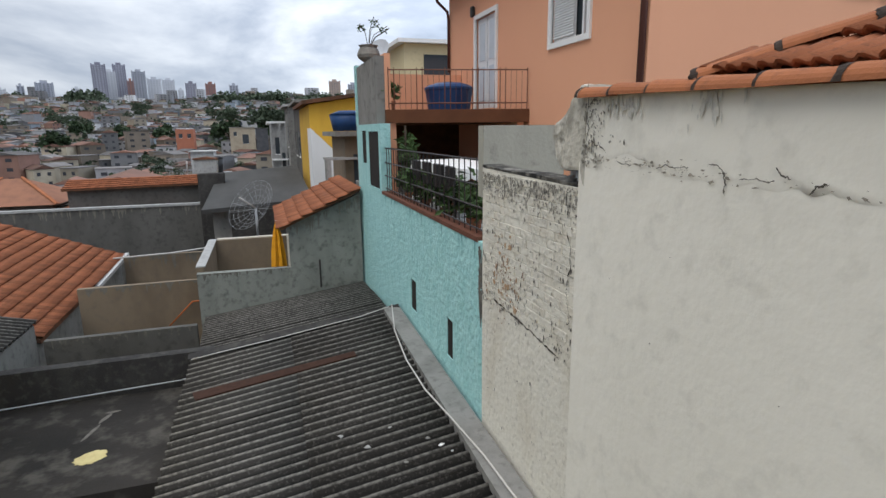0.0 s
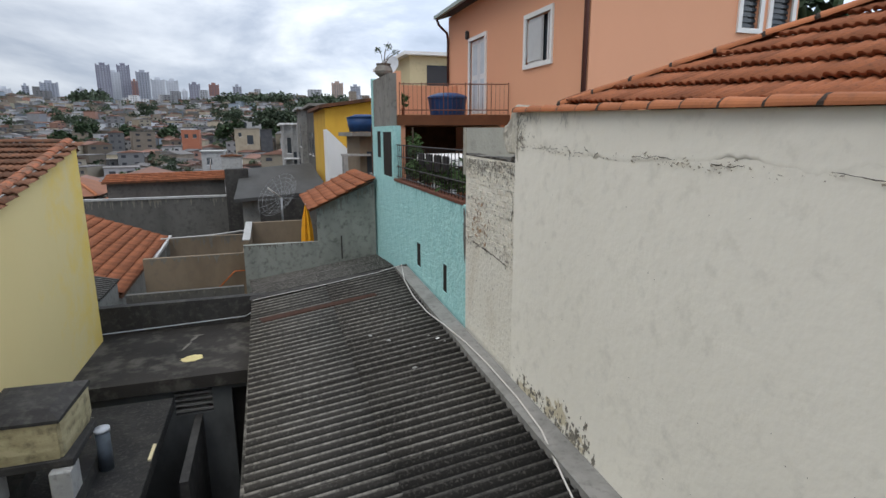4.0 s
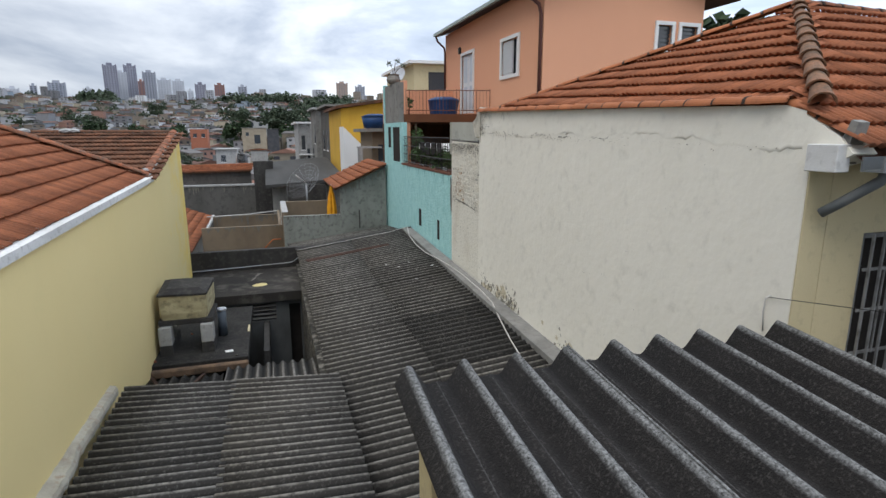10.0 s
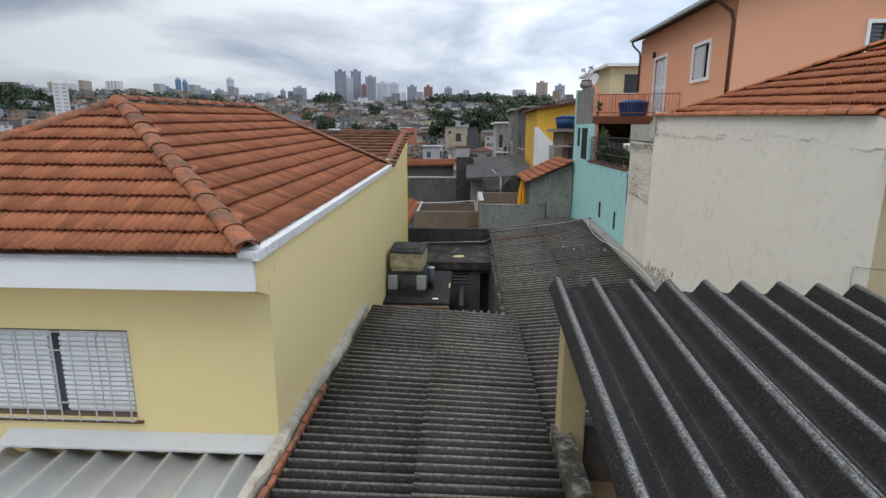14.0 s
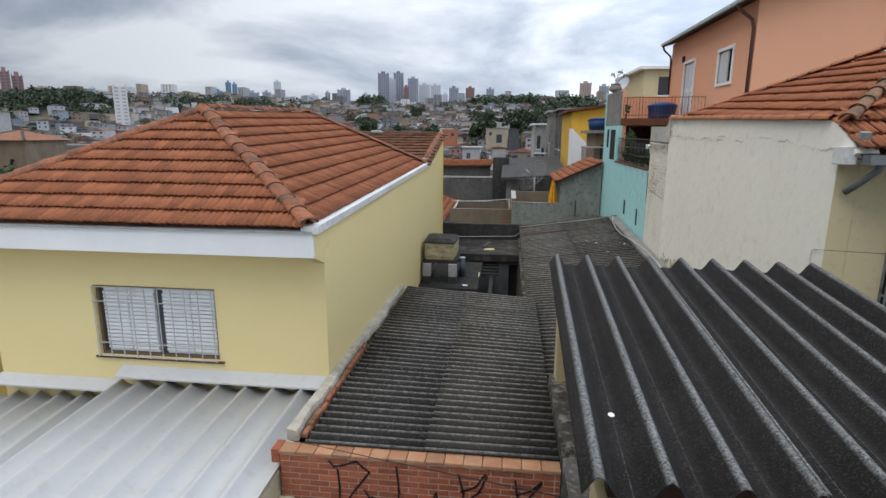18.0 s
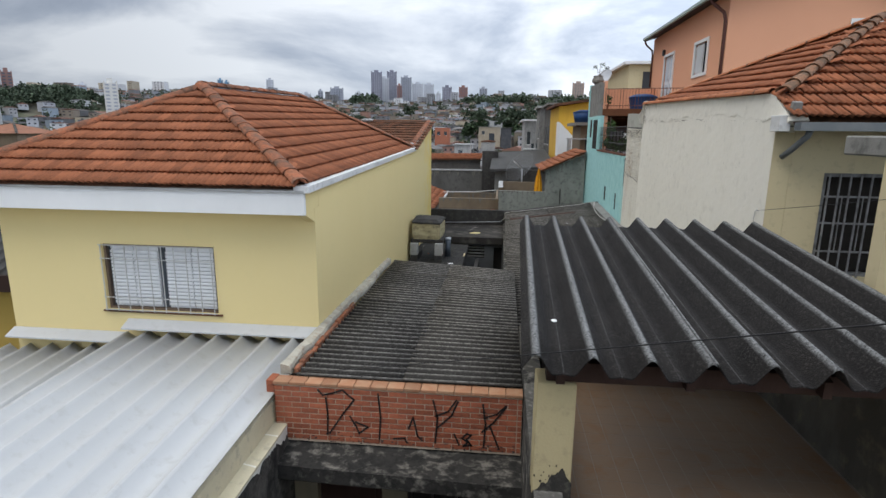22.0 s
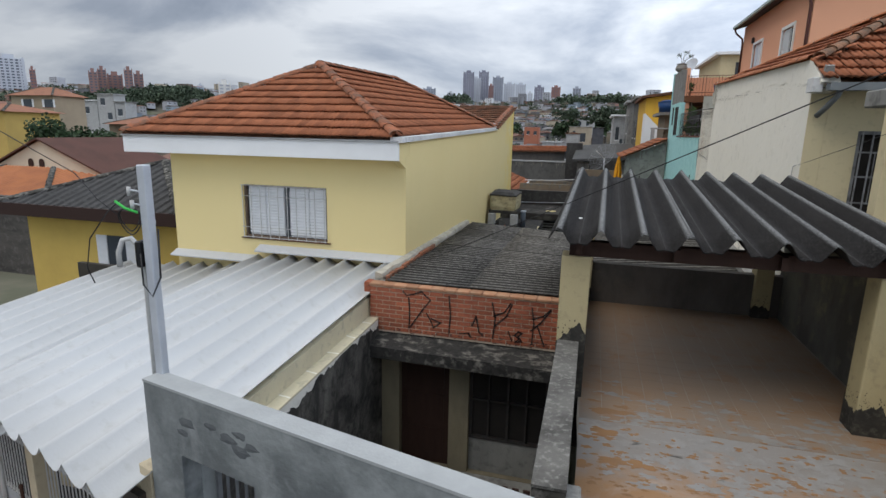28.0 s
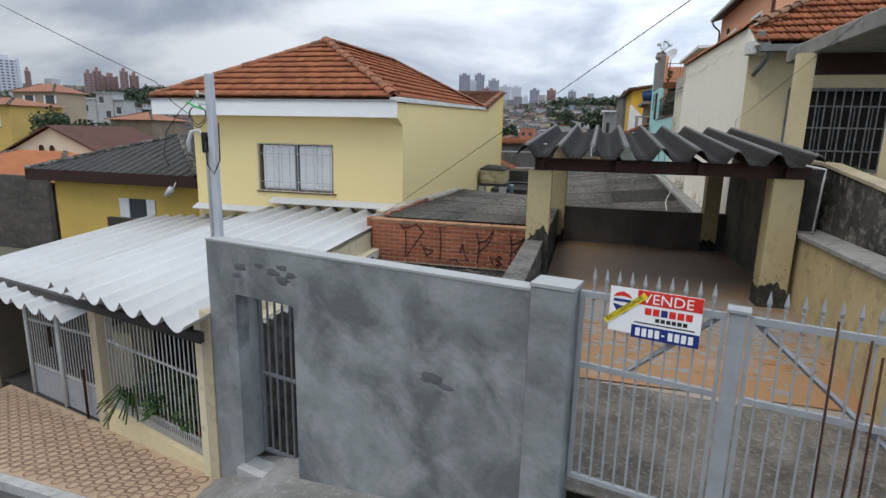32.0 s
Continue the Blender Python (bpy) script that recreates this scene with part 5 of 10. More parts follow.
w = wall_with_holes("wall_turquoise", "y", 1.8, 0.2, 4.04, 12.2, -1, 5.74, [(4.04, 9.4, 4.4, 5.75), (9.62, 10.7, 4.45, 5.6), (11.0, 11.5, 4.9, 5.62), (5.10, 5.34, 2.6, 3.14), (6.94, 7.26, 2.68, 3.2)], TURQ)
tagged(w, "rough turquoise rendered wall with slit windows", "wall", kind="structure")
drips(w, "y", 1.80, -1, 4.25, 9.3, lambda y: 4.385, 44, material("dark_turquoise_run", (0.20, 0.44, 0.44), 0.95, (0.11, 0.24, 0.24), 0.5, 8.0, bump=0.2), 37, 0.4, 0.018)
drips(w, "y", 1.80, -1, 4.05, 4.16, lambda y: 4.35, 26, RUNS, 38, 0.7, 0.04, 0.5)
w2 = box("wall_grey_upper", (1.82, 2.0, 9.8, 12.0, 5.74, 7.05), CONCRETE)
tagged(w2, "unpainted grey cement parapet over the turquoise wall", "wall", kind="structure")
w3 = box("pilaster", (1.79, 2.0, 12.0, 12.2, 5.74, 7.1), TURQ)
tagged(w3, "turquoise corner strip of the parapet", "wall", kind="structure")
# openings filled near the face with dark sheets in place of shade
for y0, y1, z0, z1 in ((5.10, 5.34, 2.6, 3.14), (6.94, 7.26, 2.68, 3.2), (9.62, 10.7, 4.45, 5.6), (11.0, 11.5, 4.9, 5.62)):
    ob = box("dark_pane", (1.812, 1.85, y0 + 0.001, y1 - 0.001, z0 + 0.001, z1 - 0.001), DARKROOM, w)

# ---- orange house with its balcony and terrace ----


def build_orange_house():
    o = thing("orange_house", (7.3, 9.8, 2), "salmon-orange rendered house with white-framed windows and a dark eave", "house")
    wall_with_holes("side_wall", "y", 4.81, 0.2, 5.45, 14.15, 2, 9.3, [(7.0, 8.22, 7.15, 8.18), (10.82, 12.05, 6.12, 8.24)], ORANGE, o)
    wall_with_holes("end_wall", "x", 5.45, 0.2, 5.01, 9.95, 2, 9.3, [(8.4, 8.87, 7.72, 8.42), (9.2, 9.75, 7.72, 8.42)], ORANGE, o)
    box("far_wall", (5.01, 9.95, 13.95, 14.15, 2, 9.3), ORANGE, o)
    box("right_wall", (9.75, 9.95, 5.65, 13.95, 2, 9.3), ORANGE, o)
    # unseen backing painted dark behind the windows
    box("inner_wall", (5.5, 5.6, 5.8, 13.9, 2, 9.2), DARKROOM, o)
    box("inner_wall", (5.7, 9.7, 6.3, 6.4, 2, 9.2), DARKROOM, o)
    roof = raw("roof", [(4.42, 5.0, 9.22), (4.42, 14.25, 9.22), (7.4, 14.25, 10.15), (7.4, 5.0, 10.15), (10.8, 14.25, 9.12), (10.8, 5.0, 9.12), (4.42, 5.0, 9.33), (4.42, 14.25, 9.33), (7.4, 14.25, 10.26), (7.4, 5.0, 10.26), (10.8, 14.25, 9.23), (10.8, 5.0, 9.23)],
               [(0, 1, 2, 3), (3, 2, 4, 5), (6, 9, 8, 7), (9, 11, 10, 8), (0, 6, 7, 1), (1, 7, 8, 2), (2, 8, 10, 4), (4, 10, 11, 5), (5, 11, 9, 3), (3, 9, 6, 0)], WOOD, o, "dark timber eave")
    box("gutter", (4.32, 4.42, 5.0, 14.25, 9.25, 9.35), material("greenish_gutter", (0.36, 0.44, 0.42), 0.6, (0.28, 0.34, 0.33), 0.4, 3.0), roof, "pale green gutter")
    brown = material("brown_pipe", (0.085, 0.03, 0.022), 0.6, bump=0)
    path_tube("downpipe", [(4.38, 5.9, 9.24), (4.42, 5.85, 9.1), (4.70, 5.55, 8.75), (4.745, 5.5, 8.5), (4.745, 5.5, 4.5)], 0.05, brown, o, "brown downpipe", seg=8)
    path_tube("downpipe", [(4.38, 14.1, 9.24), (4.45, 14.08, 9.05), (4.72, 14.05, 8.8), (4.75, 14.05, 8.6), (4.75, 14.05, 7.2)], 0.04, brown, o, seg=8)
    # window with a half-open shutter
    f = bmesh.new()
    for d in ((6.9, 8.32, 7.05, 7.15), (6.9, 8.32, 8.18, 8.28), (6.9, 7.0, 7.15, 8.18), (8.22, 8.32, 7.15, 8.18)):
        add_box(f, 4.765, 4.83, d[0], d[1], d[2], d[3])
    win = part("window", f, WHITE, o, "white painted window surround")
    box("pane", (4.92, 4.93, 7.0, 8.22, 7.15, 8.18), GLASS, win)
    shutter_panel("shutter", "x", 4.85, 7.48, 8.2, 7.17, 8.16, 20, win)
    box("sash_frame", (4.86, 4.90, 7.22, 7.28, 7.15, 8.18), SHUTTER, win)
    # balcony door
    f = bmesh.new()
    for d in ((10.72, 10.82, 6.1, 8.34), (12.05, 12.15, 6.1, 8.34), (10.82, 12.05, 8.24, 8.34)):
        add_box(f, 4.765, 4.83, d[0], d[1], d[2], d[3])
    dr = part("balcony_door", f, WHITE, o, "white painted balcony door")
    frosted = material("frosted_door_pane", (0.52, 0.57, 0.62), 0.35, (0.44, 0.49, 0.54), 0.4, 3.0, bump=0.05)
    for a in (10.84, 11.46):
        lf = box("door_leaf", (4.85, 4.89, a, a + 0.58, 6.13, 8.23), SHUTTER, dr)
        box("panel", (4.838, 4.85, a + 0.12, a + 0.46, 6.3, 7.1), frosted, lf)
        box("panel", (4.838, 4.85, a + 0.12, a + 0.46, 7.25, 8.1), frosted, lf)
    for x0, x1 in ((8.4, 8.87), (9.2, 9.75)):
        f = bmesh.new()
        for d in ((x0 - 0.1, x1 + 0.1, 7.62, 7.72), (x0 - 0.1, x1 + 0.1, 8.42, 8.52), (x0 - 0.1, x0, 7.72, 8.42), (x1, x1 + 0.1, 7.72, 8.42)):
            add_box(f, d[0], d[1], 5.4, 5.47, d[2], d[3])
        sw = part("small_window", f, WHITE, o, "white painted window surround")
        box("pane", (x0, x1, 5.56, 5.57, 7.72, 8.42), GLASS, sw)
        for k in range(6):
            box("louvre", (x0, x1, 5.52, 5.545, 7.75 + k * 0.112, 7.82 + k * 0.112), GLASS, sw)
    box("wall_lamp", (4.70, 4.80, 12.12, 12.26, 8.33, 8.58), STEEL_DARK, o, "dark wall lantern", bevel=0.03)


build_orange_house()


RAILPAINT = material("red_brown_rail_paint", (0.16, 0.065, 0.04), 0.6, (0.09, 0.035, 0.022), 0.4, 8.0, bump=0.05)


def build_balcony():
    b = thing("balcony", (3.5, 11, 5.75), "orange balcony with a brown fascia and thin steel railing", "balcony")
    bm = bmesh.new()
    vs = [bm.verts.new(p) for p in ((1.99, 9.7, 5.76), (4.8, 9.06, 5.76), (4.8, 13.2, 5.76), (1.99, 13.2, 5.76), (1.99, 9.7, 6.02), (4.8, 9.06, 6.02), (4.8, 13.2, 6.02), (1.99, 13.2, 6.02))]
    for q in ((3, 2, 1, 0), (4, 5, 6, 7), (0, 1, 5, 4), (1, 2, 6, 5), (2, 3, 7, 6), (3, 0, 4, 7)):
        bm.faces.new([vs[i] for i in q])
    part("slab", bm, material("brown_paint", (0.13, 0.05, 0.022), 0.8, (0.09, 0.035, 0.016), 0.4, 2.0), b, "brown painted slab edge")
    box("back_parapet", (2.0, 4.8, 13.2, 13.35, 5.76, 7.05), ORANGE, b)
    box("side_parapet", (2.0, 2.12, 9.78, 13.2, 6.02, 7.1), ORANGE, b)
    a, c = Vector((2.05, 9.69, 6.02)), Vector((4.76, 9.09, 6.02))
    rail = tube("rail", a + Vector((0, 0, 0.76)), c + Vector((0, 0, 0.76)), 0.014, RAILPAINT, b, seg=6)
    tube("rail", a + Vector((0, 0, 0.12)), c + Vector((0, 0, 0.12)), 0.014, RAILPAINT, b, seg=6)
    for k in range(26):
        p = a.lerp(c, k / 25)
        tall = 0.8 if k % 5 in (0, 1) else 0.76
        tube("baluster", p, p + Vector((0, 0, tall)), 0.010 if k % 5 in (0, 1) else 0.004, RAILPAINT, b, seg=5)
    t = thing("blue_water_tank", (3.9, 11.5, 6.02), "round dark blue plastic water tank on the balcony", "water tank")
    bm = bmesh.new()
    prof = [(0.42, 0.0), (0.5, 0.06), (0.53, 0.3), (0.56, 0.5), (0.58, 0.52), (0.58, 0.57), (0.5, 0.62), (0.3, 0.68), (0.0, 0.70)]
    rings = [[bm.verts.new((3.9 + r * math.cos(2 * math.pi * s / 20), 11.5 + r * math.sin(2 * math.pi * s / 20), 6.02 + z)) for s in range(20)] for r, z in prof[:-1]]
    for p, q in zip(rings, rings[1:]):
        for s in range(20):
            bm.faces.new((p[s], p[(s + 1) % 20], q[(s + 1) % 20], q[s]))
    bm.faces.new(rings[-1])
    bm.faces.new(rings[0][::-1])
    part("tank", bm, BLUE, t, smooth=False)
    # shaded terrace below
    tr = thing("terrace", (3.4, 9, 4.2), "shaded terrace with a tiled floor behind the turquoise wall", "terrace", kind="structure")
    box("floor", (2.0, 4.8, 4.2, 14.0, 4.1, 4.28), CONCRETE, tr)
    box("back_panel", (2.0, 4.8, 13.36, 13.5, 4.28, 5.76), material("terrace_dark_wood", (0.10, 0.045, 0.02), 0.8, (0.05, 0.02, 0.01), 0.5, 3.0), tr)
    for x, y in ((2.05, 9.75), (4.6, 9.2), (2.05, 4.35)):
        box("post", (x, x + 0.15, y, y + 0.15, 4.28, 5.76 if y > 5 else 5.4), ORANGE, tr)
    rl = thing("terrace_railing", (1.88, 6.8, 4.4), "dark steel railing along the terrace edge", "railing")
    for z in (4.5, 4.75, 5.0, 5.28):
        tube("rail", (1.88, 4.22, z), (1.88, 9.4, z), 0.012, STEEL_DARK, rl, seg=5)
    for k in range(27):
        y = 4.25 + k * 0.2
        tube("bar", (1.88, y, 4.4), (1.88, y, 5.3), 0.008, STEEL_DARK, rl, seg=5)
    box("curb", (1.79, 2.01, 4.2, 9.4, 4.385, 4.44), RAILPAINT, rl, "red-brown painted kerb")
    tb = thing("terrace_table", (2.75, 6.6, 4.28), "terrace table under a white scalloped tablecloth", "table")
    for x, y in ((2.4, 6.2), (3.1, 6.2), (2.4, 8.3), (3.1, 8.3)):
        box("leg", (x - 0.03, x + 0.03, y - 0.03, y + 0.03, 4.28, 5.0), WOOD, tb)
    box("tabletop", (2.25, 3.25, 5.95, 8.55, 5.02, 5.06), WOOD, tb)
    cl = bmesh.new()
    n = 60
    loop = []
    for k in range(n):
        a = 2 * math.pi * k / n
        x, y = 2.75 + 0.54 * max(-1, min(1, 1.5 * math.cos(a))), 7.25 + 1.4 * max(-1, min(1, 1.5 * math.sin(a)))
        d = 0.13 + 0.05 * abs(math.sin(a * 9))
        loop.append((cl.verts.new((x, y, 5.075)), cl.verts.new((x + 0.02 * math.cos(a), y + 0.02 * math.sin(a), 5.075 - d))))
    for k in range(n):
        p, q = loop[k], loop[(k + 1) % n]
        cl.faces.new((p[0], q[0], q[1], p[1]))
    cl.faces.new([p[0] for p in loop])
    tagged(part("tablecloth", cl, WHITE), "white scalloped tablecloth over the terrace table", "tablecloth")
    ch = thing("terrace_chair", (2.1, 5.6, 4.28), "dark plastic chair by the terrace table", "chair", "chairs round the terrace table")
    box("seat", (1.95, 2.3, 5.42, 5.78, 4.68, 4.72), PLASTIC_BLACK, ch, bevel=0.01)
    box("backrest", (1.93, 1.97, 5.42, 5.78, 4.80, 5.14), PLASTIC_BLACK, ch, bevel=0.015)
    for x in (1.97, 2.27):
        for y in (5.45, 5.75):
            tube("leg", (x, y, 4.28), (x, y, 4.80), 0.014, PLASTIC_BLACK, ch, seg=5)
    for y in (6.2, 6.8, 7.4):
        copy_thing(ch, pose(2.12, y, 4.28, 0, 0, 4))


build_balcony()


def leafy(name, centre, size, count, leaf, mat, parent=None, label="", seed=1):
    """A loose mass of small bent leaves inside an uneven ellipsoid."""
    rnd = random.Random(seed)
    vs, fs = [], []
    cx, cy, cz = centre
    for _ in range(count):
        d = Vector((rnd.gauss(0, 1), rnd.gauss(0, 1), rnd.gauss(0, 1))).normalized() * rnd.uniform(0.25, 1.0) ** 0.6
        d *= 0.75 + 0.5 * noise.noise(d * 2.3 + Vector((seed, 0, 0)))
        p = Vector((cx + d.x * size[0], cy + d.y * size[1], cz + d.z * size[2]))
        a = Vector((rnd.gauss(0, 1), rnd.gauss(0, 1), rnd.gauss(0, 0.6))).normalized() * leaf * rnd.uniform(0.6, 1.3)
        b = a.cross(Vector((rnd.gauss(0, 1), rnd.gauss(0, 1), rnd.gauss(0, 1)))).normalized() * leaf * 0.4
        n = a.cross(b).normalized() * leaf * 0.2
        k = len(vs)
        vs += [p - a, p + b + n, p + a, p - b + n]
        fs.append((k, k + 1, k + 2, k + 3))
    return raw(name, vs, fs, mat, parent, label)


def potted(at, r, hgt, spread, seed, label, pot_mat, n=160):
    h = thing("potted_plant", at, label, "plant", "potted plants")
    x, y, z = at
    bm = bmesh.new()
    add_tube(bm, (x, y, z), (x, y, z + hgt), r * 0.75, 10, r)
    part("pot", bm, pot_mat, h)
    leafy("foliage", (x, y, z + hgt + spread * 0.7), (spread, spread, spread * 0.9), n, 0.09, LEAF, h, seed=seed)
    return h


for k in range(8):
    potted((2.15, 4.7 + k * 0.55, 4.28), 0.11, 0.2, 0.30 + 0.06 * (k % 3), 20 + k, "leafy potted plant behind the terrace railing", RIDGE if k % 2 else WHITE, 110)
climb = thing("climbing_plant", (2.1, 8.6, 4.28), "climbing plant trained up the terrace post", "plant")
tube("stem", (2.12, 8.7, 4.28), (2.15, 8.8, 5.7), 0.02, BARK, climb, seg=5)
leafy("foliage", (2.2, 8.8, 5.1), (0.25, 0.35, 0.65), 320, 0.08, LEAF, climb, seed=31)
vase = thing("vase", (1.9, 10.9, 7.05), "ribbed clay vase with a sprawling plant on the parapet", "vase")
bm = bmesh.new()
prof = [(0.13, 0.0), (0.22, 0.07), (0.24, 0.14), (0.2, 0.24), (0.17, 0.28), (0.2, 0.33)]
rings = [[bm.verts.new((1.91 + (r + 0.008 * (s % 2)) * math.cos(2 * math.pi * s / 18), 10.9 + (r + 0.008 * (s % 2)) * math.sin(2 * math.pi * s / 18), 7.06 + z)) for s in range(18)] for r, z in prof]
for p, q in zip(rings, rings[1:]):
    for s in range(18):
        bm.faces.new((p[s], p[(s + 1) % 18], q[(s + 1) % 18], q[s]))
bm.faces.new(rings[0][::-1])
part("body", bm, material("greyed_clay_vase", (0.24, 0.225, 0.20), 0.9, (0.13, 0.12, 0.105), 0.45, 8.0, bump=0.3), vase)
for k, (dx, dy, dz) in enumerate(((0.35, -0.3, 0.38), (-0.12, 0.35, 0.5), (0.05, -0.45, 0.52), (0.28, 0.22, 0.6), (-0.2, -0.2, 0.42))):
    tip = Vector((1.91 + dx, 10.9 + dy, 7.36 + dz))
    path_tube("stem", [(1.91, 10.9, 7.3), (1.91 + dx * 0.3, 10.9 + dy * 0.3, 7.36 + dz * 0.6), tip], 0.007, BARK, vase)
    leafy("leaves", tip - Vector((dx, dy, dz)) * 0.18, (0.13, 0.13, 0.13), 9, 0.055, LEAF, vase, seed=41 + k)
path_tube("stem", [(1.91, 10.9, 7.3), (2.05, 10.85, 7.55), (2.3, 10.6, 7.7)], 0.012, BARK, vase)
potted((2.15, 9.95, 6.02), 0.1, 0.18, 0.28, 44, "small plant on the balcony edge", RIDGE, 90)
for (x, y, z, r, nm) in ((2.6, 13.3, 7.1, 0.38, 1),):
    d = thing("satellite_dish", (x, y, z), "grey satellite dish on a short mast", "satellite dish")
    bm = bmesh.new()
    c0 = Vector((x, y, z + 0.45))
    q = Vector((-0.6, -0.5, 0.45)).to_track_quat("Z", "Y").to_matrix()
    rings = [[bm.verts.new(c0 + q @ Vector((rr * r * math.cos(2 * math.pi * s / 18), rr * r * math.sin(2 * math.pi * s / 18), 0.22 * rr * rr * r))) for s in range(18)] for rr in (0.15, 0.5, 0.8, 1.0)]
    for p, s2 in zip(rings, rings[1:]):
        for s in range(18):
            bm.faces.new((p[s], p[(s + 1) % 18], s2[(s + 1) % 18], s2[s]))
    bm.faces.new(rings[0][::-1])
    part("reflector", bm, GALV, d)
    tube("mast", (x, y, z - 0.1), (x, y, z + 0.45), 0.025, GALV, d)
    tube("feed_arm", c0 + q @ Vector((0, -r, 0.2 * r)), c0 + q @ Vector((0, 0, 0.9 * r)), 0.012, GALV, d)

# ---- cream house with the tiled roof ----


OLDMORTAR = material("old_dark_mortar", (0.055, 0.038, 0.029), 0.95, (0.028, 0.022, 0.018), 0.5, 12.0, bump=0.4)
CAPTILE = material("orange_capping_tile", (0.36, 0.13, 0.055), 0.85, (0.26, 0.095, 0.045), 0.35, 3.0, (1, 1, 1), (0.16, 0.075, 0.045), 0.12, 14.0, 0.2, 60, vary=0.15)


def build_cream_house():
    r = thing("cream_house", (5, -2, 0.6), "cream rendered house under a hipped red clay tile roof", "house")
    wall_with_holes("front_wall", "x", -5.3, 0.2, 2.003, 9.0, 0.6, 5.2, [(2.45, 4.3, 3.1, 4.55)], CREAM, r)
    # dark backing added behind the barred window
    box("inner_room", (2.1, 8.8, -4.6, -4.5, 0.6, 5.2), DARKROOM, r)
    ap = Vector((4.44, -2.59, 7.01))
    e1, e2 = Vector((1.80, 1.05, 5.84)), Vector((1.80, -5.25, 5.60))
    roof = raw("roof", [e1, e2 - Vector((0, 0, 0.14)), ap - Vector((0, 0, 0.05)), (1.80, -5.66, 5.19), (8.0, -5.66, 5.19), (8.0, 1.05, 5.84), (8.0, -2.59, 6.92)], [(1, 2, 0), (3, 4, 6, 2, 1), (0, 2, 6, 5), (3, 1, 0, 5, 6, 4)], TILE_OLD, r)
    up_l = ap - e1.lerp(e2, 0.578)
    ll = up_l.length
    tiled_slope(roof, (1.80, 1.05, 5.855), (0, -1, -0.046), up_l, 35, 11, 0.183, ll / 9.6, lambda u, v: v < ll and 3.64 * v / ll < u + 0.1 and u - 0.1 < 6.30 - 2.66 * v / ll, lambda u, v: True, TILE, TILE_JOINED, 14)
    up_f = Vector((0, 3.11, 1.79))
    lfz = up_f.length
    tiled_slope(roof, (1.74, -5.70, 5.265), (1, 0, 0), up_f, 33, 13, 0.183, lfz / 11.0, lambda u, v: v < lfz and 2.74 * (v - 0.5) / (lfz - 0.5) < u + 0.1, lambda u, v: False, TILE, TILE_JOINED, 15)
    ridge_run(roof, (1.77, -5.30, 5.62), ap + Vector((0, 0, 0.07)), material("mossy_hip_tile", (0.235, 0.115, 0.062), 0.92, (0.10, 0.075, 0.05), 0.5, 6.0, (1, 1, 1), (0.04, 0.036, 0.03), 0.25, 24.0, 0.35, 70, vary=0.2), step=0.33, r=0.078, flat=0.85, flare=1.28)
    ridge_run(roof, (1.82, 1.06, 5.855), ap + Vector((0, 0, 0.07)), CAPTILE, r=0.095, joint=OLDMORTAR)
    ridge_run(roof, ap + Vector((0, 0, 0.06)), (8.0, -2.59, 6.98), RIDGE, step=0.34, r=0.1, joint=OLDMORTAR)
    # capping tiles laid end over end along the top of the white wall
    ridge_run(roof, (1.755, 2.05, 5.815), (1.755, -5.0, 5.635), CAPTILE, step=0.36, r=0.072, flat=0.9, flare=1.15, joint=OLDMORTAR)
    ridge_run(roof, (1.80, -5.0, 5.63), (1.86, -5.55, 5.36), CAPTILE, step=0.28, r=0.06, flat=0.8, flare=1.1, joint=OLDMORTAR)
    g = bmesh.new()
    for d in ((1.81, 7.6, -5.80, -5.66, 5.11, 5.125), (1.81, 7.6, -5.815, -5.80, 5.11, 5.22), (1.81, 7.6, -5.66, -5.645, 5.11, 5.22)):
        add_box(g, *d)
    tin = material("dull_gutter_steel", (0.135, 0.148, 0.152), 0.6, (0.2, 0.205, 0.2), 0.3, 4.0, bump=0.05)
    part("gutter", g, tin, r, "dull dark grey gutter")
    raw("end_stone", [(1.765, -5.52, 5.16), (1.93, -5.52, 5.16), (1.93, -5.44, 5.16), (1.765, -5.44, 5.16), (1.79, -5.60, 5.47), (1.90, -5.60, 5.47), (1.90, -5.54, 5.49), (1.79, -5.54, 5.49)], [(3, 2, 1, 0), (4, 5, 6, 7), (0, 1, 5, 4), (1, 2, 6, 5), (2, 3, 7, 6), (3, 0, 4, 7)], CONCRETE, r, "leaning grey cement block")
    box("corner_render", (1.752, 2.0, -5.297, -5.283, 0.6, 5.09), CREAM, r)
    box("bracket", (1.66, 1.80, -5.57, -5.31, 5.10, 5.31), MATS["greyed_white_paint"], r, "greyed white eave box", bevel=0.006)
    path_tube("downpipe", [(1.97, -5.73, 5.12), (1.96, -5.70, 5.04), (1.88, -5.46, 4.84), (1.84, -5.36, 4.76)], 0.04, tin, r, "grey spout", seg=8)
    # barred window
    dull = material("dull_window_steel", (0.24, 0.245, 0.25), 0.55, (0.07, 0.065, 0.06), 0.4, 8.0, bump=0.05)
    f = bmesh.new()
    for d in ((2.45, 4.3, 3.1, 3.15), (2.45, 4.3, 4.5, 4.55), (2.45, 2.5, 3.15, 4.5), (4.25, 4.3, 3.15, 4.5)):
        add_box(f, d[0], d[1], -5.28, -5.2, d[2], d[3])
    win = part("window", f, dull, r)
    # opaque dark sheet, painted as the unlit room instead of glass
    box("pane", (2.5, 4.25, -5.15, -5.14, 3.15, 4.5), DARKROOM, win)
    gr = bmesh.new()
    for z in (3.45, 3.85, 4.22):
        add_box(gr, 2.45, 4.3, -5.345, -5.33, z, z + 0.025)
    grille = part("grille", gr, dull, win, "dull grey steel window grille")
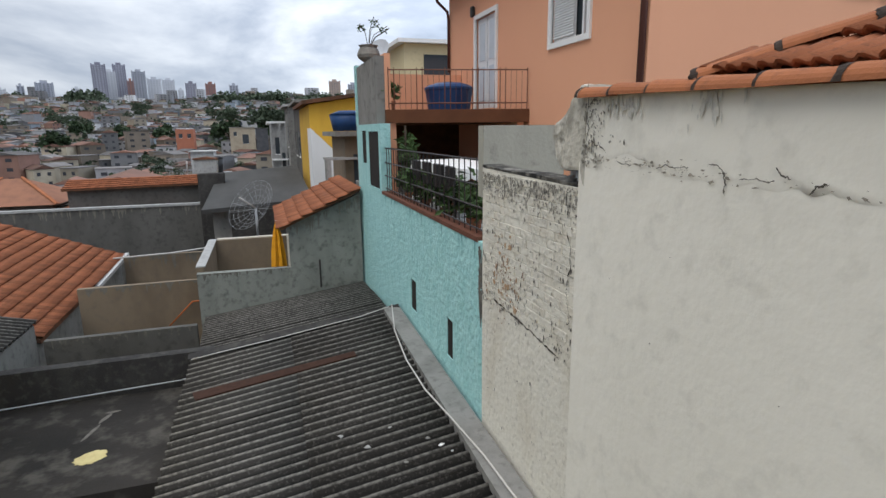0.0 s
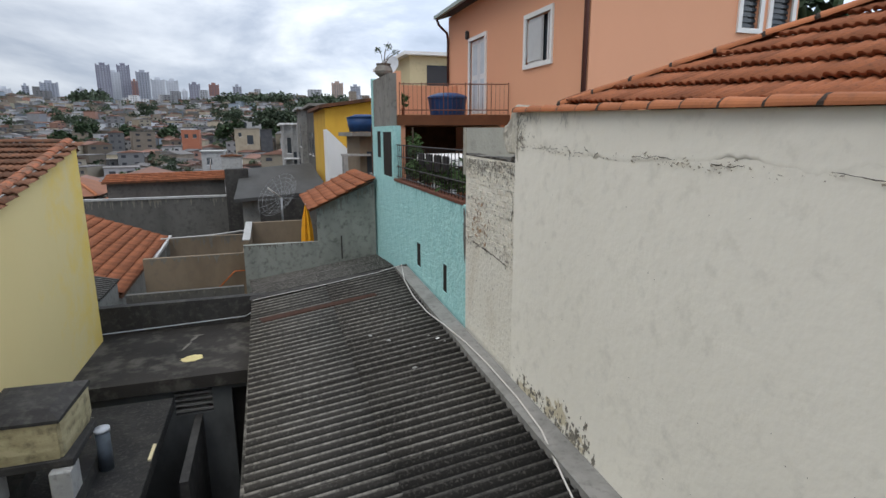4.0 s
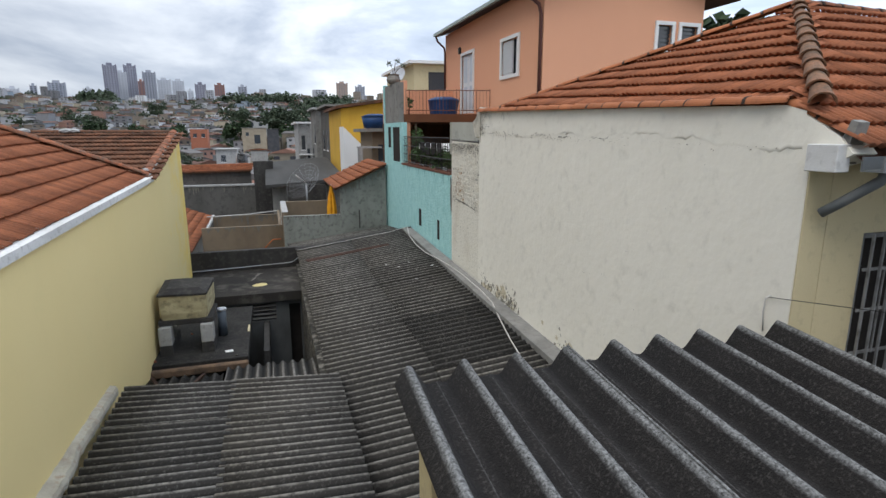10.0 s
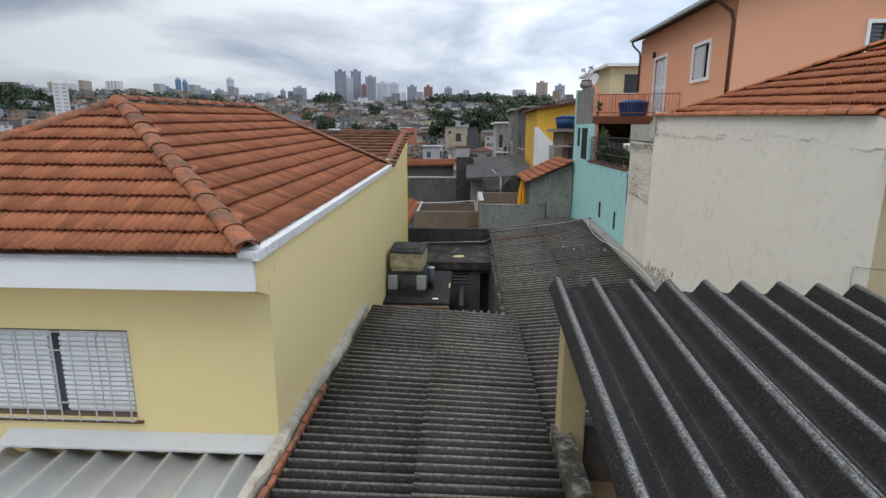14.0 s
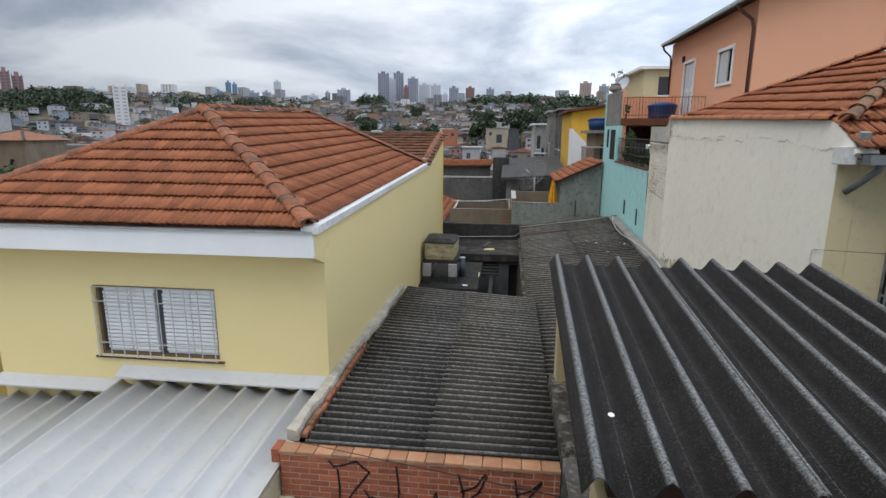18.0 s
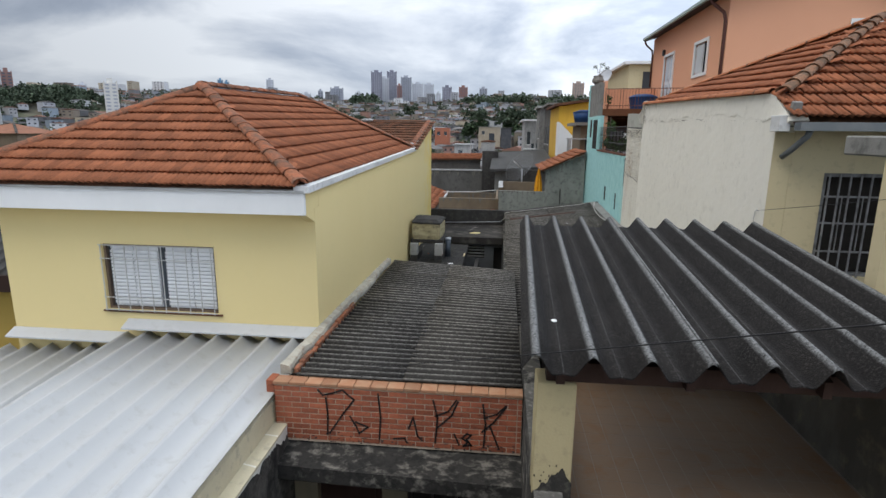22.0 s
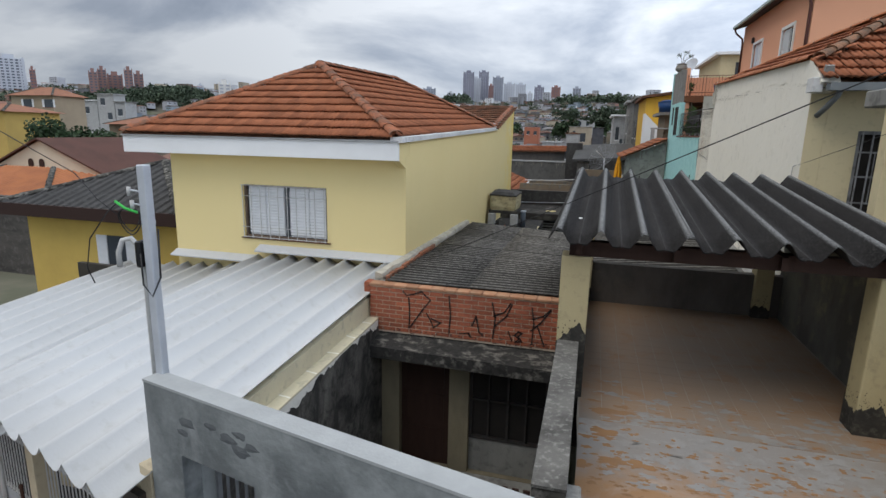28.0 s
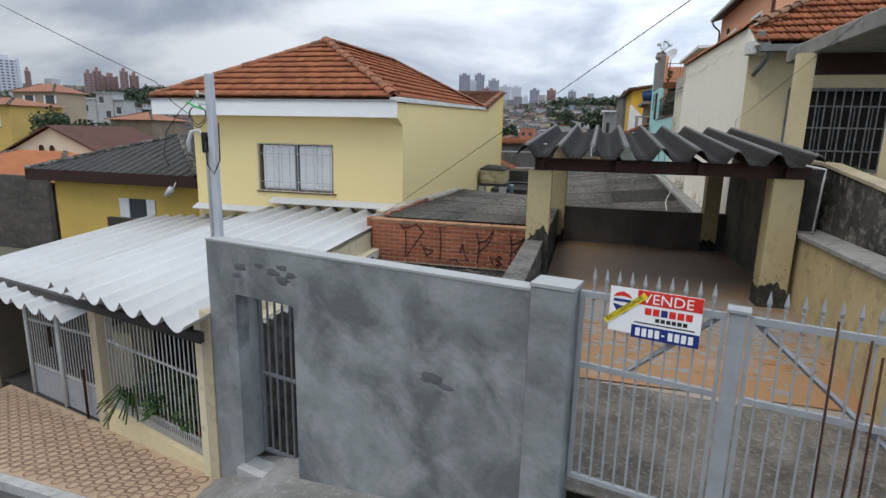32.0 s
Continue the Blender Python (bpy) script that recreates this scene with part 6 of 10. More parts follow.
    for k in range(14):
        x = 2.5 + k * 0.135
        box("bar", (x - 0.009, x + 0.009, -5.365, -5.345, 3.1, 4.55), dull, grille)
        if k % 2:
            box("bar", (x + 0.054, x + 0.064, -5.36, -5.346, 3.45, 4.22), dull, grille)


build_cream_house()


def settle(made_before):
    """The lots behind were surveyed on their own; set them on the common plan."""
    for ob in set(scene.objects) - made_before:
        if ob.parent is None:
            ob.matrix_basis = REAR @ ob.matrix_basis


settle(before)
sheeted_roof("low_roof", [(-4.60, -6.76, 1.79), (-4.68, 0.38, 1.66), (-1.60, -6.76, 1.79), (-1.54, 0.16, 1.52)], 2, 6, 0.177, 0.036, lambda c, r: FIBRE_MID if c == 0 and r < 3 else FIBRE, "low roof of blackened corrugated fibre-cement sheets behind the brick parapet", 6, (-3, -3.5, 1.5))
def fillet():
    """The crumbling cement fillet along the foot of the yellow wall: a wedge with a ragged outer edge."""
    rnd = random.Random(19)
    vs, fs, n, x = [], [], 90, -4.72
    for i in range(n + 1):
        y = -6.7 + 7.1 * i / n
        x = max(-4.76, min(-4.66, x + rnd.uniform(-0.022, 0.022)))
        z = 1.88 - 0.14 * i / n
        vs += [(-4.858, y, z + 0.03 + rnd.uniform(-0.008, 0.008)), (x - 0.02, y, z + rnd.uniform(-0.012, 0.012)), (x, y, z - 0.05), (x, y, z - 0.12), (-4.858, y, z - 0.12)]
    for i in range(n):
        a, b = 5 * i, 5 * i + 5
        fs += [(a + k, a + k + 1, b + k + 1, b + k) for k in range(4)]
    fs += [(4, 3, 2, 1, 0), tuple(5 * n + k for k in range(5))]
    return raw("edge_coping", vs, fs, material("crumbled_cement", (0.46, 0.43, 0.35), 0.95, (0.28, 0.25, 0.20), 0.4, 3.0, (1, 1, 1), (0.25, 0.12, 0.06), 0.1, 9.0, 0.6, 30))


edge = fillet()
tagged(edge, "pale cement fillet between the yellow wall and the low roof", "coping", kind="structure")


def clay_edge():
    h = thing("clay_edging", (-4.62, -5.8, 1.8), "row of broken red clay bricks edging the low roof", "edging")
    rnd = random.Random(9)
    for k in range(14):
        y = -6.65 + k * 0.21
        bm = bmesh.new()
        add_box(bm, -4.69 + rnd.uniform(-0.012, 0.012), -4.62, y, y + 0.19, 1.76, 1.85 + rnd.uniform(-0.02, 0.01), 0.012)
        part("brick", bm, RIDGE, h)


clay_edge()

pc = thing("porch", (4, -7.5, 0.6), "grey concrete porch on cream columns before the cream house", "porch")
box("porch_slab", (2.42, 8.0, -9.6, -5.7, 4.78, 5.02), CONCRETE, pc, bevel=0.02)
box("column", (2.24, 2.47, -7.0, -6.80, 0.6, 4.78), CREAM, pc)
box("column", (2.68, 2.98, -9.25, -8.95, 0.6, 4.78), CREAM, pc)
box("beam", (2.53, 8.0, -6.95, -6.75, 4.48, 4.779), WOOD, pc, "dark timber beam")
box("floor", (2.5, 8.0, -11.5, -4.75, 0.6, 1.9), CONCRETE, pc)
w = box("wall_boundary_low", (1.95, 2.2, -13.4, -8.75, -0.2, 2.22), material("stained_ochre_wall", (0.50, 0.40, 0.21), 0.92, (0.37, 0.30, 0.17), 0.4, 1.8, (1, 1, 0.7), (0.14, 0.12, 0.09), 0.12, 6.0, 0.35, 30))
tagged(w, "stained ochre boundary wall beside the driveway", "wall", kind="structure")
box("coping", (1.90, 2.30, -13.4, -8.55, 2.222, 2.28), CONCRETE, w, "grey cement coping", bevel=0.006)
w = prism("wall_boundary_high", [(-13.0, 0.0), (-4.75, 0.0), (-4.75, 3.15), (-8.4, 3.13), (-10.2, 2.92), (-13.0, 2.6)], "x", 2.30, 2.48, MOULD)
prism("coping", [(-13.0, 2.602), (-10.2, 2.922), (-8.4, 3.132), (-4.75, 3.152), (-4.75, 3.19), (-8.4, 3.172), (-10.2, 2.962), (-13.0, 2.642)], "x", 2.28, 2.50, material("dusty_cream_coping", (0.40, 0.34, 0.23), 0.92, (0.24, 0.205, 0.15), 0.45, 3.0, bump=0.3), w, "dusty cream coping")
tagged(w, "mould-blackened garden wall above the boundary", "wall", kind="structure")
# grey render whose colour includes the carport's shade
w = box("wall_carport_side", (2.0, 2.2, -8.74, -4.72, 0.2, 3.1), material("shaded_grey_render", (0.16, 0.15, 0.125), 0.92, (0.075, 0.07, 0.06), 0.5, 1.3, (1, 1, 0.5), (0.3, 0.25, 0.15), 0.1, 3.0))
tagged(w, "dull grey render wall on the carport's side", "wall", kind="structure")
# dark sheet added to hide the brightly lit wall end
box("blackened_end", (2.002, 2.198, -8.753, -8.742, 1.3, 3.09), BLACKWALL, w, "dark sheet over the wall end")
hedge = thing("hedge", (2.7, -8.0, 1.9), "low green shrub behind the garden wall", "shrub")
leafy("foliage", (2.75, -7.9, 3.0), (0.2, 0.9, 0.2), 260, 0.06, LEAF, hedge, seed=51)
tube("stem", (2.75, -7.9, 1.9), (2.75, -7.9, 3.0), 0.03, BARK, hedge)

# ---- carport and driveway ----


BLACKMOULD = material("black_damp_mould", (0.045, 0.041, 0.034), 0.95, (0.02, 0.019, 0.017), 0.5, 4.0, (1, 1, 1), (0.13, 0.12, 0.095), 0.14, 12.0, 0.4, 30)


def stained_foot(col, x0, x1, y0, y1, z0, z1, seed):
    """Mould climbing a column: a thin coat with a ragged upper edge."""
    rnd = random.Random(seed)
    e = 0.004
    ring = []
    for (ax, ay), (bx, by) in zip(((x0, y0), (x1, y0), (x1, y1), (x0, y1)), ((x1, y0), (x1, y1), (x0, y1), (x0, y0))):
        for s in range(34):
            ring.append((ax + (bx - ax) * s / 34, ay + (by - ay) * s / 34))
    cx, cy = (x0 + x1) / 2, (y0 + y1) / 2
    vs, fs = [], []
    for i, (x, y) in enumerate(ring):
        z = z1 + 0.2 * noise.noise(Vector((x * 4, y * 4, seed))) + 0.09 * noise.noise(Vector((x * 16, y * 16, seed))) + rnd.uniform(-0.012, 0.012)
        vs += [(x + e * (1 if x > cx else -1), y + e * (1 if y > cy else -1), z0), (x + e * (1 if x > cx else -1), y + e * (1 if y > cy else -1), z)]
    k = len(ring)
    for i in range(k):
        j = (i + 1) % k
        fs.append((2 * i, 2 * j, 2 * j + 1, 2 * i + 1))
    # loose specks above the edge, thinning out upwards
    for _ in range(110):
        i = rnd.randrange(k)
        if i % 34 in (0, 1, 32, 33):
            continue
        (x, y), r = ring[i], rnd.uniform(0.003, 0.009)
        z = z1 + 0.02 + abs(rnd.gauss(0, 0.09))
        u = Vector((0, 1, 0)) if i // 34 in (1, 3) else Vector((1, 0, 0))
        o = Vector((x + 0.0045 * (1 if x > cx else -1), y + 0.0045 * (1 if y > cy else -1), z))
        n = len(vs)
        for s in range(7):
            a, q = 2 * math.pi * s / 7, rnd.uniform(0.4, 1.2)
            vs.append(tuple(o + u * (r * q * math.cos(a)) + Vector((0, 0, 1.5 * r * q * math.sin(a)))))
        fs.append(tuple(range(n, n + 7)))
    raw("stained_foot", vs, fs, BLACKMOULD, col, "mould-stained foot")


def build_carport():
    c = thing("carport", (0.15, -7, 0.6), "open carport with cream columns and a heavy dark corrugated roof", "carport")
    fl, fr, bl, brr = Vector((-1.64, -9.30, 3.25)), Vector((1.93, -9.25, 3.21)), Vector((-1.52, -4.50, 3.63)), Vector((1.96, -4.54, 3.62))
    for k, (s0, s1) in enumerate(((-0.03, 0.38), (0.375, 0.755), (0.75, 1.02))):
        up = Vector((0, 0, 0.012 * (k % 2)))
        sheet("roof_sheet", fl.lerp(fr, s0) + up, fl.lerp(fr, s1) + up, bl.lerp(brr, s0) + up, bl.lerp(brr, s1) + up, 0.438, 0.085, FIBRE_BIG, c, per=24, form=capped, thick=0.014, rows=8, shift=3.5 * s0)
    for x0, x1, y0, y1 in ((-1.6, -1.27, -9.05, -8.75), (1.53, 1.88, -9.05, -8.75), (-1.5, -1.2, -5.0, -4.7), (1.55, 1.83, -5.0, -4.7)):
        col = box("column", (x0, x1, y0, y1, 0.6, 2.97 if y0 < -8 else 3.27), COLUMN, c, bevel=0.01)
        stained_foot(col, x0, x1, y0, y1, 0.6, (2.02 if x0 < 0 else 1.55) if y0 < -8 else 1.42, int(100 * (x0 + 3) - y0))
    for y0, z in ((-9.0, 2.97), (-4.98, 3.27)):
        box("beam", (-1.52, 1.95, y0, y0 + 0.14, z, z + 0.17), WOOD, c, "dark timber beam")
    for k in range(4):
        x = -1.45 + k * 1.03
        raw("rafter", [(x, -9.1, 2.99), (x + 0.07, -9.1, 2.99), (x + 0.07, -4.7, 3.33), (x, -4.7, 3.33), (x, -9.1, 3.13), (x + 0.07, -9.1, 3.13), (x + 0.07, -4.7, 3.475), (x, -4.7, 3.475)], [(3, 2, 1, 0), (4, 5, 6, 7), (0, 1, 5, 4), (1, 2, 6, 5), (2, 3, 7, 6), (3, 0, 4, 7)], WOOD, c)
    path_tube("corner_pipe", [(1.78, -9.3, 3.16), (2.0, -9.3, 3.12), (2.0, -9.28, 3.0), (2.0, -9.2, 2.3)], 0.013, STEEL_WHITE, c, "white drain pipe")


build_carport()
dp = thing("bird_droppings", (-1.45, -8.5, 3.3), "white splash of droppings on the carport roof", "droppings")
bm = bmesh.new()
bmesh.ops.create_icosphere(bm, subdivisions=1, radius=0.024)
for v in bm.verts:
    v.co = Vector((v.co.x * 1.2 - 1.43, v.co.y * 1.6 - 8.5, v.co.z * 0.3 + 3.33))
part("splash", bm, WHITE, dp)
w = box("wall_carport_back", (-1.3, 2.08, -4.9, -4.72, 0.2, 1.97), material("dark_carport_render", (0.14, 0.122, 0.106), 0.95, (0.06, 0.055, 0.05), 0.5, 1.2, (1, 1, 0.5), (0.14, 0.115, 0.09), 0.12, 4.0))
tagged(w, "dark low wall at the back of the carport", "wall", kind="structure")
FLOOR = material("worn_driveway", (0.262, 0.168, 0.10), 0.6, (0.225, 0.182, 0.142), 0.4, 0.6, (1, 0.6, 1), (0.25, 0.12, 0.045), 0.17, 2.6, 0.15, 40, sharp=0.25, world_space=True, swirl=0.5, y_blend=((0.205, 0.19, 0.168), -8.0, -10.6))
RAMP = material("orange_clay_driveway", (0.228, 0.215, 0.198), 0.75, (0.20, 0.14, 0.095), 0.25, 1.0, (1, 0.6, 1), (0.36, 0.35, 0.33), 0.10, 1.8, 0.15, 40, sharp=0.25, world_space=True, swirl=0.6, y_blend=((0.31, 0.165, 0.068), -9.3, -11.0))
w = raw("driveway", [(-1.3, -4.8, 1.22), (2.0, -4.8, 1.22), (2.0, -9.6, 1.27), (-1.3, -9.6, 1.27), (-1.2, -11.3, 0.93), (2.0, -11.5, 0.90)], [(0, 3, 2, 1), (3, 4, 5, 2)], material("dusty_floor_grout", (0.31, 0.27, 0.225), 0.9, (0.22, 0.18, 0.14), 0.4, 3.0, bump=0.1))
tagged(w, "worn red-brown and grey tiled driveway", "driveway", kind="structure")
w2 = raw("driveway_foot", [(-1.2, -11.3, 0.925), (2.0, -11.5, 0.895), (2.0, -13.35, 0.62), (-0.8, -12.62, 0.5), (-1.2, -12.5, 0.45)], [(0, 4, 3, 2, 1)], material("coarse_grey_concrete", (0.18, 0.163, 0.14), 0.95, (0.062, 0.058, 0.05), 0.5, 2.6, (1, 1, 1), (0.36, 0.35, 0.32), 0.12, 26.0, 0.8, 40))
tagged(w2, "coarse grey concrete ramp down to the gate", "driveway", kind="structure")


def floor_tiles(parent):
    bm = bmesh.new()
    add_box(bm, 0.0035, 0.2465, 0.0035, 0.2465, 0.0, 0.0014)
    me = bpy.data.meshes.new("tile")
    bm.to_mesh(me)
    bm.free()
    me.materials.append(FLOOR)
    for j in range(19):
        for i in range(13):
            ob = new("tile", me)
            ob.parent = parent
            ob.location = (-1.28 + i * 0.25, -9.56 + j * 0.25, 1.27 - 0.05 * j / 19)
            ob.rotation_euler = (-0.0104, 0, 0)
    low = me.copy()
    low.materials[0] = RAMP
    for j in range(7):
        for i in range(13):
            y = -9.58 - (j + 1) * 0.25
            ob = new("tile", low)
            ob.parent = parent
            ob.location = (-1.28 + i * 0.25, y, 1.274 + (y + 9.6) * 0.19)
            ob.rotation_euler = (math.atan(0.19), 0, 0)
            ob.scale = (1.028, 1.046, 1)


def floor_patches(parent):
    """Ragged patches where the grey floor paint has gone down to orange clay, and leftovers of white paint."""
    rnd = random.Random(29)
    clay = material("bared_orange_clay", (0.255, 0.14, 0.065), 0.7, (0.21, 0.125, 0.07), 0.4, 5.0, bump=0.15)
    lime = material("worn_pale_floor_paint", (0.25, 0.24, 0.225), 0.7, (0.215, 0.195, 0.172), 0.5, 6.0, bump=0.1)
    level = lambda y: 1.2727 - 0.0105 * (y + 9.56) if y > -9.6 else 1.2774 + (y + 9.6) * 0.19
    for name, mat, lift, spots in (("bared_clay", clay, 0.0012, [(rnd.uniform(-1.2, 1.85), rnd.gauss(-10.1, 0.5), rnd.uniform(0.006, 0.036)) for _ in range(380)] + [(rnd.gauss(-1.0, 0.15), rnd.gauss(-9.7, 0.4), rnd.uniform(0.03, 0.1)) for _ in range(22)]),
                                   ("pale_paint", lime, 0.0, [(rnd.uniform(-1.0, 1.7), rnd.gauss(-9.9, 0.6), rnd.uniform(0.015, 0.085)) for _ in range(430)])):
        vs, fs = [], []
        for n, (x, y, r) in enumerate(spots):
            if not (-11.2 < y < -8.2) or abs(y + 9.6) < r * 0.8:
                continue
            k, m = len(vs), 22
            wide = rnd.uniform(1.0, 2.4)
            for s in range(m):
                a = 2 * math.pi * s / m
                q = 0.75 + 0.7 * noise.noise(Vector((1.7 * math.cos(a) + 3 * n, 1.7 * math.sin(a), 0))) + rnd.uniform(-0.14, 0.14)
                px, py = x + r * wide * q * math.cos(a), y + r * 0.7 * q * math.sin(a)
                vs.append((max(-1.27, min(1.94, px)), py, level(py) + lift + 0.00003 * (n % 38)))
            fs.append(tuple(range(k, k + m)))
        tagged(raw(name, vs, fs, mat, parent), kind="stuff")


# ---- brick parapet, canopy and sunken front court ----


def build_brick_parapet():
    h = thing("brick_parapet", (-3.2, -6.88, 0.95), "orange face-brick parapet with black sprayed tags", "parapet", kind="structure")
    box("core", (-4.85, -1.59, -6.94, -6.8, 0.93, 1.735), MORTAR, h)
    meshes = []
    for wdt in (0.225, 0.11, 0.05):
        bm = bmesh.new()
        add_box(bm, 0, wdt, -0.010, 0.0, 0, 0.062, 0.003)
        me = bpy.data.meshes.new("brick")
        bm.to_mesh(me)
        bm.free()
        me.materials.append(BRICK)
        meshes.append((wdt, me))
    o = root_of(h)
    for j in range(10):
        z = 0.965 + j * 0.0765
        x = -4.85 + (0.0 if j % 2 else 0.0)
        first = True
        while x < -1.60:
            wdt, me = meshes[0]
            if first and j % 2:
                wdt, me = meshes[1]
            first = False
            left = -1.59 - x
            if wdt > left:
                wdt, me = meshes[1] if left > 0.115 else meshes[2]
                if wdt > left:
                    break
            ob = new("brick", me)
            ob.parent = h
            ob.location = Vector((x, -6.94, z)) - o
            x += wdt + 0.012
    capm = material("pale_clay_cap", (0.36, 0.175, 0.095), 0.87, (0.42, 0.29, 0.18), 0.3, 5.0, bump=0.2, vary=0.2)
    for k in range(15):
        x = -4.86 + k * 0.2185
        bm = bmesh.new()
        add_box(bm, x, x + 0.212, -6.965, -6.76, 1.738, 1.782, 0.006)
        part("cap_tile", bm, capm, h)
    box("end_cap", (-4.95, -4.852, -6.96, -6.75, 1.62, 1.79), BRICK, h)
    rnd = random.Random(71)
    vs, fs = [], []
    for _ in range(150):
        x, r = rnd.uniform(-4.8, -1.65), rnd.uniform(0.004, 0.013)
        z, k = 0.95 + abs(rnd.gauss(0, 0.07)), len(vs)
        vs.append((x, -6.9515 - 0.00003 * (k % 29), z))
        for s in range(9):
            a, q = 2 * math.pi * s / 9, rnd.uniform(0.4, 1.2)
            vs.append((x + r * 1.6 * q * math.cos(a), -6.9512, max(0.945, z + r * q * math.sin(a))))
        fs += [(k, k + 1 + s, k + 1 + (s + 1) % 9) for s in range(9)]
    tagged(raw("mould_fleck", vs, fs, BLACKWALL, h), kind="stuff")
    # sprayed tags: plain strokes
    ink = material("black_spray_paint", (0.012, 0.011, 0.011), 0.8, bump=0)
    strokes = [[(0.60, 0.73), (0.66, 0.66), (0.80, 0.70), (0.93, 0.75), (0.98, 0.70)], [(0.70, 0.62), (0.72, 0.40), (0.71, 0.10)], [(0.98, 0.70), (1.08, 0.62), (0.92, 0.40), (0.74, 0.12)], [(1.02, 0.38), (1.10, 0.24), (1.14, 0.14)], [(1.1, 0.3), (1.26, 0.24), (1.16, 0.16)],
               [(1.40, 0.72), (1.43, 0.40), (1.41, 0.08)], [(1.86, 0.42), (1.80, 0.26)], [(1.86, 0.42), (1.92, 0.16), (1.98, 0.10)], [(2.12, 0.68), (2.18, 0.44), (2.15, 0.08)], [(2.15, 0.46), (2.32, 0.54), (2.42, 0.70)], [(2.18, 0.30), (2.36, 0.48), (2.44, 0.68)],
               [(2.40, 0.22), (2.46, 0.08)], [(2.56, 0.24), (2.50, 0.17), (2.58, 0.12), (2.52, 0.06), (2.62, 0.08), (2.56, 0.16), (2.62, 0.22), (2.56, 0.24)], [(2.76, 0.66), (2.80, 0.40), (2.78, 0.06)], [(2.78, 0.48), (2.94, 0.54), (3.05, 0.66)], [(2.76, 0.28), (2.90, 0.42), (3.05, 0.64)], [(2.86, 0.36), (2.92, 0.20), (2.98, 0.05)], [(1.60, 0.10), (1.74, 0.12), (1.78, 0.05)]]
    for s in strokes:
        bm = bmesh.new()
        for (a, b), (c2, d) in zip(s, s[1:]):
            t = Vector((c2 - a, d - b)).normalized() * 0.011
            vs = [bm.verts.new((-4.85 + px, yy, 0.96 + pz)) for yy in (-6.957, -6.9535) for px, pz in ((a - t.y - t.x, b + t.x - t.y), (a + t.y - t.x, b - t.x - t.y), (c2 + t.y + t.x, d - t.x + t.y), (c2 - t.y + t.x, d + t.x + t.y))]
            for q in ((0, 1, 2, 3), (7, 6, 5, 4), (0, 4, 5, 1), (1, 5, 6, 2), (2, 6, 7, 3), (3, 7, 4, 0)):
                bm.faces.new([vs[i] for i in q])
        part("spray_stroke", bm, ink, h)


build_brick_parapet()
cn = raw("canopy", [(-4.86, -7.32, 0.60), (-1.57, -7.42, 0.60), (-1.57, -6.8, 0.62), (-4.86, -6.8, 0.62), (-4.86, -7.32, 0.80), (-1.57, -7.42, 0.80), (-1.57, -6.8, 0.935), (-4.86, -6.8, 0.935)], [(3, 2, 1, 0), (4, 5, 6, 7), (0, 1, 5, 4), (1, 2, 6, 5), (2, 3, 7, 6), (3, 0, 4, 7)], material("blackened_canopy", (0.034, 0.032, 0.029), 0.95, (0.28, 0.26, 0.225), 0.23, 5.5, (1, 1.6, 1), (0.013, 0.013, 0.012), 0.35, 8.0, 0.5, 30, sharp=0.1, swirl=0.25))
tagged(cn, "mouldy concrete canopy over the front door", "canopy", kind="structure")
# cream render with the canopy's shade darkened into its colour
fac = wall_with_holes("wall_court_front", "x", -6.8, 0.2, -4.84, -1.58, -1.6, 0.62, [(-4.37, -3.45, -1.59, 0.56), (-3.1, -1.76, -1.59, 0.56)], material("shaded_cream_render", (0.24, 0.205, 0.135), 0.9, (0.14, 0.115, 0.08), 0.45, 1.5, (1, 1, 0.4)))
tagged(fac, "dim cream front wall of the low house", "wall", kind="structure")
door = thing("front_door", (-3.9, -6.7, -1.6), "dark red-brown wooden front door in deep shade", "door")
box("leaf", (-4.36, -3.46, -6.68, -6.63, -1.59, 0.55), WOOD, door)
for k in range(3):
    box("panel", (-4.25, -3.57, -6.70, -6.68, -1.4 + k * 0.65, -0.9 + k * 0.65), WOOD, door)
cwin = thing("court_window", (-2.4, -6.7, -0.72), "dark steel-framed front window", "window")
f = bmesh.new()
for d in ((-3.1, -1.76, -0.95, -0.90), (-3.1, -1.76, 0.51, 0.56), (-3.1, -3.05, -0.90, 0.51), (-1.81, -1.76, -0.90, 0.51), (-2.45, -2.41, -0.90, 0.51), (-2.78, -2.75, -0.90, 0.51), (-2.13, -2.10, -0.90, 0.51), (-3.05, -1.81, -0.22, -0.19)):
    add_box(f, d[0], d[1], -6.72, -6.66, d[2], d[3])
part("frame", f, STEEL_DARK, cwin)
# not glass: a sheet painted with the dark of the room
box("pane", (-3.08, -1.78, -6.66, -6.65, -0.93, 0.54), DARKROOM, cwin)
box("apron_panel", (-3.095, -1.765, -6.70, -6.64, -1.585, -0.955), CONCRETE, cwin, "grey cement panel below the window")
# added backing, painted dark to read as unlit
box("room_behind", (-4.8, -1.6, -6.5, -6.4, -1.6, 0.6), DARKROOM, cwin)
w = box("court_floor", (-4.84, -1.58, -12.3, -6.8, -1.8, -1.6), CONCRETE)
tagged(w, "grey cement floor of the sunken front court", "floor", kind="structure")
WORNCREAM = material("weathered_cream_render", (0.66, 0.59, 0.41), 0.92, (0.54, 0.48, 0.34), 0.4, 1.6, (1, 1, 1), (0.2, 0.185, 0.155), 0.07, 7.0, 0.3, 30, sharp=0.25)
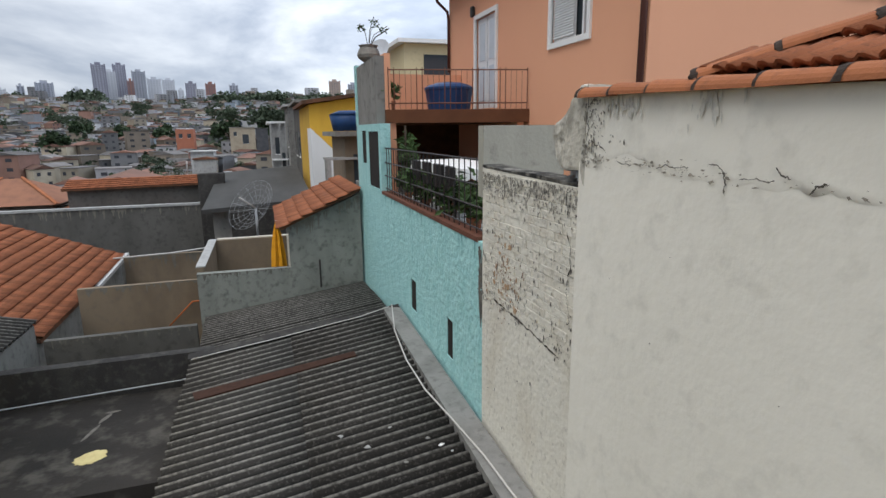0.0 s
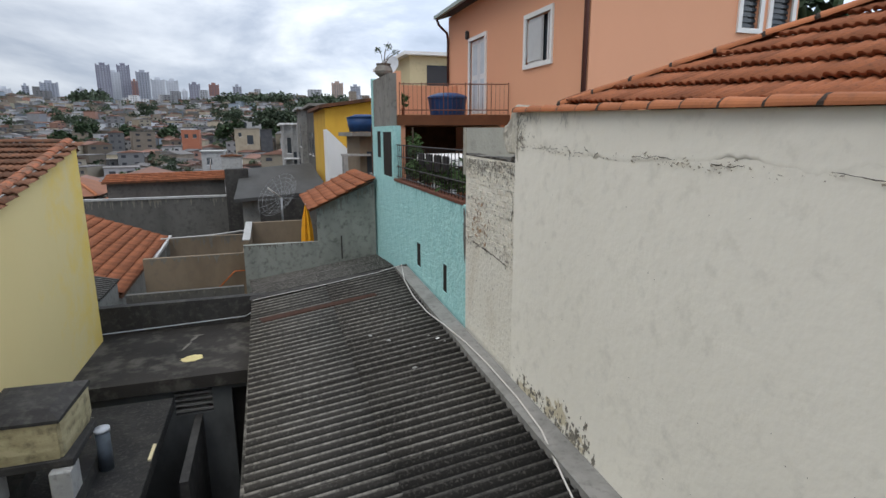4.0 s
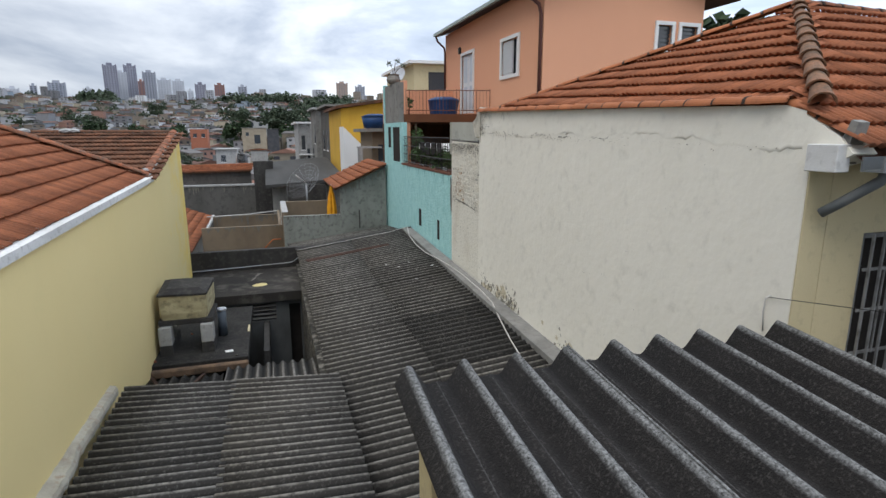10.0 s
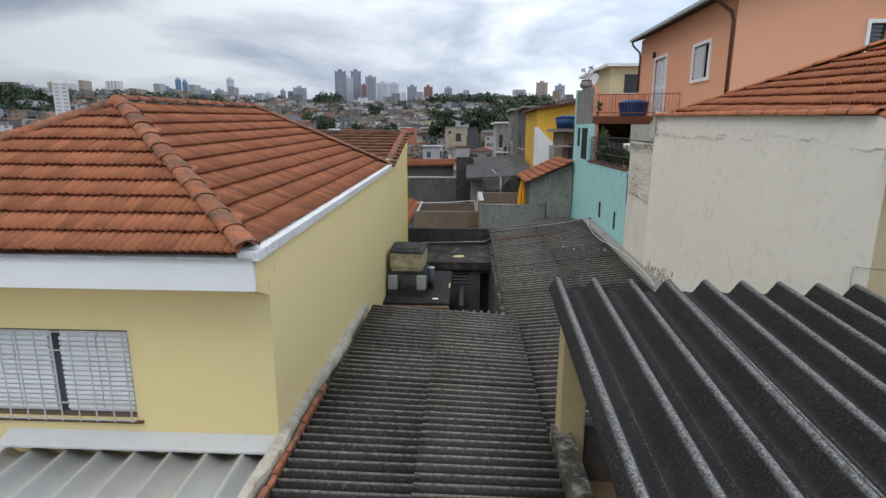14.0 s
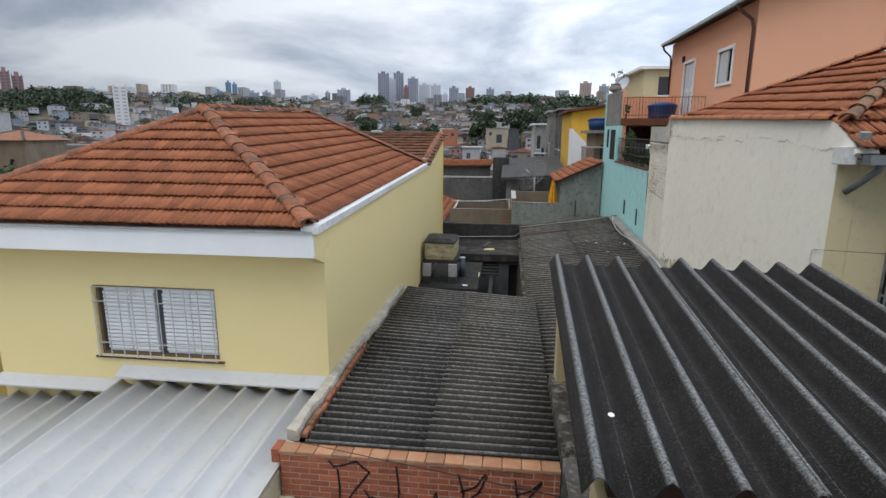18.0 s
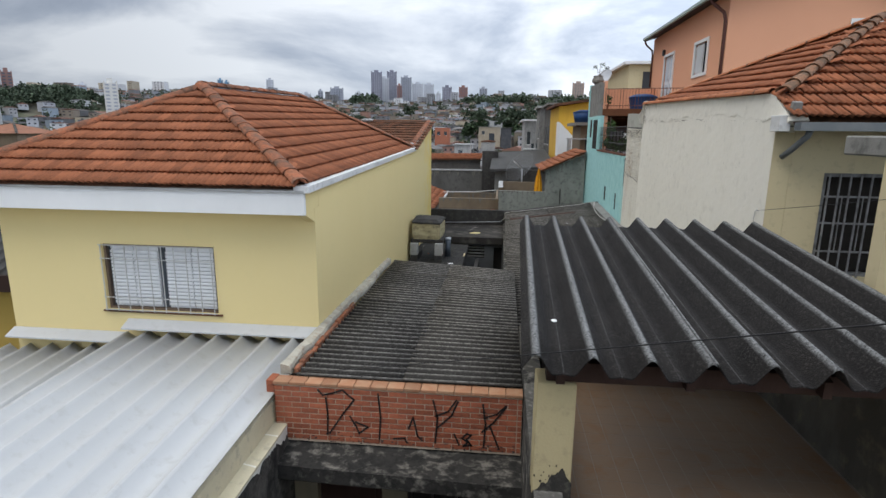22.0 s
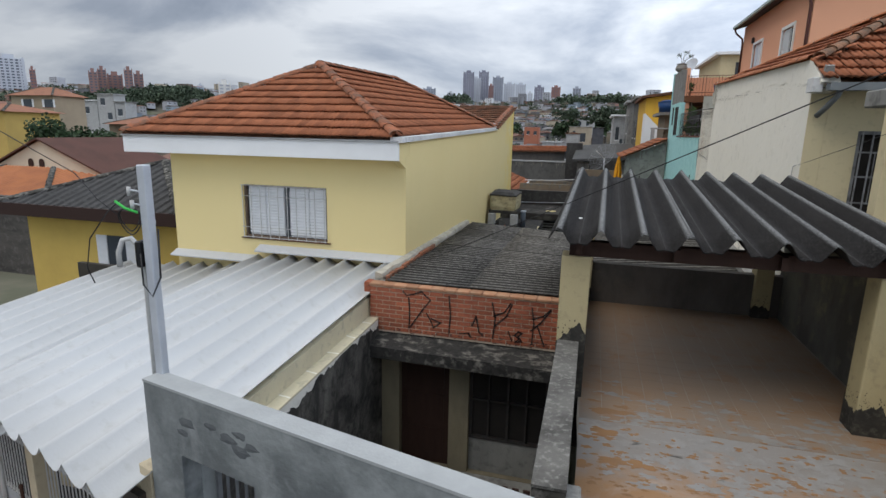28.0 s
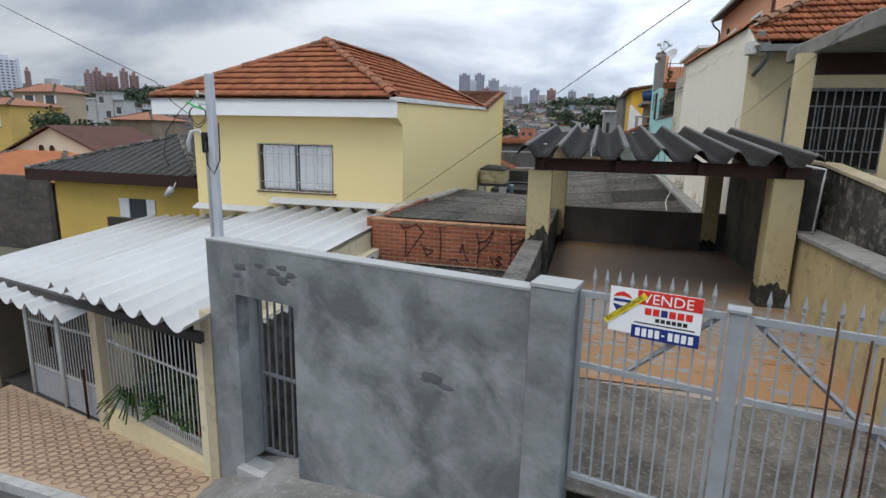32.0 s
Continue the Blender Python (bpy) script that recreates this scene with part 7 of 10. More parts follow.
w = prism("wall_court_left", [(-11.74, -1.8), (-6.7, -1.8), (-6.7, 1.15), (-11.74, 1.0)], "x", -4.95, -4.70, material("peeled_black_render", (0.045, 0.042, 0.038), 0.95, (0.23, 0.215, 0.185), 0.34, 1.9, (1, 1, 0.7), (0.013, 0.013, 0.012), 0.3, 5.0, 0.5, 25, swirl=0.8))
tagged(w, "court wall blackened by mould with pale bare patches", "wall", kind="structure")
prism("coping", [(-11.74, 1.002), (-6.95, 1.145), (-6.95, 1.175), (-11.74, 1.032)], "x", -4.88, -4.695, WORNCREAM, w, "weathered cream coping")
rnd = random.Random(8)
low, z = [], 0.08
for k in range(121):
    y = -11.74 + 4.78 * k / 120
    z = max(0.015, min(0.17, z + rnd.uniform(-0.045, 0.045)))
    low.append((y, 1.0 + 0.15 * (y + 11.74) / 5.04 - z))
raw("bare_edge", [(-4.6965, y, z) for y, z in low] + [(-4.6965, y, 1.0 + 0.15 * (y + 11.74) / 5.04 + 0.028) for y, z in low], [(i, i + 1, i + 122, i + 121) for i in range(120)], WHITEWALL, w, "pale bare render along the edge")
w = prism("wall_garage_right", [(-11.7, -1.5), (-6.72, -1.5), (-6.72, 1.50), (-11.7, 1.25)], "x", -5.2, -4.885, WORNCREAM)
tagged(w, "cream side wall of the garage", "wall", kind="structure")
for y, d in ((-7.25, 0.02), (-7.86, 0.05), (-8.5, 0.0), (-9.12, 0.04), (-9.8, 0.03), (-10.5, 0.0), (-11.1, 0.03)):
    z = 1.178 + (y + 6.95) * 0.0298
    raw("joint_line", [(-4.878, y, z), (-4.70, y - d, z), (-4.70, y - d + 0.028, z + 0.001), (-4.878, y + 0.022, z + 0.001)], [(0, 1, 2, 3)], WHITEWALL, w, "pale joint across the coping")
w = prism("wall_drive", [(-11.86, -1.8), (-4.8, -1.8), (-4.8, 1.93), (-11.86, 1.92)], "x", -1.58, -1.345, MOULD)
tagged(w, "mouldy retaining wall between court and driveway", "wall", kind="structure")
box("wall_head", (-1.585, -1.340, -11.865, -6.97, 1.934, 1.956), material("speckled_cement_head", (0.135, 0.128, 0.115), 0.95, (0.05, 0.047, 0.042), 0.45, 3.0, (1, 1, 1), (0.33, 0.32, 0.29), 0.14, 18.0, 0.6, 40), w, "grey mouldy cement head with pale specks")
box("end_block", (-1.40, -1.24, -11.84, -11.55, 1.0, 1.80), CONCRETE, w, bevel=0.015)
gt = thing("wooden_gate", (-2.2, -8.2, -1.6), "dark slatted wooden gate leaning in the court", "gate")
for k in range(5):
    box("slat", (-2.6 + k * 0.16, -2.5 + k * 0.16, -8.2, -8.17, -1.6, -0.75), WOOD, gt)
box("rail", (-2.65, -1.8, -8.17, -8.14, -1.45, -1.37), WOOD, gt)
box("rail", (-2.65, -1.8, -8.17, -8.14, -0.95, -0.87), WOOD, gt)

# ---- white steel garage roof ----


# side wall colour already holds the garage's shade
BEIGE_DIM = material("shaded_garage_side", (0.15, 0.125, 0.09), 0.9, (0.09, 0.075, 0.055), 0.4, 1.0)


def build_garage():
    g = thing("garage_roof", (-8, -9, 1.0), "white ribbed steel roof over the neighbour's garage", "roof")
    sheet("roof_sheet", (-8.25, -11.13, 1.25), (-4.86, -12.24, 1.325), (-8.22, -5.14, 1.61), (-4.84, -5.14, 1.68), 0.445, 0.082, METAL_WHITE, g, form=scallop, per=16, rows=3, thick=0.004, shift=0.04)
    sheet("roof_sheet", (-12.2, -9.85, 0.66), (-7.9, -11.15, 0.72), (-11.7, -5.14, 1.14), (-7.9, -5.14, 1.40), 0.445, 0.082, METAL_WHITE, g, form=scallop, per=16, rows=3, thick=0.004)
    for xa, xb, za in ((-8.22, -4.84, 1.84), (-10.4, -8.24, 1.59)):
        prism("flashing", [(-5.083, za), (-5.30, za - 0.10), (-5.305, za - 0.125), (-5.29, za - 0.125), (-5.083, za - 0.02)], "x", xa, xb, METAL_WHITE, g, "pale grey steel flashing")
    raw("beam", [(-12.0, -9.55, 0.62), (-5.0, -11.85, 0.98), (-5.0, -11.77, 0.98), (-12.0, -9.47, 0.62), (-12.0, -9.55, 0.72), (-5.0, -11.85, 1.10), (-5.0, -11.77, 1.10), (-12.0, -9.47, 0.72)], [(3, 2, 1, 0), (4, 5, 6, 7), (0, 1, 5, 4), (1, 2, 6, 5), (2, 3, 7, 6), (3, 0, 4, 7)], STEEL_DARK, g)
    garage = thing("garage", (-8, -9, -1.5), "shaded garage behind the barred front", "garage", kind="structure")
    # back wall and floor colours are darkened for the shade indoors
    box("back_wall", (-13, -5.2, -5.4, -5.28, -1.2, 1.1), material("shaded_garage_wall", (0.05, 0.044, 0.035), 0.9, (0.03, 0.027, 0.023), 0.4, 1.0), garage)
    # out of view; added to close the garage and keep it dark
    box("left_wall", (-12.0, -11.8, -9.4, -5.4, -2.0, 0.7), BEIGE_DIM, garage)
    raw("floor", [(-12.0, -5.3, -1.5), (-5.2, -5.3, -0.85), (-5.2, -11.6, -0.85), (-12.0, -9.3, -1.6)], [(0, 3, 2, 1)], material("shaded_garage_floor", (0.045, 0.042, 0.04), 0.8, (0.025, 0.024, 0.023), 0.5, 1.0), garage)


build_garage()

# ---- street front: rendered wall, gate, sign, fence ----


def turned(h, angle):
    h.rotation_euler = (0, 0, angle)


SLANT = math.atan(-0.228)


CAPPALE = material("pale_fresh_cement", (0.35, 0.36, 0.355), 0.9, (0.27, 0.28, 0.275), 0.4, 2.0, bump=0.15)


def build_street_wall():
    x0, y0 = -4.85, -11.82
    h = thing("wall_street", (x0, y0, -0.7), "street wall in fresh blotchy grey cement render", "wall", kind="structure")
    L = 4.14
    wall_with_holes("panel", "x", y0, 0.17, x0, x0 + L - 0.35, -0.75, 2.22, [(x0 + 0.42, x0 + 1.26, -0.42, 1.66)], GREYWALL, h)
    box("door_reveal", (x0 + 0.36, x0 + 0.42, y0 + 0.171, y0 + 0.36, -0.42, 1.66), GREYWALL, h)
    box("cap", (x0 - 0.005, x0 + L - 0.35, y0 - 0.006, y0 + 0.176, 2.222, 2.245), CAPPALE, h)
    box("pillar", (x0 + L - 0.35, x0 + L, y0 - 0.02, y0 + 0.26, -0.4, 2.27), GREYWALL, h, bevel=0.012)
    box("pillar_cap", (x0 + L - 0.355, x0 + L + 0.005, y0 - 0.026, y0 + 0.266, 2.271, 2.30), CAPPALE, h)
    box("threshold", (x0 + 0.38, x0 + 1.30, y0 - 0.10, y0 + 0.17, -0.75, -0.422), CONCRETE_PALE, h, bevel=0.01)
    # thumbed patches of darker cement
    rnd = random.Random(5)
    for k, (px, pz, r) in enumerate(((0.80, 2.03, 0.06), (1.00, 1.98, 0.09), (1.13, 2.05, 0.07), (1.24, 1.98, 0.07), (1.12, 1.92, 0.10), (0.52, 1.98, 0.09), (0.46, 1.88, 0.06), (2.9, 1.25, 0.11), (3.05, 1.2, 0.07))):
        bm = bmesh.new()
        c = bm.verts.new((x0 + px, y0 - 0.006, pz))
        ring = [bm.verts.new((x0 + px + r * 1.3 * rnd.uniform(0.6, 1.1) * math.cos(2 * math.pi * s / 12), y0 - 0.001, pz + r * 0.55 * rnd.uniform(0.6, 1.1) * math.sin(2 * math.pi * s / 12))) for s in range(12)]
        for s in range(12):
            bm.faces.new((c, ring[s], ring[(s + 1) % 12]))
        part("cement_patch", bm, material("damp_cement", (0.085, 0.092, 0.096), 0.9, (0.13, 0.138, 0.14), 0.4, 6.0), h)
    gate = thing("barred_door", (x0 + 0.7, y0 + 0.12, -0.42), "narrow grey steel barred door in the rendered wall", "gate")
    g = bmesh.new()
    for d in ((0.43, 0.46, -0.41, 1.65), (1.22, 1.25, -0.41, 1.65), (0.46, 1.22, 1.61, 1.65), (0.46, 1.22, -0.41, -0.37), (0.46, 1.22, 0.60, 0.63)):
        add_box(g, x0 + d[0], x0 + d[1], y0 + 0.30, y0 + 0.34, d[2], d[3])
    dull = material("dull_door_steel", (0.15, 0.157, 0.165), 0.5, (0.10, 0.10, 0.10), 0.3, 6.0, bump=0.05)
    part("frame", g, dull, gate)
    for k in range(6):
        x = x0 + 0.56 + k * 0.114
        box("bar", (x - 0.010, x + 0.010, y0 + 0.31, y0 + 0.33, -0.37, 1.61), dull, gate)
    gate.location = Vector((x0, y0, -0.42)) + Matrix.Rotation(SLANT, 3, "Z") @ (gate.location - Vector((x0, y0, -0.42)))
    turned(gate, SLANT)
    turned(h, SLANT)


build_street_wall()


def build_gate():
    """Double driveway gate with spear points; the two leaves are things of their own."""
    gx, gy, up = -0.78, -12.60, 0.055
    slant = math.atan(-0.26)

    def leaf(x0, x1, flip):
        h = thing("gate_leaf", (gx, gy, 0.5), "grey steel driveway gate leaf with spear points", "gate", "driveway gate leaves")
        f = bmesh.new()
        for d in ((x0, x0 + 0.03, 0.56, 2.2), (x1 - 0.03, x1, 0.56, 2.2), (x0 + 0.03, x1 - 0.03, 2.15, 2.2), (x0 + 0.03, x1 - 0.03, 1.56, 1.605), (x0 + 0.03, x1 - 0.03, 0.56, 0.60)):
            add_box(f, gx + d[0], gx + d[1], gy - 0.02, gy + 0.02, d[2], d[3])
        part("frame", f, STEEL, h)
        n = round((x1 - x0) / 0.098)
        for k in range(1, n):
            x = gx + x0 + (x1 - x0) * k / n
            bar = box("bar", (x - 0.0075, x + 0.0075, gy - 0.0075, gy + 0.0075, 0.57, 2.26), STEEL, h)
            bm = bmesh.new()
            add_tube(bm, (x, gy, 2.26), (x, gy, 2.275), 0.013, 8)
            add_tube(bm, (x, gy, 2.28), (x, gy, 2.31), 0.008, 8, 0.017)
            add_tube(bm, (x, gy, 2.31), (x, gy, 2.40), 0.017, 8, 0.001)
            part("spear_point", bm, STEEL, bar)
        a, b = (gx + x0 + 0.35, 1.56), (gx + x1 - 0.05, 2.15)
        if flip:
            a, b = (gx + x0 + 0.05, 2.15), (gx + x1 - 0.35, 1.2)
        bm = bmesh.new()
        add_tube(bm, (a[0], gy + 0.025, a[1]), (b[0], gy + 0.025, b[1]), 0.022, 4)
        part("brace", bm, STEEL, h)
        turned(h, slant)
        h.location.z += up
        return h

    leaf(0.02, 1.05, False)
    leaf(1.19, 2.70, True)
    p = thing("gate_post", (gx, gy, 0.4), "square grey steel gate post", "post")
    box("post", (gx + 1.065, gx + 1.175, gy - 0.04, gy + 0.07, 0.45, 2.22), STEEL, p, bevel=0.006)
    box("post_cap", (gx + 1.045, gx + 1.195, gy - 0.06, gy + 0.09, 2.221, 2.24), STEEL, p)
    turned(p, slant)
    p.location.z += up
    # estate agent's board
    s = thing("sale_sign", (gx, gy, 1.8), "red, white and blue property sale board wired to the gate", "sign")
    x0, x1, z0, z1, yb = gx + 0.25, gx + 0.96, 1.89, 2.29, gy - 0.035
    white = material("sign_white", (0.78, 0.78, 0.78), 0.5, bump=0)
    red = material("sign_red", (0.62, 0.03, 0.02), 0.5, bump=0)
    blue = material("sign_blue", (0.015, 0.03, 0.17), 0.5, bump=0)
    yellow = material("sign_yellow", (0.75, 0.58, 0.03), 0.5, bump=0)
    dark = material("sign_black", (0.02, 0.02, 0.02), 0.5, bump=0)
    board = box("board", (x0, x1, yb, yb + 0.006, z0, z1), white, s)
    box("red_panel", (x0 + 0.22, x1 - 0.001, yb - 0.002, yb, z1 - 0.125, z1 - 0.002), red, board)
    box("blue_panel", (x0 + 0.19, x1 - 0.001, yb - 0.002, yb, z0 - 0.03, z0 + 0.085), blue, board)

    def text(words, size, x, z, mat, parent, turn=0.0, y=yb - 0.003):
        cu = bpy.data.curves.new("lettering", "FONT")
        cu.body, cu.size, cu.extrude = words, size, 0.0008
        cu.align_x = "LEFT"
        cu.materials.append(mat)
        ob = new("lettering", cu)
        ob.parent = parent
        o = root_of(parent)
        ob.location = (x - o.x, y - o.y, z - o.z)
        ob.rotation_euler = (math.pi / 2, turn, 0)
        return ob

    text("VENDE", 0.125, x0 + 0.255, z1 - 0.108, white, board).scale = (1.0, 1.0, 1.0)
    # plain shapes where marks, names and numbers stand
    for k in range(6):
        box("mark_bar", (x0 + 0.285 + k * 0.062, x0 + 0.335 + k * 0.062, yb - 0.002, yb, z0 + 0.19, z0 + 0.25), blue if k == 2 else red, board)
    for k in range(6):
        box("name_bar", (x0 + 0.37 + k * 0.042, x0 + 0.402 + k * 0.042, yb - 0.002, yb, z0 + 0.135, z0 + 0.168), dark, board)
    box("address_bar", (x0 + 0.21, x0 + 0.67, yb - 0.002, yb, z0 + 0.106, z0 + 0.116), dark, board)
    for k in range(9):
        if k == 4:
            box("number_bar", (x0 + 0.43, x0 + 0.452, yb - 0.004, yb - 0.002, z0 + 0.02, z0 + 0.034), white, board)
        else:
            u = x0 + 0.225 + k * 0.0505
            box("number_bar", (u, u + 0.036, yb - 0.004, yb - 0.002, z0 - 0.008, z0 + 0.064), white, board)
    for nm, pts, m in (("balloon_top", [(0.025, 0.31), (0.05, 0.345), (0.10, 0.365), (0.15, 0.345), (0.18, 0.31), (0.10, 0.325)], red), ("balloon_foot", [(0.025, 0.25), (0.10, 0.235), (0.18, 0.25), (0.15, 0.20), (0.115, 0.16), (0.085, 0.16), (0.05, 0.20)], blue)):
        bm = bmesh.new()
        front = [bm.verts.new((x0 + u, yb - 0.002, z0 + v)) for u, v in pts]
        bm.faces.new(front)
        part(nm, bm, m, board)
    box("mark_bar", (x0 + 0.03, x0 + 0.175, yb - 0.002, yb, z0 + 0.27, z0 + 0.295), blue, board)
    band = bmesh.new()
    add_box(band, 0, 0.42, -0.003, 0, 0, 0.05)
    bmesh.ops.rotate(band, verts=band.verts, cent=(0, 0, 0), matrix=Matrix.Rotation(radians(-42), 3, "Y"))
    bmesh.ops.translate(band, verts=band.verts, vec=(x0 - 0.01, yb - 0.004, z0 + 0.06))
    part("yellow_band", band, yellow, board)
    text("EXCLUSIVIDADE", 0.05, x0 - 0.005, z0 + 0.085, dark, board, turn=radians(-42), y=yb - 0.0085)
    turned(s, slant)
    s.scale = (0.91, 1, 0.872)
    s.location = (gx + 0.022, gy - 0.006, 1.908)
    # rusty rods in front of the gate
    for k, (x, lean) in enumerate(((1.55, -0.02), (1.69, 0.03), (1.80, -0.01))):
        r = tube("rusty_rod", (gx + x, gy - 0.72, 0.3), (gx + x + lean, gy - 0.66, 2.38 - 0.1 * k), 0.0075, RUST)
        tagged(r, "rusty iron rod standing before the gate", "rod", "rusty rods")


build_gate()


def build_fence():
    """The neighbour's front runs at its own angle: barred fence, two posts, then the gate."""
    x0, y0 = -5.05, -11.68
    slant = math.atan(-0.352)
    h = thing("garage_fence", (x0, y0, -0.8), "white barred fence on a low cream wall before the garage", "fence")
    raw("base_wall", [(x0 - 2.72, y0 - 0.04, -1.6), (x0, y0 - 0.04, -1.6), (x0, y0 + 0.12, -1.6), (x0 - 2.72, y0 + 0.12, -1.6), (x0 - 2.72, y0 - 0.04, -0.80), (x0, y0 - 0.04, -0.72), (x0, y0 + 0.12, -0.72), (x0 - 2.72, y0 + 0.12, -0.80)], [(3, 2, 1, 0), (4, 5, 6, 7), (0, 1, 5, 4), (1, 2, 6, 5), (2, 3, 7, 6), (3, 0, 4, 7)], CREAM, h)
    for z in (-0.66, -0.52, 0.36, 0.86):
        raw("rail", [(x0 - 2.72, y0 + 0.045, z - 0.08), (x0, y0 + 0.045, z), (x0, y0 + 0.07, z), (x0 - 2.72, y0 + 0.07, z - 0.08), (x0 - 2.72, y0 + 0.045, z - 0.055), (x0, y0 + 0.045, z + 0.025), (x0, y0 + 0.07, z + 0.025), (x0 - 2.72, y0 + 0.07, z - 0.055)], [(3, 2, 1, 0), (4, 5, 6, 7), (0, 1, 5, 4), (1, 2, 6, 5), (2, 3, 7, 6), (3, 0, 4, 7)], STEEL_WHITE, h)
    for k in range(26):
        x = x0 - 2.66 + k * 0.104
        box("bar", (x - 0.005, x + 0.005, y0 + 0.030, y0 + 0.043, -0.77, 0.98), STEEL_WHITE, h)
        box("short_bar", (x + 0.046, x + 0.058, y0 + 0.031, y0 + 0.043, -0.77, -0.5), STEEL_WHITE, h)
    turned(h, slant)
    for dx, top, wide in ((0.0, 1.36, 0.2), (-2.96, 1.02, 0.22)):
        p = thing("garage_post", (x0, y0, -1.2), "cream rendered garage post", "post", "garage posts")
        box("shaft", (x0 + dx, x0 + dx + wide, y0 - 0.07, y0 + 0.16, -1.7, top), material("dusty_beige_paint", (0.46, 0.39, 0.27), 0.88, (0.35, 0.29, 0.20), 0.35, 2.0, (1, 1, 0.5), (0.2, 0.17, 0.13), 0.08, 9.0, 0.15, 40), p, bevel=0.008)
        turned(p, slant)
    g = thing("garage_gate", (x0, y0, -1.2), "white barred garage gate with a grey steel foot panel", "gate")
    tilt = [(3, 2, 1, 0), (4, 5, 6, 7), (0, 1, 5, 4), (1, 2, 6, 5), (2, 3, 7, 6), (3, 0, 4, 7)]
    for a, b in ((-2.99, -4.30), (-4.34, -5.7)):
        for nm, z0, z1, mat in (("foot_panel", -1.18, -0.62, STEEL), ("rail", -0.6, -0.56, STEEL_WHITE), ("rail", 0.26, 0.30, STEEL_WHITE), ("rail", 0.80, 0.84, STEEL_WHITE)):
            da, db = 0.105 * (a + 2.99), 0.105 * (b + 2.99)
            raw(nm, [(x0 + b, y0 + 0.03, z0 + db), (x0 + a, y0 + 0.03, z0 + da), (x0 + a, y0 + 0.055, z0 + da), (x0 + b, y0 + 0.055, z0 + db), (x0 + b, y0 + 0.03, z1 + db), (x0 + a, y0 + 0.03, z1 + da), (x0 + a, y0 + 0.055, z1 + da), (x0 + b, y0 + 0.055, z1 + db)], tilt, mat, g)
        n = 12
        for k in range(n):
            x = x0 + a + (b - a) * (k + 0.5) / n
            d = 0.105 * (x - x0 + 2.99)
            box("bar", (x - 0.0055, x + 0.0055, y0 + 0.015, y0 + 0.029, -0.6 + d, 0.82 + d), STEEL_WHITE, g)
    for dx in (-3.05, -4.32, -5.66):
        tube("stile", (x0 + dx, y0, -1.25 + 0.1 * (dx + 2.99)), (x0 + dx, y0, 0.86 + 0.1 * (dx + 2.99)), 0.034, STEEL_WHITE, g)
    tube("rusty_bolt", (x0 - 3.45, y0 - 0.03, -1.2), (x0 - 3.45, y0 - 0.03, -0.35), 0.022, RUST, g)
    tube("rusty_bolt", (x0 - 4.6, y0 - 0.03, -0.25), (x0 - 4.6, y0 - 0.03, 0.1), 0.03, RUST, g)
    turned(g, slant)


build_fence()
for k, (x, y, z, s) in enumerate(((-5.6, -11.15, -0.88, 0.42), (-6.2, -10.95, -0.9, 0.5), (-6.8, -10.65, -0.95, 0.4))):
    potted((x, y, z), 0.16, 0.25, s, 60 + k, "dark green palm-like plant behind the garage bars", RIDGE, 420)
tuft = thing("fern_tuft", (-6.95, -10.98, -0.6), "drooping green fern growing through the fence", "plant")
rnd = random.Random(7)
for k in range(16):
    a = rnd.uniform(-2.9, 0.2)
    d = rnd.uniform(0.3, 0.55)
    path_tube("blade", [(-6.95, -10.96, -0.6), (-6.95 + 0.4 * d * math.cos(a), -10.98 + 0.4 * d * math.sin(a), -0.35 + rnd.uniform(0, 0.18)), (-6.95 + d * math.cos(a), -11.0 + d * math.sin(a), -0.55 + rnd.uniform(-0.1, 0.15))], 0.011, LEAF, tuft, seg=4)
sh = box("stored_box", (-8.9, -8.3, -9.6, -9.1, -1.15, -0.1), CREAM, bevel=0.02)
tagged(sh, "pale box standing in the shaded garage", "box")

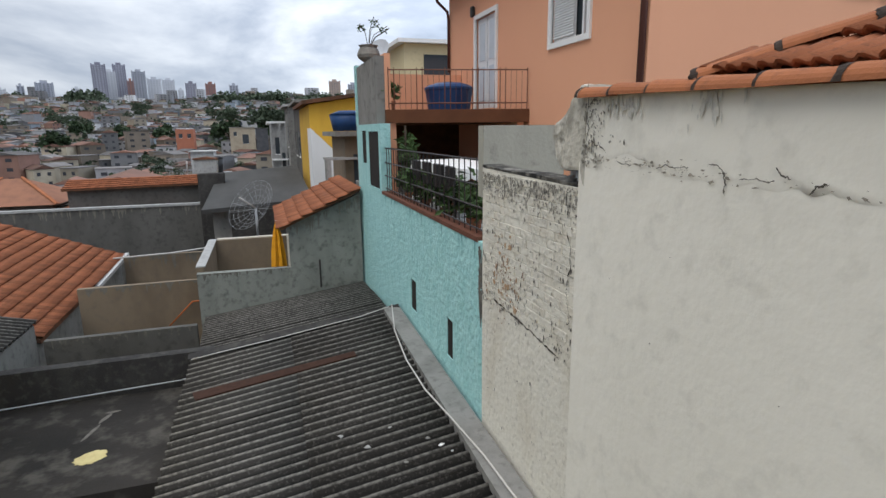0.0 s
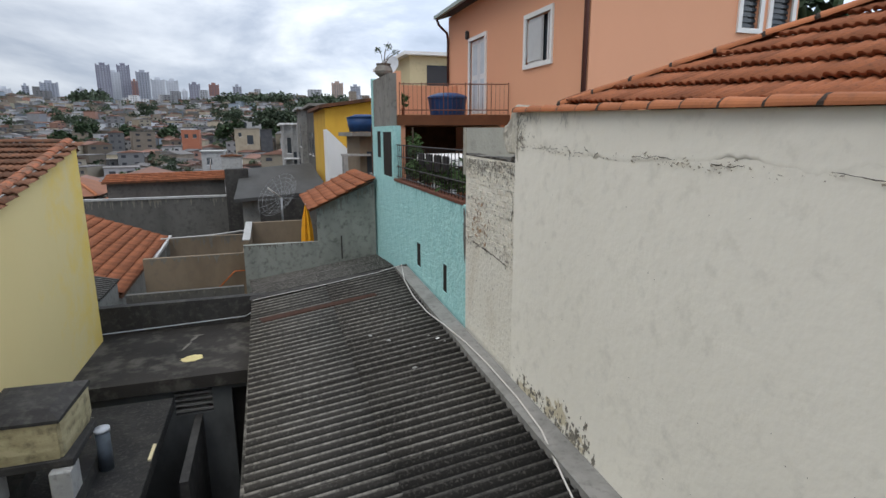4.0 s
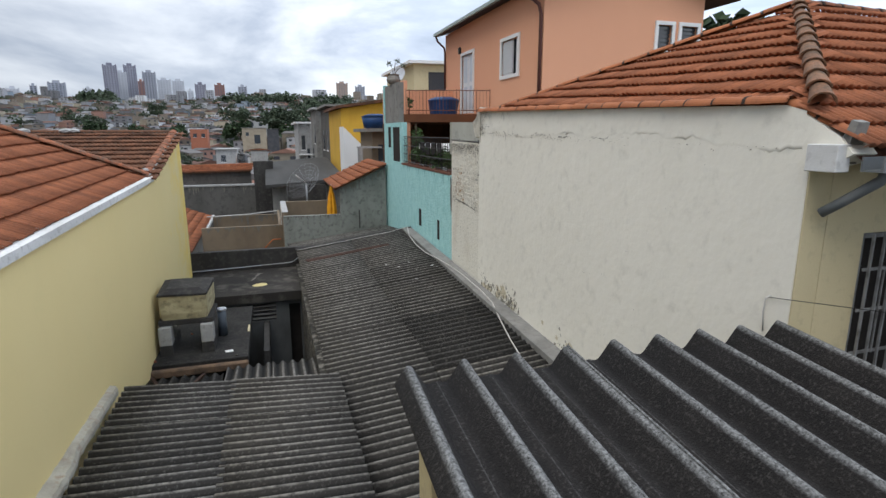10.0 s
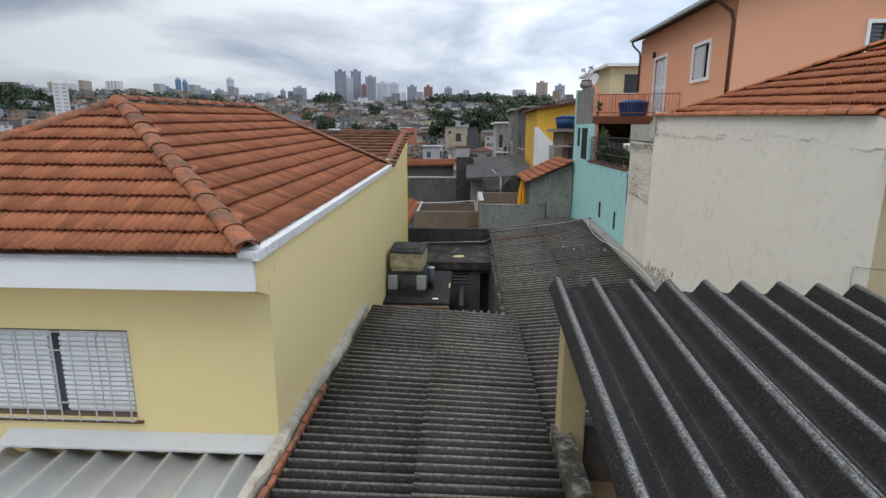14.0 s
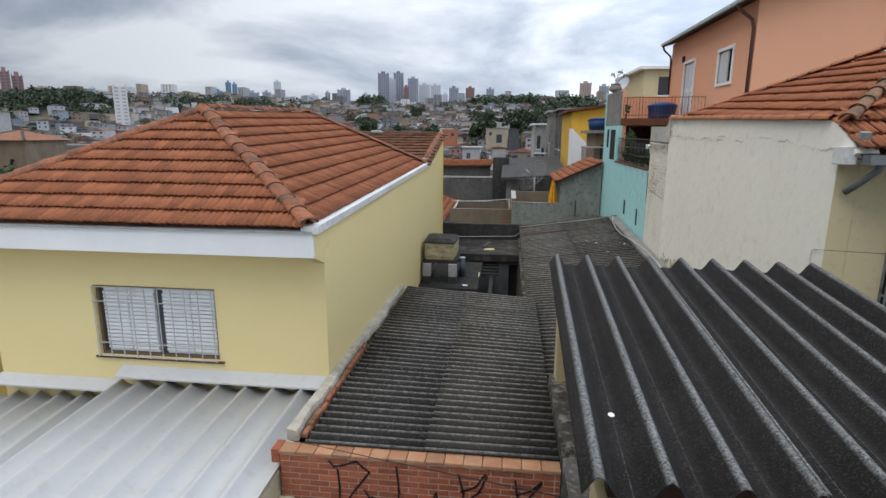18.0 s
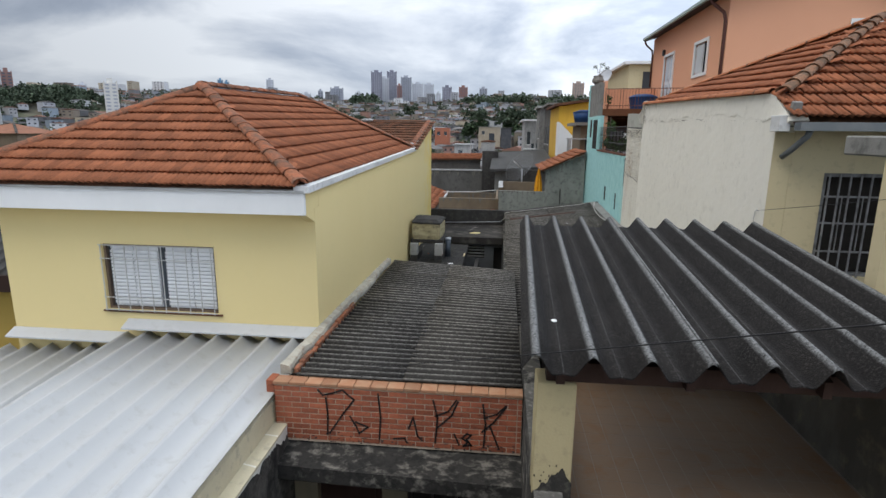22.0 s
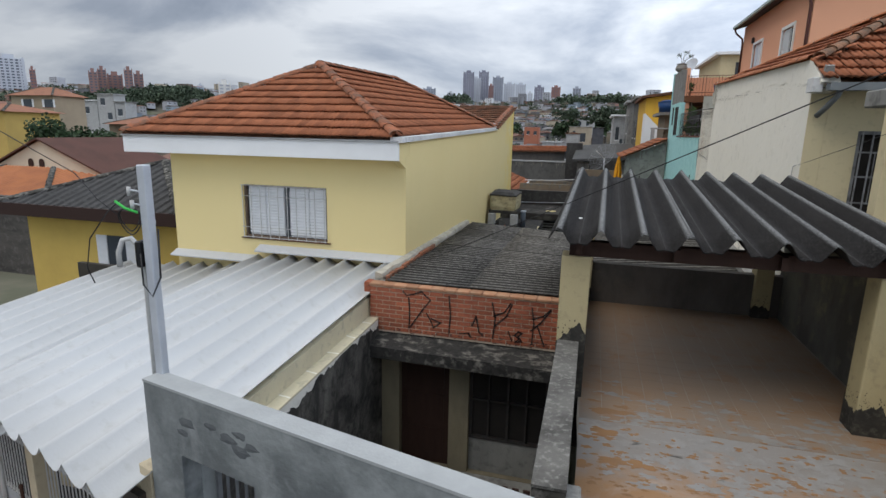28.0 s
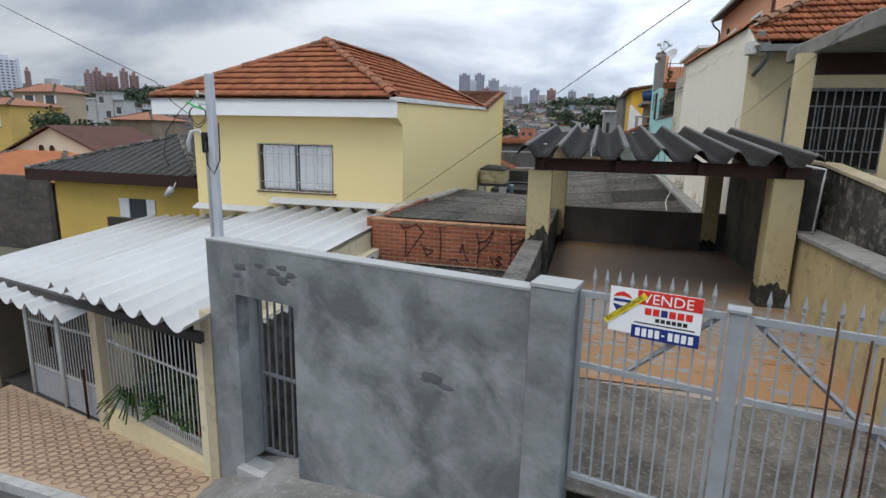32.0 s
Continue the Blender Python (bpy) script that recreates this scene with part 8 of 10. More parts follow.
# ---- pole and wires ----


def build_pole():
    p = thing("service_pole", (-4.85, -11.68, 0.5), "square galvanised service pole with wires and a bent conduit", "pole")
    bm = bmesh.new()
    add_box(bm, -4.883, -4.805, -11.725, -11.645, 0.5, 4.02, 0.008)
    part("post", bm, GALV, p)
    for z, dx in ((3.80, -0.10), (3.69, -0.08)):
        tube("bracket", (-4.88, -11.68, z), (-4.88 + dx, -11.71, z + 0.015), 0.008, GALV, p)
        tube("insulator", (-4.885 + dx, -11.71, z - 0.03), (-4.885 + dx, -11.71, z + 0.04), 0.016, STEEL_WHITE, p, "pale porcelain insulator", seg=10)
    for r, dz in ((0.11, 0.0), (0.095, 0.015)):
        path_tube("wire_coil", [(-4.99 + r * math.cos(a * math.pi / 9), -11.72 + 0.02 * math.sin(a * 0.7), 3.56 + dz + r * math.sin(a * math.pi / 9)) for a in range(19)], 0.005, PLASTIC_BLACK, p, "coil of spare wire")
    path_tube("drop_wire", [(-4.97, -11.70, 3.82), (-5.2, -11.74, 3.62), (-5.36, -11.78, 3.40), (-5.40, -11.8, 3.15), (-5.36, -11.78, 3.02)], 0.005, PLASTIC_BLACK, p, "loose hanging wire")
    path_tube("conduit", [(-4.93, -11.68, 0.9), (-4.93, -11.68, 3.2), (-4.95, -11.7, 3.35), (-5.0, -11.72, 3.42), (-5.07, -11.74, 3.4), (-5.1, -11.76, 3.3), (-5.1, -11.76, 3.18)], 0.022, STEEL_WHITE, p, "white bent conduit", seg=8)
    box("meter_clip", (-4.95, -4.90, -11.75, -11.66, 3.18, 3.40), PLASTIC_BLACK, p, bevel=0.01)
    path_tube("loop_wire", [(-4.9, -11.74, 3.3), (-4.86, -11.78, 3.05), (-4.8, -11.76, 2.95), (-4.76, -11.7, 3.1), (-4.78, -11.66, 3.5)], 0.008, PLASTIC_BLACK, p)
    path_tube("green_wire", [(-5.10, -11.74, 3.72), (-5.0, -11.75, 3.67), (-4.89, -11.74, 3.64)], 0.011, material("green_wire", (0.05, 0.45, 0.08), 0.6, bump=0), p)
    p.location += Vector((0.055, 0.02, 0))
    for a, b, dr, nm in (((-5.45, -11.7, 3.93), (-14.0, -11.0, 7.65), 0.12, "service_wire"),):
        tagged(path_tube(nm, [Vector((-5.1, -11.66, 3.6)), Vector((-5.28, -11.67, 3.72))] + sag(a, b, dr, 22), 0.004, PLASTIC_BLACK), "black overhead wire from the pole across the street", "wire", "overhead wires")


build_pole()
tagged(path_tube("overhead_cable", sag((-6.3, -5.15, 0.9), (8.4, -20.5, 9.8), 0.1, 20)[2:], 0.004, PLASTIC_BLACK), "black overhead cable crossing in front of the carport", "wire", "overhead wires")
tagged(path_tube("hook_wire", sag((2.07, -4.32, 3.85), (2.0, -17.5, 6.6), 0.12, 16), 0.0035, PLASTIC_BLACK), "thin wire from a hook in the white wall", "wire", "overhead wires")
hk = path_tube("wall_hook", [(2.085, -4.30, 3.5), (2.06, -4.30, 3.7), (2.06, -4.31, 3.84), (2.085, -4.34, 3.87)], 0.008, CABLE_WHITE)
tagged(hk, "bent pale wire stub on the white wall", "wire")

# ---- yards behind ----
before = set(scene.objects)
w = prism("wall_rear", [(-2.0, 0.2), (1.75, 0.2), (1.75, 4.15), (0.05, 3.45), (0.05, 2.45), (-2.0, 2.47)], "y", 11.85, 12.05, material("rear_grey_render", (0.25, 0.26, 0.235), 0.92, (0.15, 0.157, 0.142), 0.45, 1.3, (1, 1, 0.4), (0.045, 0.045, 0.042), 0.18, 6.0, 0.3, 30))
tagged(w, "stained grey rear wall with a sloping gable", "wall", kind="structure")
drips(w, "x", 11.85, -1, -1.98, 0.03, lambda x: 2.46, 60, RUNS, 41, 0.22, 0.022)
drips(w, "x", 11.85, -1, 0.1, 1.7, lambda x: 3.42 + (x - 0.05) * 0.41, 60, RUNS_SOFT, 42, 0.6, 0.03)
box("crack_pipe", (0.70, 0.74, 11.835, 11.85, 1.9, 2.6), STEEL_DARK, w)
tg = thing("rear_tiled_roof", (0.8, 13.5, 3.4), "small red clay tile roof over the rear shed", "roof")
raw("deck", [(-0.15, 11.75, 3.42), (1.75, 11.75, 4.28), (1.75, 15.6, 4.28), (-0.15, 15.6, 3.42), (-0.15, 11.75, 3.36), (1.75, 11.75, 4.22), (1.75, 15.6, 4.22), (-0.15, 15.6, 3.36)], [(0, 1, 2, 3), (7, 6, 5, 4), (4, 5, 1, 0), (5, 6, 2, 1), (6, 7, 3, 2), (7, 4, 0, 3)], TILE_OLD, tg)
tiled_slope(tg, (-0.2, 15.6, 3.42), (0, -1, 0), (1.9, 0, 0.86), 18, 7, 0.22, 0.3, lambda u, v: True, lambda u, v: True, TILE, TILE_JOINED, 16)
um = thing("parasol", (-0.2, 12.6, 0.9), "closed yellow canvas parasol on the terrace", "parasol")
tube("pole", (-0.2, 12.6, 0.9), (-0.2, 12.6, 3.5), 0.022, STEEL_WHITE, um)
bm = bmesh.new()
prof = [(0.17, 2.2), (0.2, 2.35), (0.18, 2.7), (0.13, 3.05), (0.06, 3.35), (0.02, 3.48)]
rings = [[bm.verts.new((-0.2 + r * (1.0 if s % 2 else 0.62) * math.cos(2 * math.pi * s / 16), 12.6 + r * (1.0 if s % 2 else 0.62) * math.sin(2 * math.pi * s / 16), z)) for s in range(16)] for r, z in prof]
for p, q in zip(rings, rings[1:]):
    for s in range(16):
        bm.faces.new((p[s], p[(s + 1) % 16], q[(s + 1) % 16], q[s]))
part("canopy", bm, material("yellow_canvas", (0.75, 0.36, 0.02), 0.85, (0.6, 0.27, 0.015), 0.4, 6.0, bump=0.1), um)
OLDWALL = material("aged_grey_wall", (0.125, 0.12, 0.11), 0.93, (0.068, 0.066, 0.06), 0.5, 0.7, (1, 1, 0.4), (0.04, 0.038, 0.036), 0.16, 5.0, 0.3, 30, sharp=0.25)
BEIGE = material("beige_render", (0.22, 0.172, 0.12), 0.9, (0.13, 0.098, 0.068), 0.4, 1.0, (1, 1, 0.4), (0.14, 0.12, 0.10), 0.1, 5.0, 0.2, 30)
rb = thing("rear_terrace_room", (-1, 14, 0.2), "roofless beige rendered terrace room", "terrace", kind="structure")
box("back_wall", (-2.0, 0.1, 15.4, 15.55, 0.2, 2.58), BEIGE, rb)
box("left_wall", (-2.0, -1.85, 12.06, 15.39, 0.2, 2.58), BEIGE, rb)
box("coping", (-2.03, -1.82, 12.06, 15.5, 2.582, 2.61), CONCRETE_PALE, rb)
box("floor", (-1.84, 1.7, 12.06, 15.38, 0.2, 0.9), CONCRETE, rb)
tc2 = thing("tan_courtyard", (-3.5, 14.5, -0.6), "tan rendered courtyard with a thin white pipe along the top", "courtyard", kind="structure")
box("front_wall", (-4.96, -2.0, 13.9, 14.05, -0.9, 1.85), BEIGE, tc2)
box("back_wall", (-5.0, -2.05, 18.9, 19.05, -0.9, 1.60), BEIGE, tc2)
box("side_wall", (-2.15, -2.05, 14.06, 18.89, -0.9, 1.8), BEIGE, tc2)
box("low_front", (-4.95, -2.05, 11.4, 11.55, -0.9, 1.42), OLDWALL, tc2)
drips(tc2, "x", 13.9, -1, -4.9, -2.05, lambda x: 1.845, 40, RUNS_SOFT, 43, 0.5, 0.06)
drips(tc2, "x", 18.9, -1, -4.9, -2.1, lambda x: 1.595, 60, RUNS_SOFT, 44, 0.8, 0.08)
drips(tc2, "x", 11.4, -1, -4.9, -2.1, lambda x: 1.415, 60, RUNS, 45, 0.3, 0.03)
path_tube("white_pipe", [(-5.25, 18.7, 1.62), (-3.5, 18.75, 1.66), (-2.1, 18.8, 1.78)], 0.03, STEEL_WHITE, tc2)
path_tube("handrail", [(-3.0, 13.8, 0.7), (-2.4, 13.8, 1.3), (-2.1, 13.8, 1.3)], 0.02, material("orange_rail", (0.45, 0.12, 0.03), 0.7, bump=0), tc2)
lt = thing("left_tiled_roof", (-7, 14.5, 0.4), "old red clay tile roof of a low house below", "roof")
raw("deck", [(-5.15, 11.86, 1.33), (-5.15, 19.7, 1.50), (-8.8, 19.7, 2.9), (-8.8, 11.86, 2.75), (-5.15, 11.86, 1.23), (-5.15, 19.7, 1.40), (-8.8, 19.7, 2.8), (-8.8, 11.86, 2.65)], [(0, 1, 2, 3), (7, 6, 5, 4), (4, 5, 1, 0), (5, 6, 2, 1), (6, 7, 3, 2), (7, 4, 0, 3)], TILE_OLD, lt)
tiled_slope(lt, (-5.1, 11.86, 1.34), (0, 1, 0.0215), (-3.65, 0, 1.4), 36, 12, 0.218, 0.33, lambda u, v: True, lambda u, v: False, TILE, TILE_JOINED, 18)
prism("gutter", [(15.9, 1.32), (19.75, 1.47), (19.75, 1.58), (15.9, 1.42)], "x", -5.13, -5.0, STEEL_WHITE, lt, "white gutter board")
lh = box("left_low_house", (-12, -5.25, 11.95, 19.6, -2.5, 1.2), CONCRETE)
tagged(lh, "grey rendered walls of the low house below", "house")
ls = thing("left_sheet_roof", (-5.3, 10.3, 0.4), "small grey corrugated roof below the yellow wall", "roof")
sheet("sheet", (-7.4, 9.9, 2.3), (-7.4, 11.9, 2.3), (-5.15, 9.9, 1.75), (-5.15, 11.9, 1.75), 0.177, 0.03, FIBRE, ls)
box("support_wall", (-7.2, -5.2, 9.95, 11.8, -1.5, 1.68), CONCRETE, ls)
gw = thing("wall_far_grey", (-9, 26.4, -1), "long weathered grey wall with a pale coping", "wall", kind="structure")
box("panel", (-22, -3.28, 26.3, 26.5, -3, 2.36), OLDWALL, gw)
box("coping", (-22, -3.28, 26.25, 26.55, 2.362, 2.46), CONCRETE_PALE, gw)
box("pier", (-3.27, -2.15, 26.1, 26.9, -3, 3.79), BLACKWALL, gw, "dark weathered concrete pier", bevel=0.03)
cap = box("pier_cap", (-3.36, -2.40, 26.15, 26.85, 3.792, 4.42), CONCRETE_PALE, gw, "pale rendered block on the pier", bevel=0.02)
prism("cap_roof", [(-3.40, 4.422), (-2.36, 4.422), (-2.36, 4.46), (-2.88, 4.54), (-3.40, 4.48)], "y", 26.1, 26.9, TILE_OLD, cap, "worn clay tiles on the block")
drips(gw, "x", 26.3, -1, -14, -3.4, lambda x: 2.36, 120, RUNS_SOFT, 46, 0.8, 0.05)
rg = thing("rear_grey_house", (-0.5, 22, 0), "bare grey concrete house with a flat slab roof", "house")
box("wall", (-2.3, 1.2, 20.5, 26, -3, 2.75), CONCRETE, rg)
raw("roof", [(-2.6, 20.0, 2.75), (1.3, 20.0, 3.0), (1.3, 30.0, 3.7), (-2.6, 30, 3.4), (-2.6, 20.0, 2.9), (1.3, 20.0, 3.15), (1.3, 30.0, 3.85), (-2.6, 30, 3.55)], [(3, 2, 1, 0), (4, 5, 6, 7), (0, 1, 5, 4), (1, 2, 6, 5), (2, 3, 7, 6), (3, 0, 4, 7)], material("grey_sheet_roof", (0.07, 0.069, 0.067), 0.9, (0.042, 0.042, 0.04), 0.45, 0.8, (1, 0.4, 1)), rg)
box("dark_wall", (-1.6, 0.2, 19.0, 19.2, -1, 2.95), BLACKWALL, rg)
bw = box("whitewashed_panel", (-2.0, 0.3, 17.8, 17.95, -1, 2.2), PEEL)
tagged(bw, "peeling low wall behind the terrace", "wall", kind="structure")


def mesh_dish(at, r, aim, name, label):
    d = thing(name, at, label, "satellite dish")
    c0 = Vector(at) + Vector((0, 0, r))
    q = Vector(aim).to_track_quat("Z", "Y").to_matrix()
    for k in range(16):
        a = 2 * math.pi * k / 16
        pts = [c0 + q @ Vector((rr * r * math.cos(a), rr * r * math.sin(a), 0.28 * rr * rr * r)) for rr in (0.05, 0.4, 0.7, 1.0)]
        path_tube("rib", pts, 0.006, STEEL, d, seg=4)
    for rr in (0.3, 0.5, 0.7, 0.85, 1.0):
        pts = [c0 + q @ Vector((rr * r * math.cos(2 * math.pi * k / 24), rr * r * math.sin(2 * math.pi * k / 24), 0.28 * rr * rr * r)) for k in range(25)]
        path_tube("hoop", pts, 0.0055, STEEL, d, seg=4)
    tube("mast", at, c0, 0.04, GALV, d)
    tube("feed", c0, c0 + q @ Vector((0, 0, 0.8 * r)), 0.03, CABLE_WHITE, d)


mesh_dish((-0.75, 18.6, 2.1), 0.95, (-0.55, -0.45, 0.5), "mesh_dish", "large wire-mesh satellite dish")
mesh_dish((-4.6, 34, 2.2), 1.1, (0.1, -0.5, 0.75), "mesh_dish", "large wire-mesh satellite dish")


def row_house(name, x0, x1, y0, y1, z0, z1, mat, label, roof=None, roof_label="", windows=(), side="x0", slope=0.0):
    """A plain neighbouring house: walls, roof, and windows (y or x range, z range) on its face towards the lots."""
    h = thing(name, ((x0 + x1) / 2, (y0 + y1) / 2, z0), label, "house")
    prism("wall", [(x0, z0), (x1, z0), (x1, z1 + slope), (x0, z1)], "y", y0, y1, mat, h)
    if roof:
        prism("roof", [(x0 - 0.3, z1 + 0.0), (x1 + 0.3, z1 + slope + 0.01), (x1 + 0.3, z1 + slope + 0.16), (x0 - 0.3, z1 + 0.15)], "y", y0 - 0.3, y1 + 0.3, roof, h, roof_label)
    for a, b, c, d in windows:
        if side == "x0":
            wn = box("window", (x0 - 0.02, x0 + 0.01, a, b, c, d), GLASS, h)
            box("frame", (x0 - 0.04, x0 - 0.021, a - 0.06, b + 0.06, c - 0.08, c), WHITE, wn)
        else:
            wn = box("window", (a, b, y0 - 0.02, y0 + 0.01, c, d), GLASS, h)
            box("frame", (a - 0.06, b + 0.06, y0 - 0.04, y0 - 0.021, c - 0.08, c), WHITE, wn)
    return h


OCHRE = material("ochre_yellow_paint", (0.66, 0.40, 0.055), 0.85, (0.5, 0.29, 0.04), 0.35, 0.8, (1, 1, 0.5))
row_house("ochre_house", 1.62, 8, 23.6, 30, -3, 6.75, OCHRE, "ochre yellow house with a red tile verge", TILE_OLD, "", [(2.4, 3.0, 3.4, 4.6)], "y0", 1.0)
row_house("white_side_house", 1.5, 2.7, 21.8, 23.5, -3, 5.75, WHITE, "white rendered house wall, narrow and tall", None, "", (), "x0", -1.2)
bh = row_house("balcony_house", 2.05, 6, 16.2, 19.5, -3, 5.46, BEIGE, "unfinished house with a small balcony and blue tank", CONCRETE, "", [(2.3, 3.2, 3.6, 4.9), (3.6, 4.6, 3.6, 4.9)], "y0")
for k in range(6):
    box("pergola_slat", (1.4, 2.4, 15.9 + k * 0.12, 15.95 + k * 0.12, 4.75, 4.82), CONCRETE_PALE, bh)
for y in (15.9, 16.5):
    box("pergola_post", (1.45, 1.57, y, y + 0.12, 2.0, 4.75), CONCRETE_PALE, bh)
t2 = thing("blue_tank_far", (2.25, 16.5, 5.62), "round blue plastic water tank on a slab roof", "water tank")
tube("tank", (2.25, 16.5, 5.62), (2.25, 16.5, 6.12), 0.5, BLUE, t2, seg=18, r2=0.6)
tube("lid", (2.25, 16.5, 6.12), (2.25, 16.5, 6.24), 0.62, BLUE, t2, seg=18, r2=0.3)
gr = row_house("grey_row_house", 1.72, 6, 31, 37, -5, 7.2, OLDWALL, "narrow grey unplastered house streaked with mould", CONCRETE, "", [(32, 33, 4.2, 5.6), (34.5, 35.5, 4.2, 5.6)], "x0")
drips(gr, "y", 1.72, -1, 31.1, 36.9, lambda y: 7.19, 60, RUNS, 61, 1.2, 0.08)
gr = row_house("grey_row_house", 1.42, 5, 38.4, 43.6, -6, 7.3, CONCRETE, "tall grey rendered house with a dark doorway", CONCRETE_PALE, "", [(39.2, 40.2, 4.6, 6.2), (41.6, 42.6, 3.0, 4.4)], "x0")
drips(gr, "y", 1.42, -1, 38.5, 43.5, lambda y: 7.29, 40, RUNS_SOFT, 62, 1.2, 0.08)
gr = row_house("pale_row_house", 0.38, 4, 45.6, 54, -7, 6.3, CONCRETE_PALE, "pale house with a white slab roof and slender columns", WHITE, "white slab roof", [(0.62, 0.95, 3.9, 5.2), (1.05, 1.35, 2.4, 4.0)], "y0")
for x in (0.30, 0.98, 1.42):
    box("column", (x, x + 0.09, 45.2, 45.3, -2, 6.28), CONCRETE_PALE, gr)
box("balcony_slab", (0.28, 1.6, 45.15, 45.58, 3.4, 3.52), WHITE, gr)
row_house("cream_far_house", 5.2, 11, 21, 28, -3, 9.0, CREAM, "pale yellow house with a white slab roof", WHITE, "white slab roof", [(6.0, 7.1, 7.6, 8.6)], "y0")
settle(before)
# houses to the left of the yellow one


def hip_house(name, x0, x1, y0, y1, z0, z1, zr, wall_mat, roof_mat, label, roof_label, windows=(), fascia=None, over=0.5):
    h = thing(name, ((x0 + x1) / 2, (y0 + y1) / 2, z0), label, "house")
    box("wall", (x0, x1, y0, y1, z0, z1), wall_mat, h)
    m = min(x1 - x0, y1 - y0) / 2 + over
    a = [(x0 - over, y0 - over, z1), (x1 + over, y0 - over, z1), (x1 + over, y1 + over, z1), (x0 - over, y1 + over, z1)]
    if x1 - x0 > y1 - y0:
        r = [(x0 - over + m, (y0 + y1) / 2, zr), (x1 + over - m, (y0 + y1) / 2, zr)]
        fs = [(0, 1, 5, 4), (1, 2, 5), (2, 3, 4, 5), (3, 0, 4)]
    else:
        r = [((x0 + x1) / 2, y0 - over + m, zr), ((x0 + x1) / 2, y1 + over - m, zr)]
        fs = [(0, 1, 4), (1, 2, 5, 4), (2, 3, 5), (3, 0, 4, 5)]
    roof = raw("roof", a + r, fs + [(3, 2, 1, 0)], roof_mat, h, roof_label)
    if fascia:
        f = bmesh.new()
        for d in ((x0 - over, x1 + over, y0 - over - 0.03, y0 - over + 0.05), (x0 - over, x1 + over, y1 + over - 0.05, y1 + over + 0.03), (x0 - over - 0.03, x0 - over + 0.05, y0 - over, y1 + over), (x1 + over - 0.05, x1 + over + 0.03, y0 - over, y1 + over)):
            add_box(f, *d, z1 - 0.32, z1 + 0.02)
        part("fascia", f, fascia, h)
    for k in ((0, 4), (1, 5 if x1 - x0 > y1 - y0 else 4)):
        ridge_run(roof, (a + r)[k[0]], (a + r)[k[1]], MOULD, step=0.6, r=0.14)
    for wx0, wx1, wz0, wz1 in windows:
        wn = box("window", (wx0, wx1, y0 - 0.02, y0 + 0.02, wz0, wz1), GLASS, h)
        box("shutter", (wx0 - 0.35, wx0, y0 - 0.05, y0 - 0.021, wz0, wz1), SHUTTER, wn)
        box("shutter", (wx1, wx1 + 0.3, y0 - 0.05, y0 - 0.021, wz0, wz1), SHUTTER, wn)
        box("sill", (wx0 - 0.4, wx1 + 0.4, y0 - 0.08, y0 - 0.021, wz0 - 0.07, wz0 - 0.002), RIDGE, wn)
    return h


gh = hip_house("dark_roof_house", -17.15, -11.85, -3.3, 2.6, -3, 2.1, 3.2, material("deep_yellow_paint", (0.60, 0.42, 0.11), 0.85, (0.5, 0.34, 0.09), 0.3, 0.9), material("dark_grey_sheet", (0.06, 0.058, 0.056), 0.9, (0.032, 0.031, 0.03), 0.45, 0.9, (1, 1, 1), (0.12, 0.118, 0.112), 0.12, 9.0, 0.3, 40), "yellow house with a dark grey hipped roof and brown fascia", "dark grey corrugated roof", [(-14.3, -13.65, 0.45, 1.3)], material("dark_brown_fascia", (0.035, 0.018, 0.014), 0.8, bump=0.1))
def roof_ribs(house, x0, x1, y0, y1, z1, zr, over, mat, pitch=0.3):
    """The rolls of the corrugated sheets on the street side and the right side of a hipped roof, in one skin."""
    vs, fs = [], []
    xa, xb, ya, yb = x0 - over, x1 + over, y0 - over, y1 + over
    m = min(xb - xa, yb - ya) / 2
    rise = zr - z1

    def rib(p, q):
        side = Vector((q[1] - p[1], p[0] - q[0], 0)).normalized() * 0.07
        k = len(vs)
        for c in (p, q):
            for o, u in ((-1, 0.004), (-0.4, 0.05), (0.4, 0.05), (1, 0.004)):
                vs.append((c[0] + o * side.x, c[1] + o * side.y, c[2] + u))
        fs.extend([(k + i, k + i + 1, k + i + 5, k + i + 4) for i in range(3)] + [(k + 3, k + 2, k + 1, k)])

    n = int((xb - xa) / pitch)
    for i in range(1, n):
        x = xa + (xb - xa) * i / n
        d = min(m, x - xa, xb - x)
        rib((x, ya, z1), (x, ya + d, z1 + rise * d / m))
    n = int((yb - ya) / pitch)
    for i in range(1, n):
        y = ya + (yb - ya) * i / n
        d = min(m, y - ya, yb - y)
        rib((xb, y, z1), (xb - d, y, z1 + rise * d / m))
    tagged(raw("rib_field", vs, fs, mat, house), kind="stuff")


roof_ribs(gh, -17.15, -11.85, -3.3, 2.6, 2.1, 3.2, 0.5, MATS["dark_grey_sheet"])
fl = thing("flood_lamp", (-11.9, -3.9, 1.4), "small grey floodlight under the eave", "lamp")
tube("body", (-12.35, -3.95, 1.55), (-12.15, -3.95, 1.75), 0.08, GALV, fl, seg=10, r2=0.1)
tube("arm", (-12.15, -3.95, 1.7), (-12.1, -3.80, 1.95), 0.02, GALV, fl)
br = thing("brown_roof_chapel", (-32, 14, -8), "cream gabled building with a brown roof and two arched windows", "house")
prism("gable_wall", [(-39.0, -8), (-27.4, -8), (-27.4, 0.85), (-33.5, 3.35), (-39.0, 0.95)], "y", 10.5, 16.5, material("cream_gable", (0.62, 0.55, 0.42), 0.9, (0.5, 0.43, 0.32), 0.3, 0.6), br)
